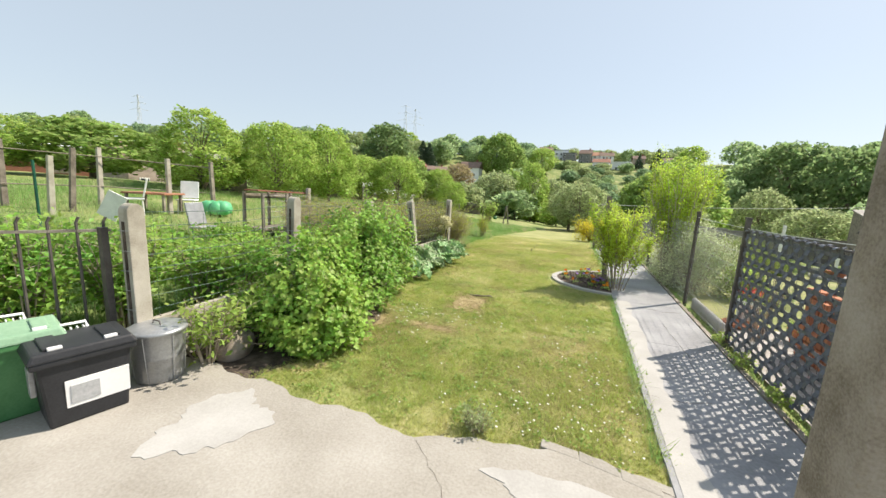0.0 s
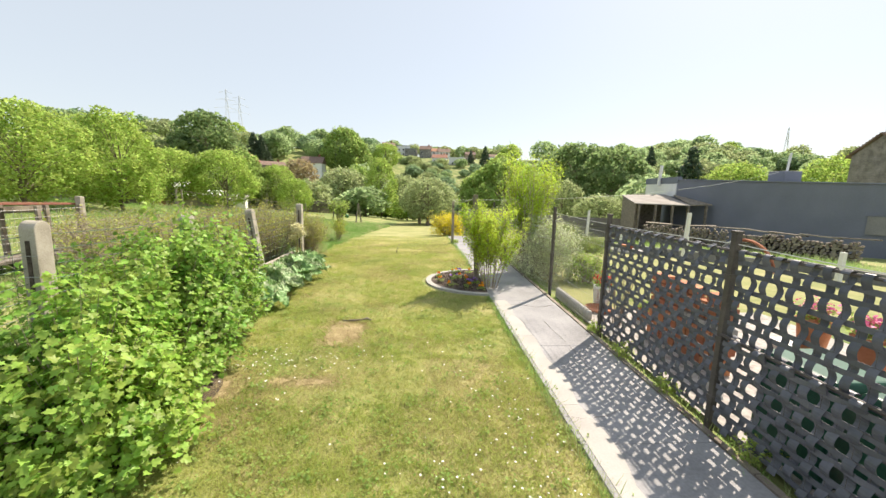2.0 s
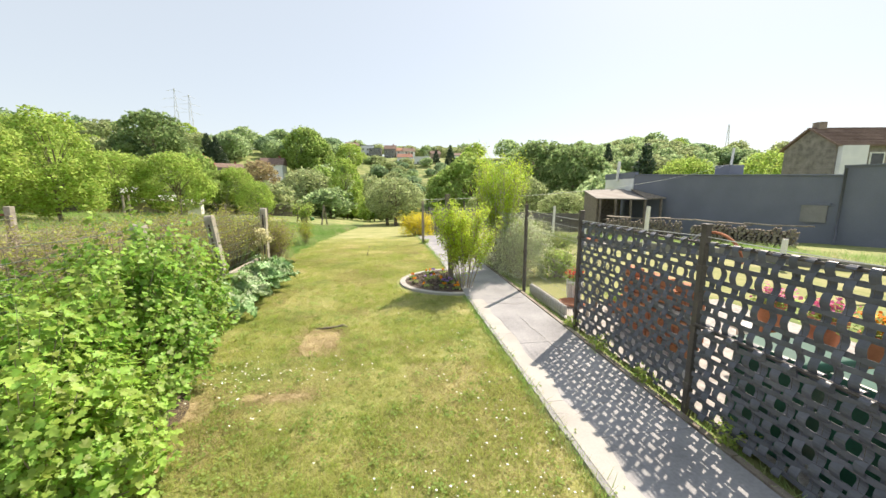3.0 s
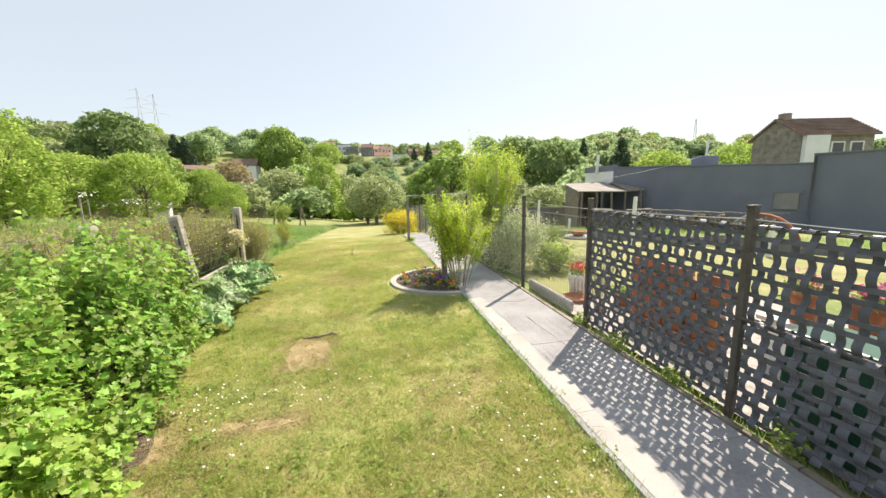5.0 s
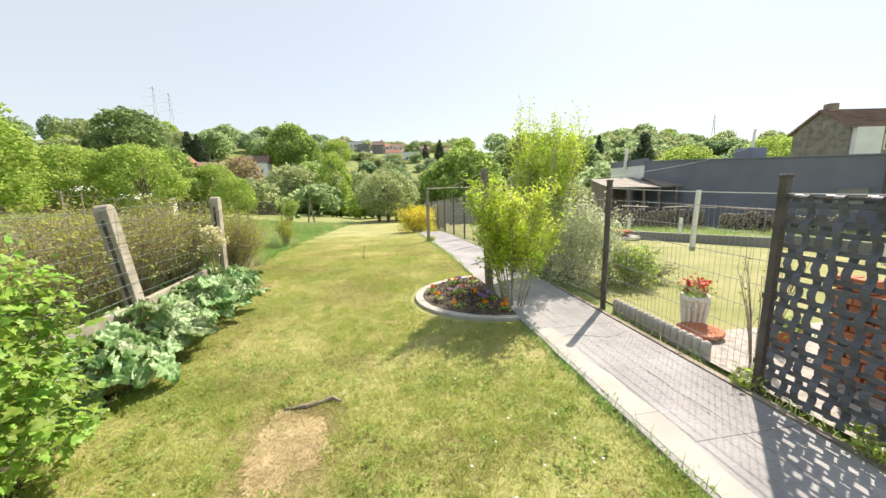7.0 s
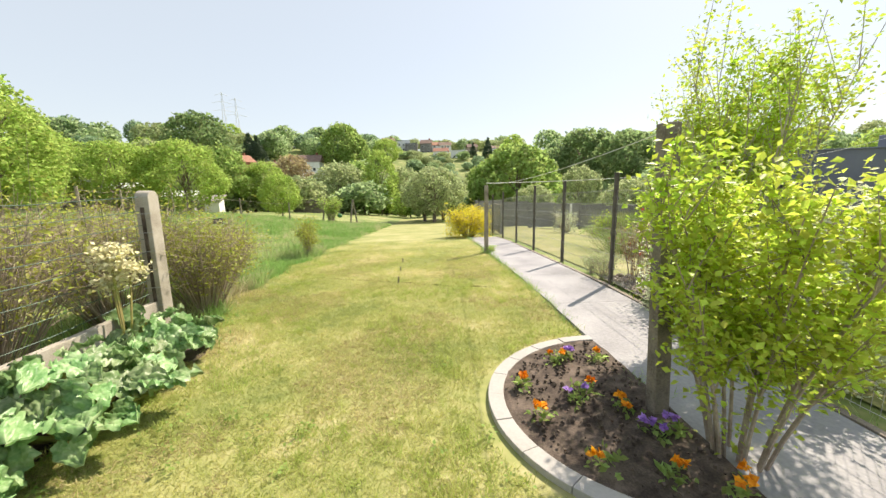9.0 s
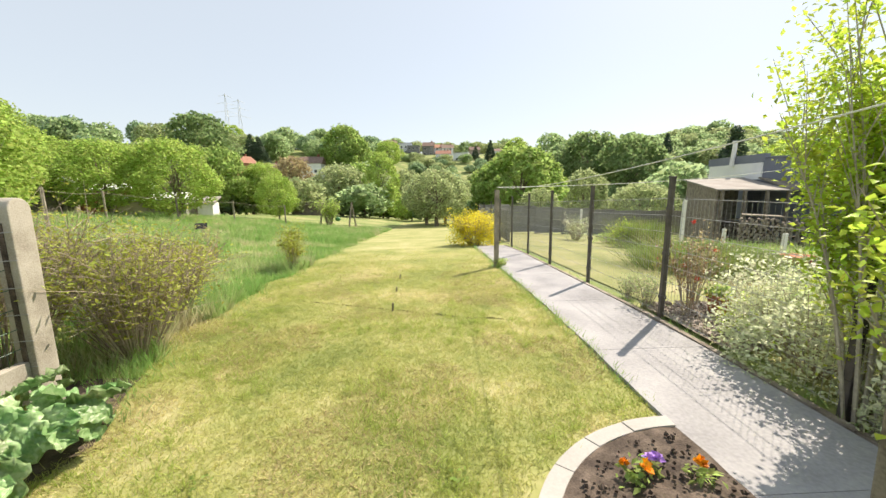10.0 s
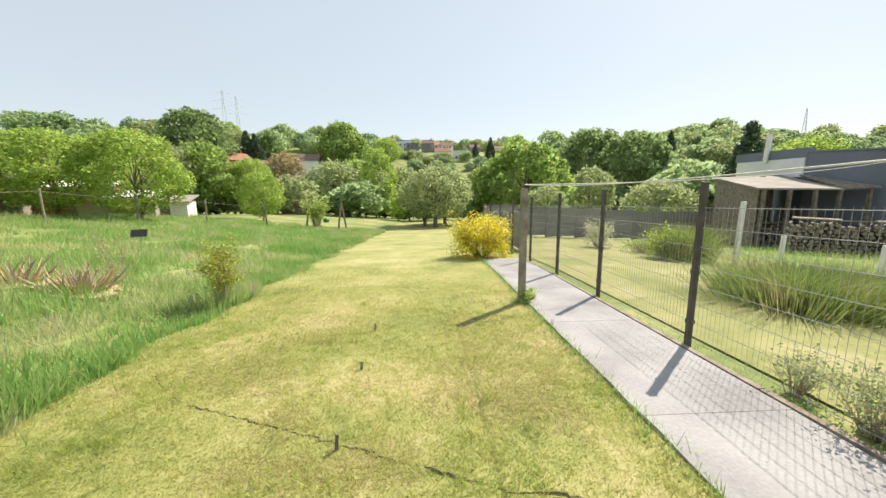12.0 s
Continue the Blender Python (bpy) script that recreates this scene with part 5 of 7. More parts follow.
win = wall_box("window", B_, C_, 0.88, 0.97, 0.1, 1.0, 0.12, 0.02, M_GREYWALL, shop, "dull wired window")
wall_box("lintel", B_, C_, 0.87, 0.98, 1.01, 1.12, 0.1, 0.05, M_SLATE, shop)
part("roof_light", Geo().box((20.2, 22.4, 3.05), (1.1, 1.1, 0.8)).mesh("roof_light", M_SLATE, bevel=0.03), shop)
part("flue", Geo().tube([(16.95, 29.7, 2.6), (17.05, 29.7, 4.2)], 0.13, 10).mesh("flue", M_WHITEPAINT), shop, "white flue pipe")
part("flue", Geo().tube([(20.5, 22.6, 3.4), (20.6, 22.6, 4.6)], 0.07, 8).mesh("flue", M_WHITEPAINT), shop, "thin pale vent pipe")

shed = thing("lean_to_shed", "open lean-to log shed with a fibre cement roof", "shed")


def roof_quad(name, q, mat, t=0.07):
    n = [(x, y, z + t) for x, y, z in q]
    return part(name, Geo().add([*q, *n], [(3, 2, 1, 0), (4, 5, 6, 7), (0, 1, 5, 4), (1, 2, 6, 5), (2, 3, 7, 6), (3, 0, 4, 7)]).mesh(name, mat), shed)


roof_quad("roof", [(12.3, 25.0, 1.18), (16.2, 24.8, 1.10), (16.85, 28.6, 1.82), (13.7, 29.3, 1.72)], M_SHEETROOF)
roof_quad("rear_roof", [(16.22, 24.8, 1.12), (17.4, 24.4, 1.2), (16.78, 27.3, 1.80), (16.6, 27.3, 1.80)], M_OLDWOOD)
sw_ = part("side_wall", Geo().add([(12.4, 25.1, -2), (12.5, 25.1, -2), (13.85, 29.2, -2), (13.75, 29.2, -2), (12.4, 25.1, 1.17), (12.5, 25.1, 1.17), (13.85, 29.2, 1.7), (13.75, 29.2, 1.7)], [(3, 2, 1, 0), (4, 5, 6, 7), (0, 1, 5, 4), (1, 2, 6, 5), (2, 3, 7, 6), (3, 0, 4, 7)]).mesh("side_wall", M_OLDWOOD), shed)
part("back_wall", Geo().box((15.3, 28.8, -0.1), (3.0, 0.1, 3.6)).mesh("back_wall", M_OLDWOOD), shed)
for x, y in ((12.6, 25.0), (13.8, 24.95), (15.0, 24.9), (16.1, 24.9), (17.2, 24.6)):
    part("post", Geo().box((x, y, -0.3), (0.13, 0.13, 2.9), pose(0, 0, 0, 0, (x * 7 % 5) - 2, 0).to_3x3()).mesh("post", M_OLDWOOD), shed)

def log_pile(name, x, y, length, height, seed, turn, label):
    r = random.Random(seed)
    base = thing(name, label, "wood pile", pose(x, y, float(gz(x, y)), 0, 0, turn), "wood piles")
    rows = max(2, int(height / 0.13))
    meshes = [Geo().tube([(0, -0.4, 0), (0, 0.4, 0)], [q, q * 0.9], 7).mesh("log", M_OLDWOOD) for q in (0.055, 0.065, 0.075)]
    boards = Geo().box((0, 0, 0), (1.4, 0.3, 0.05)).mesh("board", M_OLDWOOD)
    for k in range(rows):
        n = int(length / 0.17)
        for i in range(n):
            if k == rows - 1 and r.random() < 0.4:
                continue
            part("log", meshes[r.randrange(3)], base, at=pose(-length / 2 + i * 0.17 + 0.08 * (k % 2) + r.uniform(-0.03, 0.03), r.uniform(-0.06, 0.06), 0.07 + k * 0.13, 0, 0, r.uniform(-8, 8)))
    for i in range(int(length / 1.1)):
        part("board", boards, base, at=pose(-length / 2 + 0.7 + i * 1.1, 0, 0.1 + rows * 0.13 + r.uniform(-0.03, 0.05), r.uniform(-5, 5), r.uniform(-6, 6), r.uniform(-12, 12)))


WP = "stacked grey firewood and boards beyond the neighbour's lawn"
log_pile("wood_pile", 13.6, 21.5, 4.4, 1.2, 1, -40, WP)
log_pile("wood_pile", 15.2, 16.4, 4.4, 1.0, 2, -62, WP)
log_pile("wood_pile", 14.6, 26.4, 2.6, 1.1, 3, -5, "firewood stacked under the lean-to")

# gabled house behind
gh = thing("house", "brown brick house with a tiled gable roof beyond the workshop", "house", pose(36.8, 30.4, 0, 0, 0, -100))
part("wall", Geo().add([(-2.5, 0, -3), (2.5, 0, -3), (2.5, 7, -3), (-2.5, 7, -3), (-2.5, 0, 5.75), (2.5, 0, 5.75), (2.5, 7, 5.75), (-2.5, 7, 5.75), (0, 0, 7.3), (0, 7, 7.3)],
     [(0, 1, 5, 8, 4), (2, 3, 7, 9, 6), (1, 2, 6, 5), (3, 0, 4, 7), (4, 8, 9, 7), (5, 6, 9, 8)]).mesh("wall", M_STONEBRICK), gh)
part("bay", Geo().box((2.72, 1.3, 2.6), (0.4, 2.2, 6.0)).mesh("bay", M_WHITE), gh, "white rendered side bay")
for k in range(15):
    part("course", Geo().box((0, -0.012, 2.6 + k * 0.21), (4.98, 0.02, 0.025)).mesh("course", M_GREYWALL), gh)
for s in (-1, 1):
    rf = part("roof_slope", Geo().add([(0, -0.25, 7.36), (s * 2.85, -0.25, 5.55), (s * 2.85, 7.3, 5.55), (0, 7.3, 7.36), (0, -0.25, 7.52), (s * 2.85, -0.25, 5.71), (s * 2.85, 7.3, 5.71), (0, 7.3, 7.52)],
         [(0, 1, 2, 3), (7, 6, 5, 4), (0, 4, 5, 1), (1, 5, 6, 2), (2, 6, 7, 3), (3, 7, 4, 0)]).mesh("roof_slope", M_BROWNTILE), gh)
    for k in range(11):
        t = (k + 0.5) / 11
        part("tile_course", Geo().tube([(s * 2.85 * t, -0.27, 7.54 - 1.81 * t), (s * 2.85 * t, 7.32, 7.54 - 1.81 * t)], 0.05, 5).mesh("tile_course", M_BROWNTILE), rf)
part("chimney", Geo().box((0.0, 0.7, 7.6), (0.7, 0.7, 0.8)).mesh("chimney", M_BRICK), gh)
for y in (3.6, 5.4):
    w_ = part("window", Geo().box((2.52, y, 4.4), (0.1, 1.3, 1.3)).mesh("window", M_WHITEPAINT), gh)
    part("pane", Geo().box((2.58, y, 4.4), (0.04, 1.0, 1.05)).mesh("pane", M_GLASS), w_)

# ---- garden wall next door ----
def panel_wall(x0, y0, x1, y1, h, label, n):
    base = thing("garden_wall", label, "wall", kind="structure")
    for k in range(n):
        a, b = k / n, (k + 1) / n
        xa, ya, xb, yb = x0 + (x1 - x0) * a, y0 + (y1 - y0) * a, x0 + (x1 - x0) * b, y0 + (y1 - y0) * b
        z = float(gz(xa, ya))
        d = Vector((xb - xa, yb - ya, 0))
        m = pose((xa + xb) / 2, (ya + yb) / 2, z, 0, 0, math.degrees(math.atan2(d.y, d.x)))
        for j in range(4):
            part("panel", Geo().box((0, 0, h * (j + 0.5) / 4), (d.length - 0.1, 0.05, h / 4 - 0.012)).mesh("panel", M_GREYWALL), base, at=m)
        part("post", Geo().box((-d.length / 2, 0, h / 2), (0.11, 0.11, h + 0.1)).mesh("post", M_GREYWALL), base, at=m)


panel_wall(0.6, 29.0, 15.0, 30.5, 1.65, "grey concrete panel wall at the end of the neighbour's lawn", 8)
panel_wall(0.45, 20.5, 0.5, 29.0, 1.2, "dark concrete panel wall along the path", 5)


# ---- bins on the patio ----
def wheeled_bin(x, y, turn, w, d, h, body_mat, lid_mat, label, sticker):
    base = thing("bin", label, "bin", pose(x, y, 0.022, 0, 0, turn), "bins on the patio")
    part("body", Geo().box((0, 0, h / 2), (w * 0.86, d * 0.84, h), pose(0, 0, 0, 180, 0, 0).to_3x3(), 0.86).mesh("body", body_mat, bevel=0.018), base)
    rim = part("rim", Geo().box((0, 0, h + 0.005), (w * 0.96, d * 0.96, 0.045)).mesh("rim", body_mat, bevel=0.012), base)
    lid = part("lid", Geo().box((0, 0, h + 0.055), (w, d, 0.06), None, 0.9).mesh("lid", lid_mat, bevel=0.015), base)
    for s in (-1, 1):
        part("lid_rib", Geo().box((s * w * 0.27, -0.02, h + 0.09), (w * 0.16, d * 0.62, 0.022)).mesh("lid_rib", lid_mat, bevel=0.008), lid)
        part("hinge_tab", Geo().box((s * w * 0.25, -d * 0.36, h + 0.093), (0.07, 0.03, 0.02)).mesh("hinge_tab", M_PAPER, bevel=0.004), lid, "pale grey tab")
    part("handle", Geo().tube([(-0.09, d * 0.45, h + 0.07), (-0.085, d * 0.5, h + 0.12), (0.085, d * 0.5, h + 0.12), (0.09, d * 0.45, h + 0.07)], 0.011, 6).mesh("handle", M_PAPER, True), base, "pale grey carrying handle")
    for k in range(5):
        part("grip_rib", Geo().box((-0.07 + k * 0.035, d * 0.47, h + 0.085), (0.008, 0.05, 0.02)).mesh("grip_rib", M_PAPER), base)
    part("side_clip", Geo().box((-w * 0.44, 0.0, h * 0.66), (0.03, 0.09, 0.2)).mesh("side_clip", M_ZINC, bevel=0.006), base, "grey side clip")
    if sticker:
        lab = part("sticker", Geo().box((0.05, -d * 0.395, h * 0.47), (w * 0.6, 0.006, 0.2), pose(0, 0, 0, 4.5, 0, 0).to_3x3()).mesh("sticker", M_PAPER), base, "white printed sticker")
        part("print_block", Geo().box((-0.02, -d * 0.395 - 0.006, h * 0.47 - 0.005), (w * 0.26, 0.004, 0.13), pose(0, 0, 0, 4.5, 0, 0).to_3x3()).mesh("print_block", M_GREYINK), lab, "grey printed block")
        part("sticker", Geo().box((-w * 0.40, -d * 0.2, h * 0.78), (0.006, 0.05, 0.05)).mesh("sticker", M_PAPER), base, "small white sticker")


# black bin faces the garden's middle
wheeled_bin(-5.12, 1.17, 76, 0.56, 0.45, 0.47, M_BLACKPLASTIC, M_BLACKPLASTIC, "black plastic household bin with a white sticker", True)
wheeled_bin(-5.52, 0.98, 74, 0.52, 0.44, 0.52, M_GREENPLASTIC, M_PALEGREEN, "green plastic household bin with a pale lid", False)
drum = thing("dustbin", "dented galvanised steel dustbin with a flat lid", "bin", pose(-5.12, 1.68, 0.022))
part("body", Geo().lathe([(0.165, 0), (0.168, 0.02), (0.18, 0.2), (0.186, 0.21), (0.186, 0.225), (0.196, 0.42), (0.205, 0.43)], 26).mesh("body", M_ZINC, True), drum)
part("lid", Geo().lathe([(0.215, 0.425), (0.22, 0.43), (0.22, 0.448), (0.20, 0.458), (0.12, 0.468), (0.02, 0.474)], 26).mesh("lid", M_ZINC, True), drum)
part("lid_handle", Geo().tube([(-0.05, 0, 0.468), (-0.04, 0, 0.505), (0.04, 0, 0.505), (0.05, 0, 0.468)], 0.006, 6).mesh("lid_handle", M_IRON, True), drum)
for s in (-1, 1):
    part("side_handle", Geo().tube([(s * 0.04, -0.20, 0.36), (s * 0.03, -0.225, 0.31), (s * 0.0, -0.225, 0.30)], 0.005, 6).mesh("side_handle", M_ZINC, True), drum)
for k in range(6):
    a = k * 1.047
    part("seam_rib", Geo().tube([(0.171 * math.cos(a), 0.171 * math.sin(a), 0.02), (0.2 * math.cos(a), 0.2 * math.sin(a), 0.42)], 0.006, 5).mesh("seam_rib", M_ZINC), drum)
stone = Geo()
q_ = bmesh.new()
bmesh.ops.create_icosphere(q_, subdivisions=3, radius=0.2)
for v in q_.verts:
    v.co = v.co * (1 + 0.25 * noise.noise(v.co * 6)) * 1.0
    v.co.z *= 0.9
me_ = bpy.data.meshes.new("boulder")
q_.to_mesh(me_)
q_.free()
me_.materials.append(M_PILLAR)
me_.shade_smooth()
tagged(part("boulder", me_, at=pose(-4.98, 2.25, 0.12)), "dark rounded boulder in the border soil", "boulder")

# iron railing beside the bins
rail = thing("iron_railing", "rusty iron railing with rounded bar heads beside the bins", "railing")
for k in range(13):
    x, y = -5.52 - k * 0.085, 1.58 - k * 0.135
    part("bar", Geo().tube([(x, y, -0.1), (x, y, 1.34), (x + 0.01, y + 0.015, 1.38)], 0.011, 6).mesh("bar", M_IRON), rail)
for z in (0.35, 1.27):
    part("rail", Geo().box((0, 0, z), (0.025, 2.0, 0.022)).mesh("rail", M_OLDWOOD), rail, at=pose(-6.03, 0.77, 0, 0, 0, -32))
gp = thing("gate_post", "dark weathered timber gate post beside the concrete post", "post", pose(-5.50, 1.56, 0))
part("shaft", Geo().box((0, 0, 0.6), (0.06, 0.05, 1.4)).mesh("shaft", M_IRON, bevel=0.005), gp)

for k, (x, y, h, r_) in enumerate(((-6.45, 1.4, 1.15, 0.45), (-6.35, 2.1, 1.2, 0.5), (-6.85, 0.8, 1.1, 0.5), (-7.1, 1.6, 1.2, 0.6), (-6.2, 2.9, 0.95, 0.5), (-6.5, 3.7, 0.9, 0.55), (-7.3, 2.8, 0.9, 0.6), (-7.6, 4.4, 0.8, 0.6), (-6.4, 4.9, 0.9, 0.5))):
    shrub("leafy_plant", "tall leafy green weeds behind the railing", "plant", x, y, h, r_, 40, 2600, 0.07, L_CURRANT, 61 + k, upright=0.6, bare=0.1, spread=0.06, group="weeds behind the railing")
shrub("bramble", "sprawling light green bramble beside the dustbin", "plant", -5.05, 2.05, 0.75, 0.38, 20, 700, 0.06, L_FRESH, 66, upright=0.3, bare=0.1, spread=0.05)


# ---- tall grass and weeds beyond the boundary ----
def tall_grass():
    n = 170000
    y = rng.uniform(0.5, 34, n)
    table = np.linspace(0, 35, 400)
    rim = np.interp(y, table, [lawn_left(v) for v in table])
    x = np.where(y < 9.5, -5.65, rim + 0.02) - 14 * rng.uniform(0, 1, n) ** 1.8
    clump = np.array([noise.noise((a * 0.6, b * 0.6, 0)) + 0.5 * noise.noise((a * 2.2, b * 2.2, 3)) for a, b in zip(x, y)])
    keep = (clump > -0.35) | (x > -6.3)
    x, y, clump = x[keep], y[keep], clump[keep]
    return blades("tall_grass", np.stack([x, y, gz(x, y) - 0.04], 1), 0.12 + 0.26 * np.clip(clump + 0.3, 0.05, 0.9), 0.009 + 0.0005 * y, M_TALLGRASS, rng, 0.35)


tagged(part("tall_grass", tall_grass()), "tall unmown meadow grass in uneven tufts", "grass", kind="stuff")


def verge_grass():
    """Longer tufts along the lawn's rims and round post feet."""
    rows = []
    for x, y0, y1, n, s in ((-1.19, 2.3, 6.6, 1100, 0.025), (-1.18, 9.2, 26, 2600, 0.04), (-1.22, 14.05, 14.35, 260, 0.07), (-0.03, 1.3, 5.0, 500, 0.06), (-0.03, 5.0, 20, 700, 0.05), (-1.12, 7.8, 8.1, 160, 0.08)):
        rows.append(np.stack([x + rng.normal(size=n) * s, rng.uniform(y0, y1, n)], 1))
    n = 5000
    y = rng.uniform(9, 27, n)
    rows.append(np.stack([np.array([lawn_left(v) for v in y]) + rng.normal(size=n) * 0.12, y], 1))
    p = np.concatenate(rows)
    return blades("verge_grass", np.stack([p[:, 0], p[:, 1], gz(p[:, 0], p[:, 1])], 1), 0.09, 0.008, M_TALLGRASS, rng, 0.5)


tagged(part("verge_grass", verge_grass()), "longer grass tufts along the path and lawn edges", "grass", kind="stuff")


def daisies():
    pts = []
    for cx, cy, sx, sy, n in ((-2.2, 2.5, 0.4, 0.2, 60), (-1.5, 2.9, 0.22, 0.5, 60), (-3.3, 4.2, 0.35, 0.15, 40), (-3.6, 3.4, 0.3, 0.4, 12), (-2.4, 4.6, 0.6, 1.0, 16), (-4.0, 4.2, 0.14, 0.18, 45), (-1.9, 3.8, 0.4, 0.5, 25)):
        pts.append(np.stack([cx + rng.normal(size=n) * sx, cy + rng.normal(size=n) * sy], 1))
    p = np.concatenate(pts)
    p = p[(p[:, 1] > 2.15) & (p[:, 0] < -1.2) & (p[:, 0] > -4.6)]
    g_ = Geo()
    for x, y in p.tolist():
        r_ = 0.0068 + 0.003 * math.sin(x * 77)
        g_.add([(x + r_ * math.cos(a), y + r_ * math.sin(a), 0.04 + 0.004 * math.sin(a * 3)) for a in np.linspace(0, 2 * math.pi, 8)[:-1].tolist()], [tuple(range(7))])
    return g_.mesh("daisies", M_DAISY)


tagged(part("daisy_flowers", daisies()), "small white daisies scattered over the lawn", "flowers", kind="stuff")
shrub("silver_weed", "small silvery weed at the patio's edge", "plant", -2.42, 2.16, 0.17, 0.14, 40, 620, 0.024, L_GREY, 71, upright=0.3, bare=0.0, spread=0.02, thick=0.003)
for k, (x, y) in enumerate(((-0.06, 3.6), (-0.05, 2.7), (-0.06, 4.3), (-0.04, 5.05), (-1.2, 14.1), (-1.05, 14.3))):
    shrub("weed", "low green weed at the foot of a post", "plant", x, y, 0.18, 0.12, 12, 150, 0.04, L_FRESH, 81 + k, upright=0.3, bare=0.0, spread=0.02, thick=0.003, group="weeds at the fence")

# stakes and the trench line in the lawn
for x, y, h in ((-3.12, 11.16, 0.09), (-3.18, 13.18, 0.07), (-3.16, 12.2, 0.06)):
    tagged(part("stake", Geo().box((0, 0, h / 2 - 0.03), (0.022, 0.022, h + 0.1), None, 0.8).mesh("stake", M_OLDWOOD), at=pose(x, y, float(gz(x, y)), 3, 4, 20)), "short wooden marking stake in the lawn", "stake", "stakes in the lawn")
M_TURFSOIL = material("turf_cut_soil", [(0.10, 0.095, 0.045), (0.19, 0.18, 0.08)], 12, 90, 0.95, 0.6)
trench = [(-4.9, 12.2), (-4.54, 11.84), (-4.24, 11.68), (-3.83, 11.51), (-3.43, 11.34), (-2.97, 11.15), (-2.57, 10.97), (-2.2, 10.8), (-1.75, 10.72)]
sr, seam = random.Random(9), []
for (xa, ya), (xb, yb) in zip(trench[:-1], trench[1:]):
    for k in range(14):
        t = k / 14
        seam.append((xa + (xb - xa) * t + sr.uniform(-0.014, 0.014), ya + (yb - ya) * t + sr.uniform(-0.014, 0.014), float(gz(xa, ya)) + 0.004))
seam_r = [max(0.002, 0.016 * (0.5 + noise.noise((p[0] * 3.1, p[1] * 3.1, 0))) * sr.uniform(0.3, 1.4)) for p in seam]
tagged(part("turf_seam", Geo().tube(seam, seam_r, 5).mesh("turf_seam", M_TURFSOIL)), "narrow dark seam cut across the lawn", "seam", kind="structure")

# ---- plants of the left border ----
cf = thing("elder_blossom", "cream flower heads on a stalk among the rhubarb", "flower", pose(-5.05, 8.45, 0))
for k, (dx, dy, z) in enumerate(((0, 0, 1.02), (0.08, 0.05, 0.86), (-0.06, 0.03, 0.78), (0.03, -0.05, 0.95))):
    part("stalk", Geo().tube([(0, 0, 0), (dx * 0.6, dy * 0.6, z * 0.6), (dx, dy, z)], 0.008, 5).mesh("stalk", M_STALK), cf)
    qq = np.random.default_rng(90 + k)
    tagged(part("flower_head", leaf_cloud("flower_head", qq.normal(size=(420, 3)) * [0.05, 0.05, 0.03] + [dx, dy, z], 0.03, M_CREAM, qq, 0.9, 0.5), cf), kind="stuff")
shrub("young_shrub", "small bronze-tipped shrub at the lawn's edge", "bush", -5.54, 14.4, 0.95, 0.30, 24, 1500, 0.05, L_BRUSH, 95, upright=0.6, bare=0.15, spread=0.05, thick=0.006)
shrub("young_shrub", "thin bare sapling in the meadow", "bush", -7.6, 15.2, 0.85, 0.3, 7, 90, 0.06, L_BROWN, 96, upright=0.7, bare=0.4, spread=0.04, thick=0.006)
for k, (x, y, n) in enumerate(((-7.7, 14.6, 60), (-8.8, 14.8, 40))):
    st = thing("pruned_stump", "cut-back shrub stump with pale sawn stems", "stump", pose(x, y, float(gz(x, y))), "pruned stumps")
    qr = random.Random(300 + k)
    for i in range(n):
        a, s, h = qr.uniform(0, 6.28), qr.uniform(0.05, 0.6), qr.uniform(0.1, 0.42)
        part("cut_stem", Geo().tube([(math.cos(a) * s * 0.5, math.sin(a) * s * 0.5, 0), (math.cos(a) * s * 0.8 + qr.uniform(-0.05, 0.05), math.sin(a) * s * 0.8, h * 0.6), (math.cos(a) * s + qr.uniform(-0.06, 0.06), math.sin(a) * s, h)], [0.015, 0.012, 0.009], 5).mesh("cut_stem", M_CUT if i % 3 else M_TWIG), st)
    tagged(part("bare_patch", Geo().prism(patch_outline(0, 0, 0.55, 0.4, 12 + k), -0.15, 0.0).mesh("bare_patch", M_DRY), at=pose(x, y, float(gz(x, y)))), "bare dry soil round the cut stump", "bare patch", kind="structure")
lampp = thing("solar_panel", "small black solar panel on a thin stake in the meadow", "solar panel", pose(-10.3, 19.2, float(gz(-10.3, 19.2))))
part("panel", Geo().box((0, 0, 0.36), (0.36, 0.02, 0.22), pose(0, 0, 0, -35, 0, 20).to_3x3()).mesh("panel", M_BLACKPLASTIC), lampp)
part("stake", Geo().tube([(0, 0.02, -0.1), (0, 0.02, 0.36)], 0.012, 6).mesh("stake", M_ZINC), lampp)
# post and wire along the meadow
row = ((-11.9, 30.6), (-14.3, 29.0), (-15.9, 26.5), (-17.0, 23.5), (-13.2, 17.2))
mf = thing("meadow_fence", "thin post and wire fence along the meadow", "fence")
for x, y in row:
    part("post", Geo().tube([(x, y, float(gz(x, y)) - 0.2), (x, y, float(gz(x, y)) + 1.25)], 0.045, 7).mesh("post", M_OLDWOOD), mf)
for (xa, ya), (xb, yb) in zip(row[:-1], row[1:]):
    part("strand", Geo().tube([(xa, ya, float(gz(xa, ya)) + 1.15), ((xa + xb) / 2, (ya + yb) / 2, float(gz((xa + xb) / 2, (ya + yb) / 2)) + 1.08), (xb, yb, float(gz(xb, yb)) + 1.15)], 0.008, 4).mesh("strand", M_OLDWOOD), mf)
sw = thing("swing_frame", "weathered timber swing frame at the end of the meadow", "swing", pose(-8.6, 32.5, float(gz(-8.6, 32.5))))
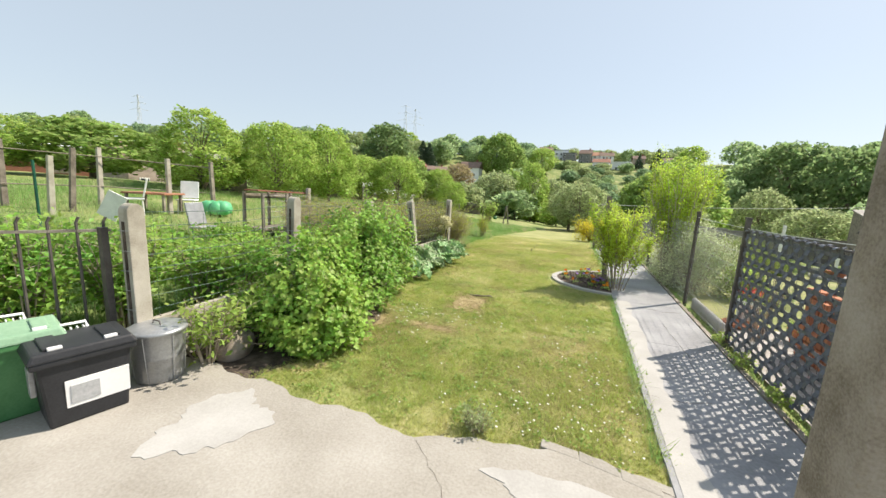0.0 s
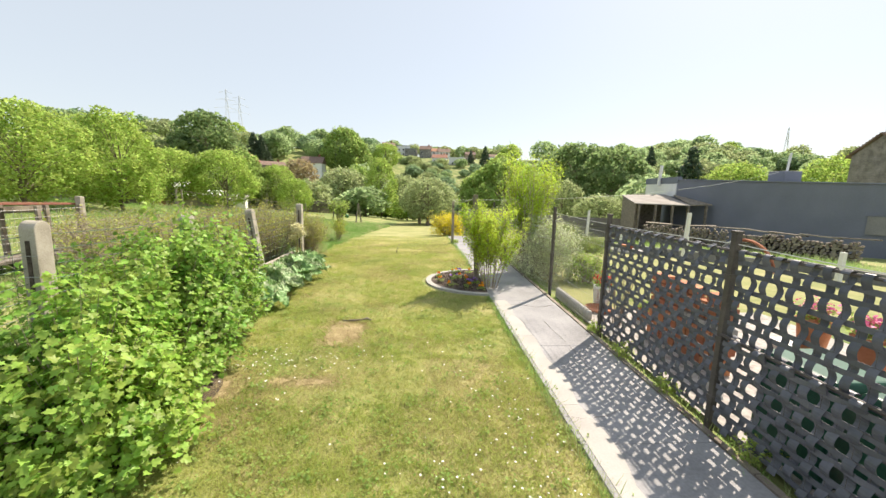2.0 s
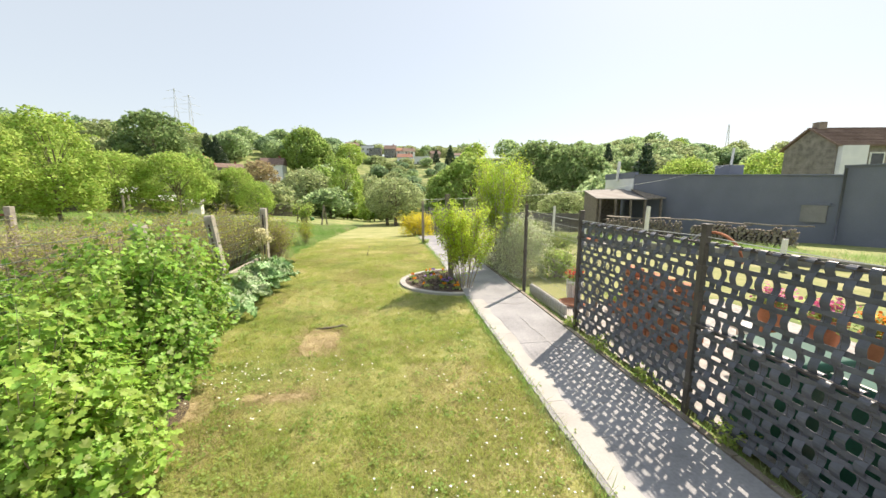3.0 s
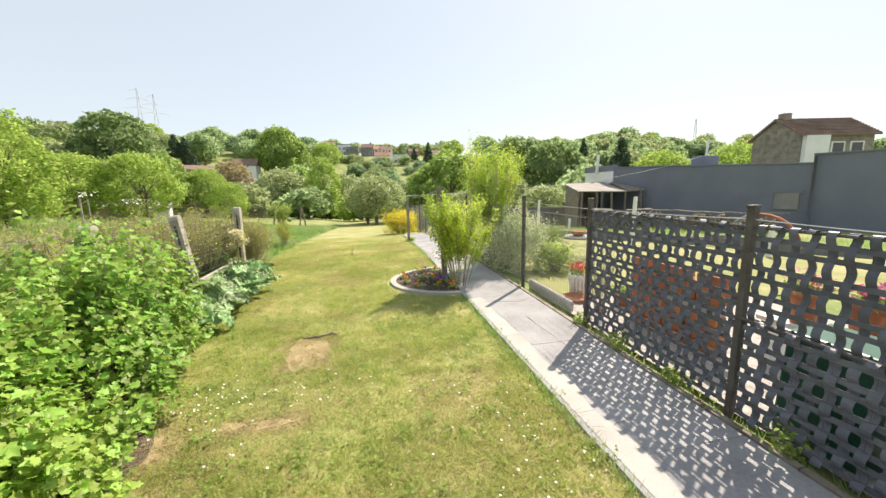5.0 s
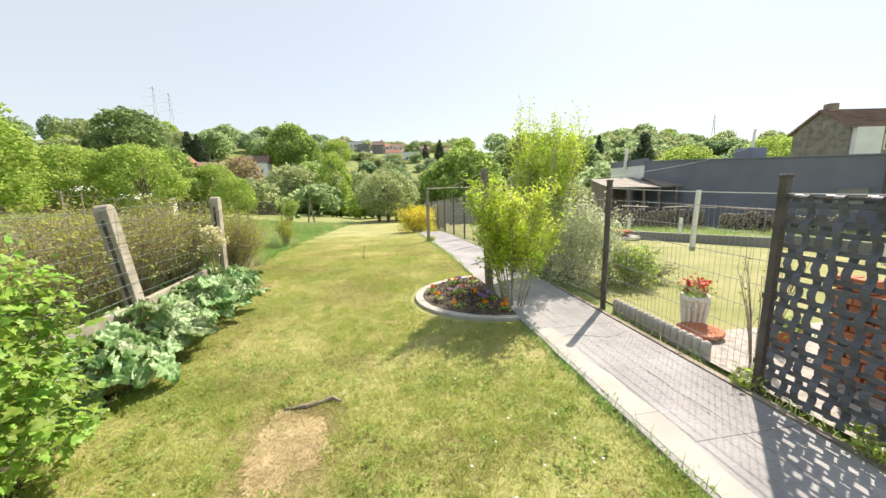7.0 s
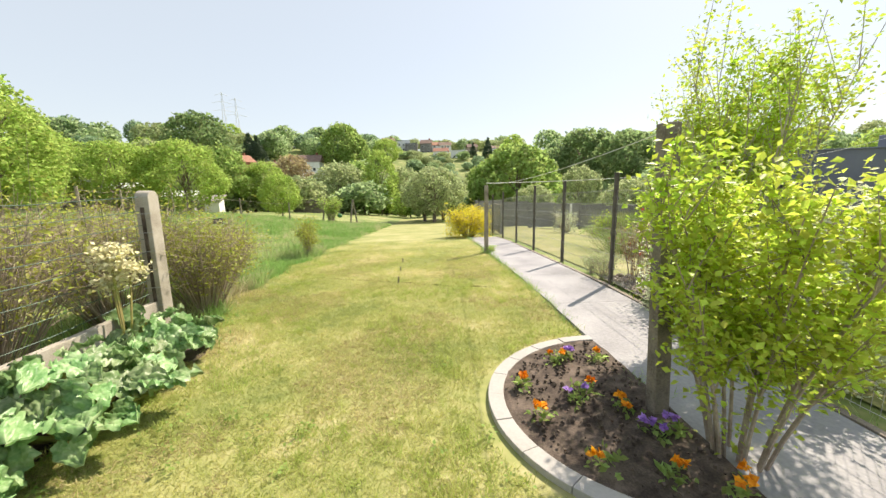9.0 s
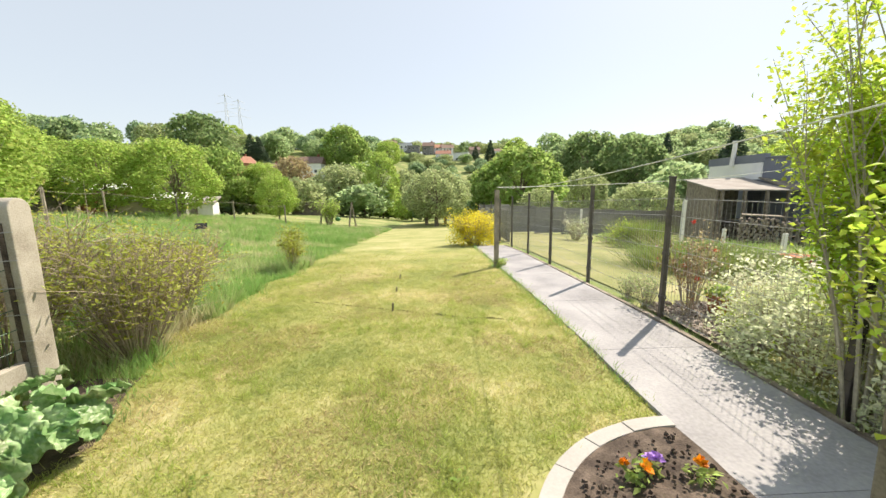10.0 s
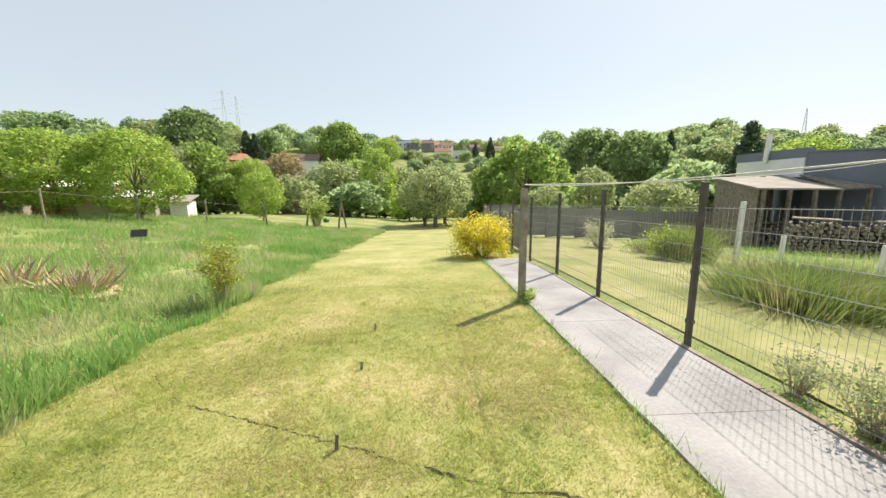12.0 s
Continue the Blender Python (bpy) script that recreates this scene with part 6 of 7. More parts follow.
for dx, lean in ((-1.4, 0.25), (-1.4, -0.25), (0.6, 0.25), (0.6, -0.25)):
    part("leg", Geo().tube([(dx + lean * 0.8, 0.3 if lean > 0 else -0.3, -0.1), (dx, 0, 1.75)], 0.06, 7).mesh("leg", M_OLDWOOD), sw)
part("toy", Geo().lathe([(0.02, 0.45), (0.16, 0.5), (0.2, 0.6), (0.14, 0.72), (0.02, 0.76)], 12, (-0.4, 0, 0)).mesh("toy", M_GREENPLASTIC, True), sw, "bright green hanging seat")
shrub("climber", "yellow-green climber over the swing frame", "bush", -9.6, 32.4, 2.2, 0.9, 40, 1800, 0.11, L_FRESH, 97, upright=0.6, bare=0.0, spread=0.1)

# ---- allotments ----
AL = ((-14.2, 5.83, 1.55), (-13.5, 4.9, 1.5), (-13.2, 4.4, 1.3), (-14.4, 4.1, 1.5), (-12.6, 6.6, 1.5), (-13.0, 8.2, 1.5), (-14.2, 2.9, 1.5))
al = thing("allotment_fence", "row of leaning concrete and timber posts round the allotment", "fence")
for k, (x, y, h) in enumerate(AL):
    part("post", Geo().box((0, 0, h / 2 - 0.1), (0.11, 0.11, h + 0.2), None, 0.85).mesh("post", M_POST if k % 2 == 0 else M_OLDWOOD, bevel=0.01), al, at=pose(x, y, float(gz(x, y)), (k * 37 % 9) - 4, (k * 53 % 9) - 4, 0))
for z in (0.5, 1.3):
    part("strand", Geo().tube([(-14.2, 2.9, 0.9 + z), (-14.3, 4.1, 0.88 + z), (-14.2, 5.83, 0.86 + z), (-13.0, 8.2, 0.75 + z)], 0.014, 5).mesh("strand", M_OLDWOOD), al)


def garden_chair(x, y, turn, mat, label):
    b = thing("garden_chair", label, "chair", pose(x, y, float(gz(x, y)) - (0.2 if mat == M_ZINC else 0.06), 0, 0, turn), "chairs of the allotment")
    part("seat", Geo().box((0, 0, 0.43), (0.46, 0.44, 0.04)).mesh("seat", mat, bevel=0.01), b)
    part("backrest", Geo().box((0, 0.25, 0.72), (0.46, 0.04, 0.5), pose(0, 0, 0, -12, 0, 0).to_3x3()).mesh("backrest", mat, bevel=0.01), b)
    for sx in (-0.2, 0.2):
        for sy in (-0.19, 0.19):
            part("leg", Geo().tube([(sx, sy, 0), (sx * 0.9, sy * 0.9, 0.43)], 0.018, 6).mesh("leg", mat), b)


garden_chair(-12.6, 7.1, 40, M_WHITEPAINT, "white plastic garden chair in the allotment")
garden_chair(-12.9, 5.9, -30, M_WHITEPAINT, "white plastic garden chair in the allotment")
garden_chair(-9.7, 5.5, 100, M_ZINC, "grey folding chair standing in tall grass")
tb = thing("garden_table", "low red-brown wooden table in the allotment", "table", pose(-13.0, 6.45, float(gz(-13, 6.45)), 0, 0, 15))
part("tabletop", Geo().box((0, 0, 0.5), (1.3, 0.7, 0.05)).mesh("tabletop", M_REDBRICK, bevel=0.01), tb)
for sx in (-0.55, 0.55):
    for sy in (-0.28, 0.28):
        part("leg", Geo().box((sx, sy, 0.24), (0.06, 0.06, 0.5)).mesh("leg", M_OLDWOOD), tb)
tagged(part("board", Geo().box((0, 0, 0.4), (0.4, 0.03, 0.6), pose(0, 0, 0, 0, 28, 30).to_3x3()).mesh("board", M_WHITEPAINT), at=pose(-11.7, 4.8, float(gz(-11.7, 4.8)))), "white board leaning among the weeds", "board")
gpile = thing("plastic_cover", "bright green crumpled plastic cover in the grass", "cover", pose(-12.1, 7.6, float(gz(-12.1, 7.6))))
M_BRIGHT = material("bright_green_plastic", [(0.10, 0.50, 0.22), (0.25, 0.68, 0.38)], 4, 30, 0.4, 0.1, 0, 0.1, "object", 0.3)
for k in range(7):
    part("fold", Geo().lathe([(0.03, 0), (0.16, 0.05), (0.2, 0.2), (0.15, 0.36), (0.03, 0.42)], 10, (0.2 * math.cos(k * 0.9) * 1.5, 0.2 * math.sin(k * 0.9), 0.0)).mesh("fold", M_BRIGHT, True), gpile)
tagged(part("green_stake", Geo().tube([(0, 0, 0), (0.02, 0, 1.3)], 0.025, 6).mesh("green_stake", M_DARKGREEN), at=pose(-11.7, 3.6, float(gz(-11.7, 3.6)))), "green plastic plant stake", "stake")


def low_shed(x, y, w, d, h, turn, wall_mat, roof_mat, label):
    b = thing("garden_shed", label, "shed", pose(x, y, float(gz(x, y)), 0, 0, turn), "sheds of the allotments")
    part("wall", Geo().box((0, 0, h / 2 - 0.1), (w, d, h + 0.2)).mesh("wall", wall_mat), b)
    part("roof", Geo().add([(-w / 2 - 0.2, -d / 2 - 0.25, h - 0.02), (w / 2 + 0.2, -d / 2 - 0.25, h - 0.02), (w / 2 + 0.2, d / 2 + 0.2, h + 0.35), (-w / 2 - 0.2, d / 2 + 0.2, h + 0.35), (-w / 2 - 0.2, -d / 2 - 0.25, h + 0.06), (w / 2 + 0.2, -d / 2 - 0.25, h + 0.06), (w / 2 + 0.2, d / 2 + 0.2, h + 0.43), (-w / 2 - 0.2, d / 2 + 0.2, h + 0.43)],
         [(3, 2, 1, 0), (4, 5, 6, 7), (0, 1, 5, 4), (1, 2, 6, 5), (2, 3, 7, 6), (3, 0, 4, 7)]).mesh("roof", roof_mat), b)
    part("door", Geo().box((w * 0.2, -d / 2 - 0.02, h * 0.42), (0.7, 0.05, h * 0.84)).mesh("door", M_OLDWOOD), b)


low_shed(-24.0, 26.5, 4.5, 3, 1.6, 38, M_OLDWOOD, M_WHITEPAINT, "low timber shed with a pale sheet roof")
low_shed(-20.5, 31.5, 3.4, 2.4, 1.0, 25, M_SHEETROOF, M_WHITEPAINT, "low white plastic greenhouse behind the trees")
low_shed(-17.5, 52.0, 3.6, 2.4, 1.2, 20, M_OLDWOOD, M_SHEETROOF, "low grey shed at the meadow's end")
low_shed(-23.5, 30.5, 5.5, 2.4, 1.5, 30, M_REDBRICK, M_WHITEPAINT, "low brick shed with a pale sheet roof")
low_shed(-20.2, 33.4, 4.2, 2.4, 0.8, 20, M_WHITEPAINT, M_SHEETROOF, "low white plastic greenhouse behind the trees")
low_shed(-31, 11.5, 4.4, 2.4, 1.3, 60, M_REDBRICK, M_WHITEPAINT, "low brick shed with a pale roof in the allotment")
low_shed(-19.0, 12.6, 3.0, 2.2, 1.3, 55, M_OLDWOOD, M_SHEETROOF, "grey timber shed among the allotment bushes")
hut = thing("hutch", "low wire-fronted hutch with a rusty red sheet roof", "hutch", pose(-9.3, 7.2, float(gz(-9.3, 7.2)), 0, 0, 86))
part("roof", Geo().box((0, 0, 1.10), (1.55, 0.5, 0.03), pose(0, 0, 0, 0, 2.0, 0).to_3x3()).mesh("roof", M_REDBRICK, bevel=0.006), hut, "rusty red sheet roof")
for k in range(9):
    part("roof_rib", Geo().tube([(-0.72 + k * 0.18, -0.24, 1.14 - 0.0063 * k), (-0.72 + k * 0.18, 0.24, 1.14 - 0.0063 * k)], 0.012, 5).mesh("roof_rib", M_REDBRICK), hut)
for sx in (-0.72, 0.0, 0.72):
    for sy in (-0.33, 0.33):
        part("post", Geo().box((sx, sy, 0.5), (0.06, 0.06, 1.14)).mesh("post", M_OLDWOOD, bevel=0.005), hut)
part("back_board", Geo().box((0, 0.35, 0.98), (1.4, 0.03, 0.12)).mesh("back_board", M_OLDWOOD), hut)
part("floor_board", Geo().box((0, 0, 0.18), (1.4, 0.66, 0.04)).mesh("floor_board", M_OLDWOOD), hut)
front = Geo()
for k in range(14):
    front.tube([(-0.7 + k * 0.108, -0.36, 0.05), (-0.7 + k * 0.108, -0.36, 1.05)], 0.003, 4, False)
for k in range(8):
    front.tube([(-0.72, -0.36, 0.1 + k * 0.13), (0.72, -0.36, 0.1 + k * 0.13)], 0.003, 4, False)
part("wire_front", front.mesh("wire_front", M_WIRE), hut)
cp = thing("concrete_stake", "pale slim concrete post beyond the boundary fence", "post", pose(-9.02, 7.98, float(gz(-9.02, 7.98)), 1, 3, 0))
part("shaft", Geo().box((0, 0, 0.55), (0.11, 0.11, 1.4), None, 0.9).mesh("shaft", M_POST, bevel=0.012), cp)

# ---- garden next door ----
M_GRAVEL = material("pale_gravel", [(0.26, 0.235, 0.215), (0.38, 0.355, 0.33), (0.48, 0.46, 0.43)], 14, 120, 0.9, 0.8)
tagged(part("gravel", sheet("gravel", 0.06, 3.2, -0.6, 6.0, 14, 24, M_GRAVEL, 0.012)), "pale gravel and paving behind the screen", "gravel", kind="structure")
tagged(part("gravel", sheet("gravel", 0.06, 1.1, 9.8, 11.0, 8, 8, M_PILLAR, 0.012)), "stony soil under the rose", "gravel", kind="structure")
ed = thing("scalloped_edging", "pale ribbed concrete edging along the neighbour's border", "edging")
for k in range(16):
    part("edging_rib", Geo().lathe([(0.042, -0.05), (0.042, 0.11), (0.036, 0.14), (0.015, 0.155)], 10).mesh("edging_rib", M_CEMENT, True), ed, at=pose(0.115, 5.55 + k * 0.083, float(gz(0.1, 6))))


def flower_pot(x, y, r_, h, mat, flower, label, seed, group="flower pots", z=0.0, white=False):
    b = thing("flower_pot", label, "flower pot", pose(x, y, float(gz(x, y)) + 0.012 + z), group)
    part("pot", Geo().lathe([(r_ * 0.72, 0), (r_ * 0.95, h * 0.82), (r_ * 1.06, h * 0.83), (r_ * 1.06, h), (r_ * 0.9, h), (r_ * 0.88, h * 0.9)], 20).mesh("pot", mat, True), b)
    qq = np.random.default_rng(seed)
    part("foliage", leaf_cloud("foliage", qq.normal(size=(260, 3)) * [r_ * 0.6, r_ * 0.6, h * 0.16] + [0, 0, h * 1.12], 0.05, L_MID, qq), b)
    if flower:
        part("blossom", leaf_cloud("blossom", qq.normal(size=(150, 3)) * [r_ * 0.55, r_ * 0.55, h * 0.10] + [0, 0, h * 1.36], 0.035, flower, qq, 0.9, 0.3), b)
    if white:
        for k in range(14):
            a = k * 2 * math.pi / 14
            part("flute", Geo().tube([(r_ * 0.78 * math.cos(a), r_ * 0.78 * math.sin(a), 0.02), (r_ * 1.0 * math.cos(a), r_ * 1.0 * math.sin(a), h * 0.82)], 0.012, 5).mesh("flute", mat), b)
    return b


flower_pot(0.62, 6.2, 0.13, 0.34, M_WHITEPAINT, M_RED, "white fluted pot of red geraniums", 1, white=True)
flower_pot(0.95, 5.55, 0.12, 0.2, M_TERRA, None, "terracotta pot beside the gravel", 2)
flower_pot(1.25, 3.55, 0.13, 0.3, M_TERRA, M_PINK, "terracotta pot of pink flowers behind the screen", 3, z=0.45)
flower_pot(1.3, 3.15, 0.13, 0.3, M_TERRA, M_PINK, "terracotta pot of pink flowers behind the screen", 4, z=0.45)
flower_pot(1.25, 2.75, 0.13, 0.3, M_TERRA, M_ORANGE, "terracotta pot of orange flowers behind the screen", 5, z=0.45)
flower_pot(1.28, 2.3, 0.13, 0.3, M_WHITEPAINT, M_PINK, "pale pot of pink flowers behind the screen", 6, z=0.45)
bench = thing("plant_bench", "low weathered plant bench behind the screen", "bench", pose(1.27, 2.9, 0.012))
part("top", Geo().box((0, 0, 0.43), (0.34, 1.9, 0.04)).mesh("top", M_WHITEPAINT, bevel=0.006), bench)
for sy in (-0.85, 0.85):
    part("leg", Geo().box((0, sy, 0.2), (0.3, 0.05, 0.42)).mesh("leg", M_WHITEPAINT), bench)
tagged(part("saucer", Geo().lathe([(0.13, 0), (0.2, 0.04), (0.21, 0.07), (0.18, 0.07), (0.15, 0.04)], 20).mesh("saucer", M_TERRA, True), at=pose(0.46, 5.95, 0.0)), "shallow terracotta saucer on the ground", "saucer")
# terracotta blocks stacked behind the screen
bs = thing("brick_stack", "stack of orange terracotta blocks behind the woven screen", "bricks", pose(0.78, 4.5, 0.012))
blk = Geo().box((0, 0, 0), (0.14, 0.125, 0.095)).mesh("brick", M_TERRA, bevel=0.008)
pale = Geo().box((0, 0, 0), (0.15, 0.125, 0.07)).mesh("brick", M_CEMENT, bevel=0.008)
for k in range(8):
    for i in range(9):
        if k == 7 and i in (2, 6):
            continue
        part("brick", pale if k == 4 and i < 5 else blk, bs, at=pose((k * 7 % 3) * 0.012, -0.54 + i * 0.135 + (0.03 if k % 2 else 0), 0.05 + k * 0.103, 0, 0, (i * 31 + k * 17) % 9 - 4))
for k, (y, h) in enumerate(((1.5, 0.68), (2.1, 0.7), (2.72, 0.68))):
    gb = thing("storage_bin", "dark green plastic bin behind the low screen", "bin", pose(0.37, y, 0.012), "bins behind the screen")
    part("body", Geo().box((0, 0, h / 2), (0.42, 0.5, h), None, 0.94).mesh("body", M_DARKGREEN, bevel=0.02), gb)
    part("lid", Geo().box((0, 0, h + 0.03), (0.46, 0.54, 0.06), None, 0.9).mesh("lid", M_DARKGREEN, bevel=0.015), gb)
hoop = [(0.06, 3.12 + 0.24 * math.cos(a), 1.33 + 0.2 * math.sin(a)) for a in np.linspace(0, math.pi, 15).tolist()]
hp = thing("hose_loop", "red and grey hose looped over the fence post", "hose")
part("hose", Geo().tube(hoop[6:], 0.011, 7).mesh("hose", M_TERRA, True), hp, "faded red half")
part("hose", Geo().tube(hoop[:7], 0.012, 7).mesh("hose", M_ZINC, True), hp, "grey half")
shrub("bare_twigs", "bare upright twigs by the neighbour's gravel", "plant", 0.42, 5.35, 1.0, 0.28, 22, 24, 0.03, L_BRUSH, 101, upright=0.9, bare=0.5, spread=0.02, thick=0.006)
L_ROSE = leaf_material("reddish_rose_leaf", (0.16, 0.15, 0.06), (0.42, 0.22, 0.12), 0.4, 0.4)
shrub("rose_bush", "rose bush with reddish young leaves behind the wire fence", "bush", 0.42, 10.75, 0.95, 0.34, 12, 520, 0.042, L_ROSE, 102, upright=0.8, bare=0.25, spread=0.05, thick=0.007)
shrub("rose_bush", "slender rose bush with green and bronze leaves", "bush", 0.95, 11.35, 1.05, 0.3, 10, 380, 0.042, L_BROWN, 111, upright=0.8, bare=0.3, spread=0.05, thick=0.007)
rs = thing("rose_flowers", "red roses on thin stems behind the wire fence", "flower", pose(0.66, 11.0, 0))
for k, (dx, dy, z) in enumerate(((0.15, 0.3, 1.02), (0.4, 0.2, 0.66), (-0.3, -0.2, 0.55), (-0.2, -0.3, 0.42))):
    qq = np.random.default_rng(200 + k)
    part("stem", Geo().tube([(dx * 0.7, dy * 0.7, -0.05), (dx * 0.8, dy * 0.8, z * 0.5), (dx, dy, z)], 0.004, 5).mesh("stem", M_TWIG), rs)
    part("blossom", leaf_cloud("blossom", qq.normal(size=(40, 3)) * 0.010 + [dx, dy, z], 0.02, M_RED, qq, 0.9, 0.3), rs)
flower_pot(0.72, 10.65, 0.13, 0.24, M_TERRA, None, "terracotta pot with a leafy green plant in the stony bed", 7)
shrub("perennial", "grey-green catmint clump at the foot of the fence", "plant", 0.14, 11.1, 0.42, 0.3, 30, 900, 0.03, L_GREY, 112, upright=0.5, bare=0.0, spread=0.04, thick=0.004)
shrub("perennial", "grey-green catmint clump at the foot of the fence", "plant", 0.16, 11.6, 0.32, 0.24, 24, 600, 0.03, L_GREY, 113, upright=0.5, bare=0.0, spread=0.04, thick=0.004)
shrub("lime_perennial", "bright yellow-green leafy perennial in the stony bed", "plant", 0.75, 10.05, 0.48, 0.48, 40, 2600, 0.042, L_PRIVET, 114, fill=0.5, upright=0.2, bare=0.0, spread=0.05, thick=0.004)


def bed_stones():
    """Loose stones and bark chips on the rose bed."""
    r, g_ = random.Random(41), Geo()
    for _ in range(900):
        x, y, q = 0.1 + r.random() ** 1.3 * 1.0, r.uniform(9.7, 11.2), r.uniform(0.012, 0.04)
        g_.box((x, y, float(gz(x, y)) + 0.012 + q * 0.25), (q * 1.6, q, q * 0.7), Euler((r.random(), r.random(), r.random() * 6)).to_matrix(), 0.7)
    return g_.mesh("bed_stones", M_BEDSTONE)


M_BEDSTONE = material("stones_and_bark_chips", [(0.14, 0.11, 0.09), (0.27, 0.23, 0.20), (0.42, 0.38, 0.34)], 5, 60, 0.9, 0.4, 0, 0.4, "island")
tagged(part("bed_stones", bed_stones()), "loose stones and bark chips on the rose bed", "stones", kind="stuff")
shrub("green_shrub", "bright green leafy shrub behind the wire fence", "bush", 1.15, 7.9, 0.7, 0.4, 30, 1700, 0.055, L_FRESH, 103, fill=0.5, upright=0.3, bare=0.0, spread=0.06)


def grass_tuft(x, y, r_, h, mat, seed, label, n=2600):
    b = thing("ornamental_grass", label, "plant", pose(x, y, float(gz(x, y)) - 0.02), "ornamental grasses next door")
    qq = np.random.default_rng(seed)
    p = qq.normal(size=(n, 2)) * r_ * 0.4
    w = qq.uniform(0, 2 * np.pi, n)
    s = np.stack([np.cos(w), np.sin(w), 0 * w], 1) * 0.006
    base_ = np.stack([p[:, 0], p[:, 1], 0 * w], 1)
    hh = h * qq.uniform(0.5, 1.1, n)
    mid = base_ + np.stack([p[:, 0] * 0.35, p[:, 1] * 0.35, hh * 0.7], 1)
    tip = base_ + np.stack([p[:, 0] * 1.0 + qq.normal(size=n) * 0.08, p[:, 1] * 1.0 + qq.normal(size=n) * 0.08, hh], 1)
    v = np.stack([base_ - s, base_ + s, mid + s * 0.7, mid - s * 0.7, tip, tip + s * 0.1], 1).reshape(-1, 3)
    f = (np.array([(0, 1, 2, 3), (3, 2, 5, 4)])[None] + (np.arange(n) * 6)[:, None, None]).reshape(-1, 4)
    part("blade_tuft", array_mesh("blade_tuft", v, f, mat), b)


grass_tuft(2.9, 14.2, 1.0, 0.6, M_OLIVEGRASS, 1, "large clump of ornamental grass in the neighbour's lawn", 3600)
grass_tuft(3.7, 14.0, 0.8, 0.56, M_OLIVEGRASS, 2, "large clump of ornamental grass in the neighbour's lawn")
grass_tuft(5.0, 19.4, 0.7, 1.05, M_OLIVEGRASS, 3, "yellowing clump of ornamental grass by the wall")
shrub("gold_shrub", "yellow-green shrub beside the ornamental grass", "bush", 4.5, 19.5, 1.0, 0.6, 30, 1400, 0.07, L_PRIVET, 105, fill=0.5, upright=0.4, bare=0.0, spread=0.07)
shrub("variegated_shrub", "white-edged shrub by the garden wall", "bush", 4.2, 23.0, 1.2, 0.6, 30, 1500, 0.07, L_VARIEG, 106, fill=0.5, upright=0.4, bare=0.0, spread=0.07)
shrub("low_perennial", "low round green cushion plant on the neighbour's lawn", "plant", 4.9, 21.5, 0.5, 0.7, 30, 1100, 0.06, L_MID, 107, fill=0.5, upright=0.2, bare=0.0, spread=0.06)
shrub("low_perennial", "low grey cushion plant by the path", "plant", 1.6, 8.2, 0.35, 0.5, 30, 900, 0.045, L_GREY, 108, fill=0.5, upright=0.2, bare=0.0, spread=0.05)
for x, y, h in ((6.5, 12.2, 1.68), (8.9, 15.25, 0.8), (7.9, 16.9, 0.75), (6.25, 19.0, 1.75), (8.75, 20.1, 0.8), (8.0, 8.8, 0.85), (5.2, 25.0, 1.5)):
    wp = thing("white_post", "slim white painted concrete post on the neighbour's lawn", "post", pose(x, y, float(gz(x, y)), 0, 1.5, 0), "white posts next door")
    part("shaft", Geo().box((0, 0, h / 2 - 0.1), (0.11, 0.11, h + 0.2), None, 0.9).mesh("shaft", M_WHITEPAINT, bevel=0.01), wp)
for xa, ya, xb, yb in ((5.2, 16.2, 9.4, 12.0), (9.4, 12.0, 10.5, 6.5)):
    d = Vector((xb - xa, yb - ya, 0))
    tagged(part("low_wall", Geo().box((0, 0, 0.12), (d.length, 0.14, 0.34)).mesh("low_wall", M_GREYWALL, bevel=0.01), at=pose((xa + xb) / 2, (ya + yb) / 2, float(gz((xa + xb) / 2, (ya + yb) / 2)), 0, 0, math.degrees(math.atan2(d.y, d.x)))), "low dark concrete edging wall round the raised grass", "low wall", kind="structure")
bowl = thing("plant_bowl", "terracotta bowl with a dry plant on a pale stone ring", "flower pot", pose(5.9, 14.6, float(gz(5.9, 14.6))))
part("bowl", Geo().lathe([(0.18, 0.1), (0.3, 0.32), (0.33, 0.33), (0.28, 0.3)], 18).mesh("bowl", M_TERRA, True), bowl)
part("stone_ring", Geo().lathe([(0.55, 0), (0.6, 0.05), (0.58, 0.12), (0.3, 0.12)], 22).mesh("stone_ring", M_CEMENT, True), bowl)


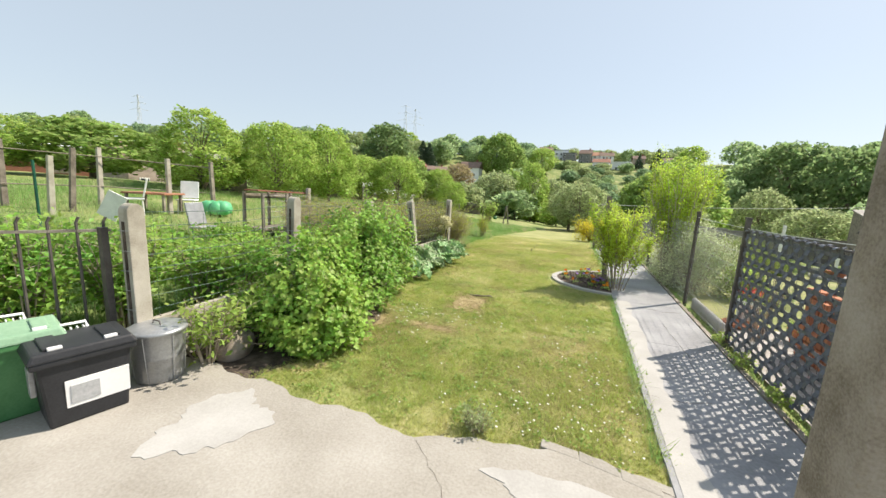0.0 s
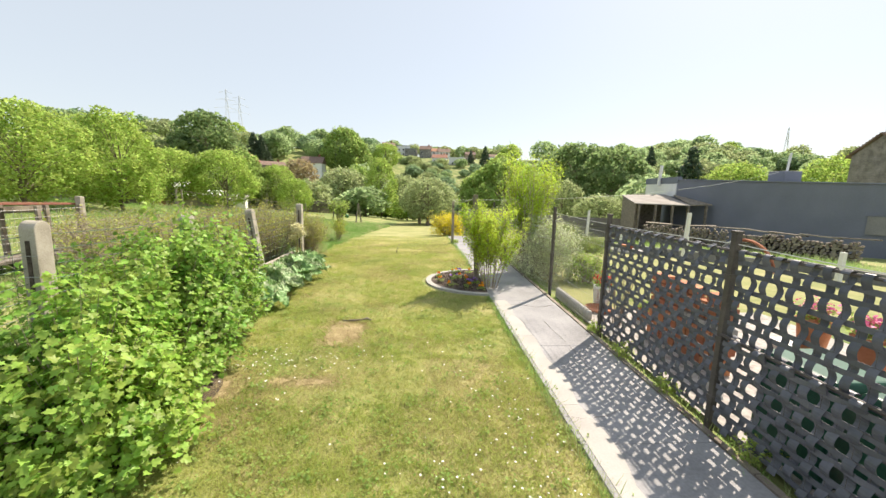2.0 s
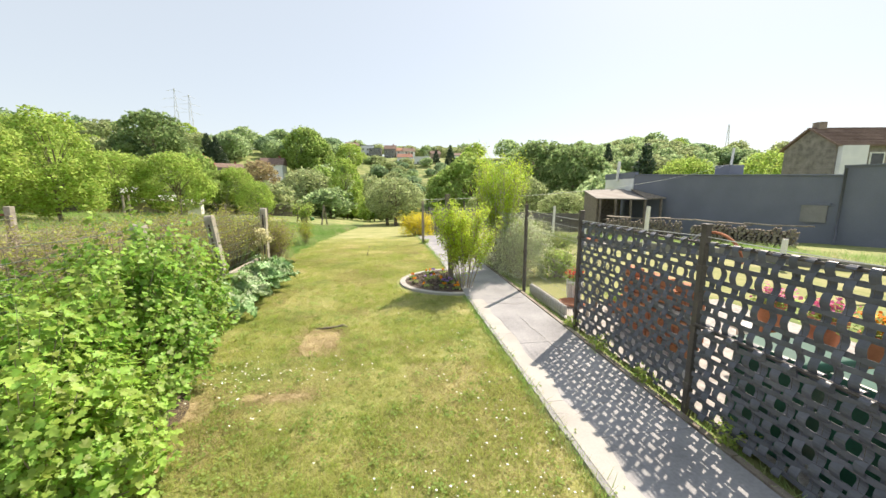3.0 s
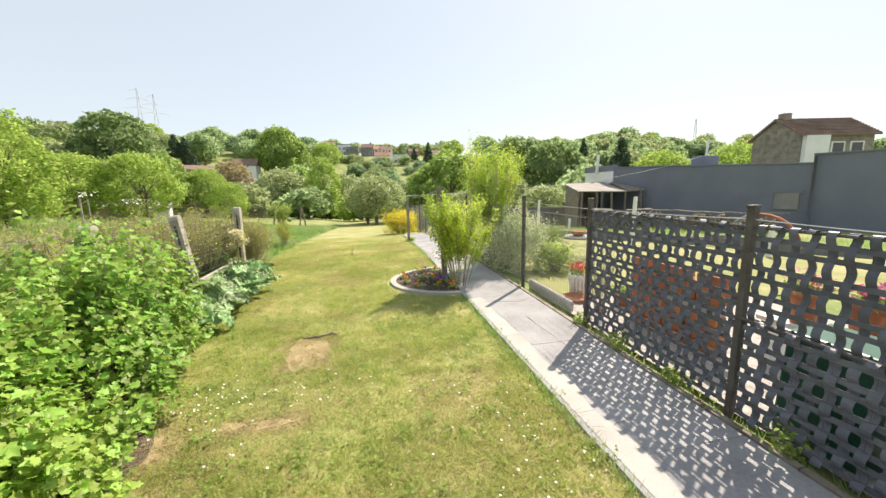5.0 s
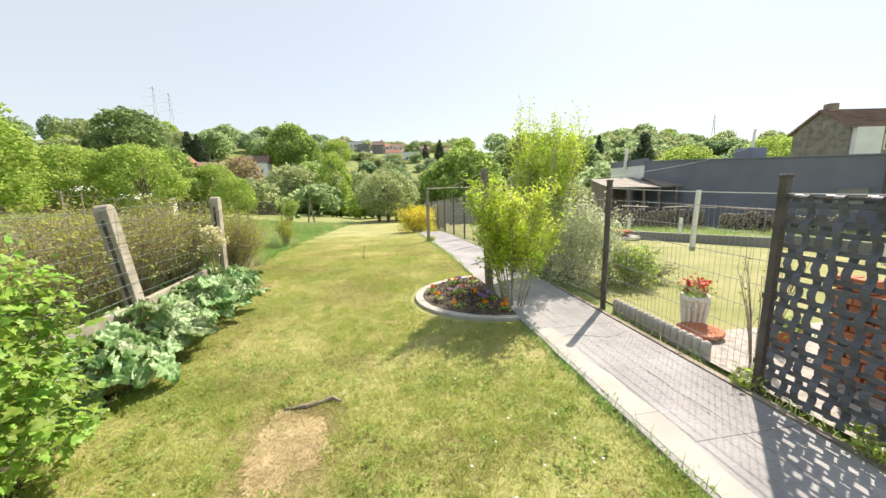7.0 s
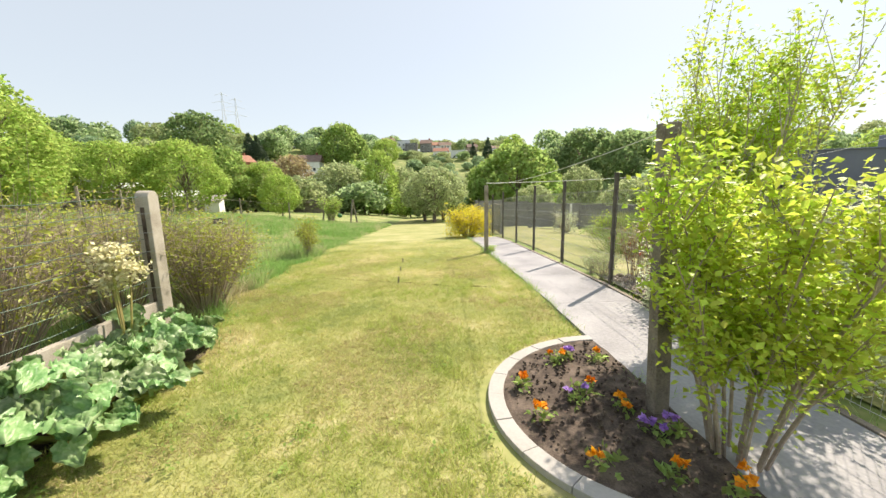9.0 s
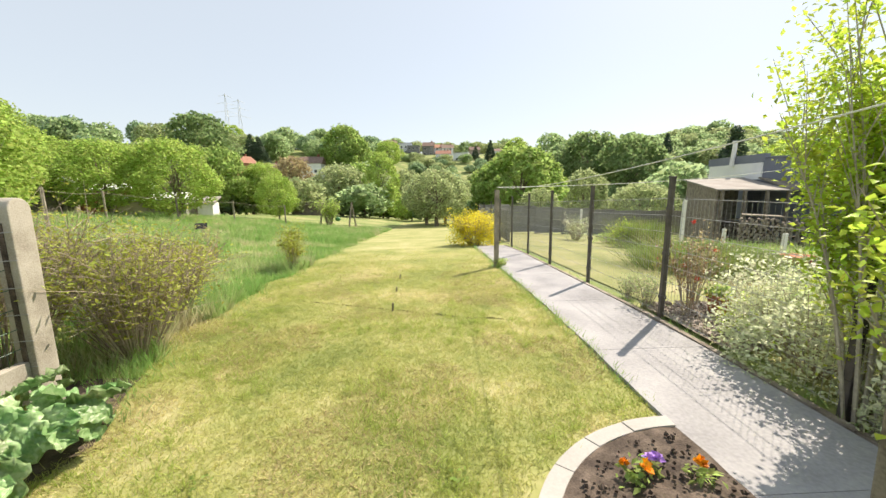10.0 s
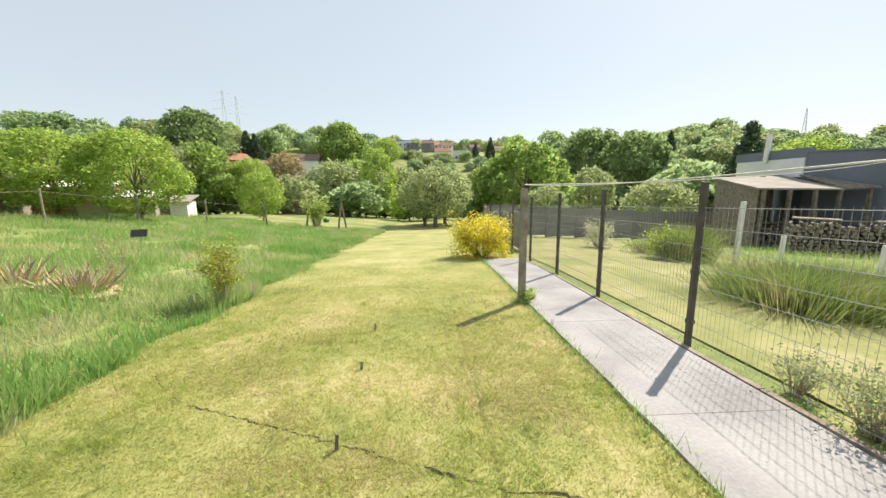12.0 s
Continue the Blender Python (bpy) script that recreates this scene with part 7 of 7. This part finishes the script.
def long_grass_next_door():
    n = 16000
    x, y = rng.uniform(6.5, 15, n), rng.uniform(7, 24, n)
    keep = (x + y * 0.9 > 20.5)
    x, y = x[keep], y[keep]
    return blades("long_grass", np.stack([x, y, gz(x, y) - 0.03], 1), 0.3, 0.014, M_TALLGRASS, rng, 0.35)


tagged(part("long_grass", long_grass_next_door()), "long bright grass beyond the neighbour's lawn", "grass", kind="stuff")
# overhead cables
for a, b, s in (((-1.22, 14.2, 1.5), (20.3, 22.5, 3.5), 0.5),):
    pts = [Vector(a).lerp(Vector(b), t) - Vector((0, 0, 4 * s * t * (1 - t))) for t in np.linspace(0, 1, 24).tolist()]
    tagged(part("cable", Geo().tube(pts, 0.007, 5).mesh("cable", M_LINE)), "pale slack cable running to the workshop", "cable", "cables")


# ---- pylons on the skyline ----
def pylon(az, d, h, label):
    x, y = bearing(az, d)
    b = thing("pylon", label, "pylon", pose(x, y, float(gz(x, y)), 0, 0, 30), "pylons on the skyline")
    fr = Geo()
    for sx in (-1, 1):
        for sy in (-1, 1):
            fr.tube([(sx * h * 0.07, sy * h * 0.07, 0), (sx * h * 0.02, sy * h * 0.02, h * 0.6), (sx * 0.2, sy * 0.2, h)], 0.13, 4)
    for k in range(8):
        z0, z1 = h * k / 8, h * (k + 1) / 8
        w0, w1 = h * 0.07 * (1 - z0 / h) + 0.2, h * 0.07 * (1 - z1 / h) + 0.2
        fr.tube([(-w0, -w0, z0), (w1, -w1, z1)], 0.09, 4)
        fr.tube([(w0, -w0, z0), (-w1, -w1, z1)], 0.09, 4)
    part("tower", fr.mesh("tower", M_PYLON), b)
    for z, w in ((0.72, 0.16), (0.84, 0.13), (0.95, 0.09)):
        part("arm", Geo().tube([(-h * w, 0, h * z), (0, 0, h * (z + 0.03)), (h * w, 0, h * z)], 0.13, 4).mesh("arm", M_PYLON), b)


# skyline haze is mixed into the steel's pale base colour
M_PYLON = material("hazy_grey_steel", [(0.50, 0.52, 0.54), (0.6, 0.62, 0.64)], 1, 10, 0.6, 0.0)
pylon(-27.4, 430, 66, "tall pale lattice pylon on the skyline")
pylon(-25.9, 450, 66, "tall pale lattice pylon on the skyline")
pylon(46.5, 420, 40, "pale lattice pylon beyond the workshop")
pylon(-61, 400, 45, "pale lattice pylon on the skyline")
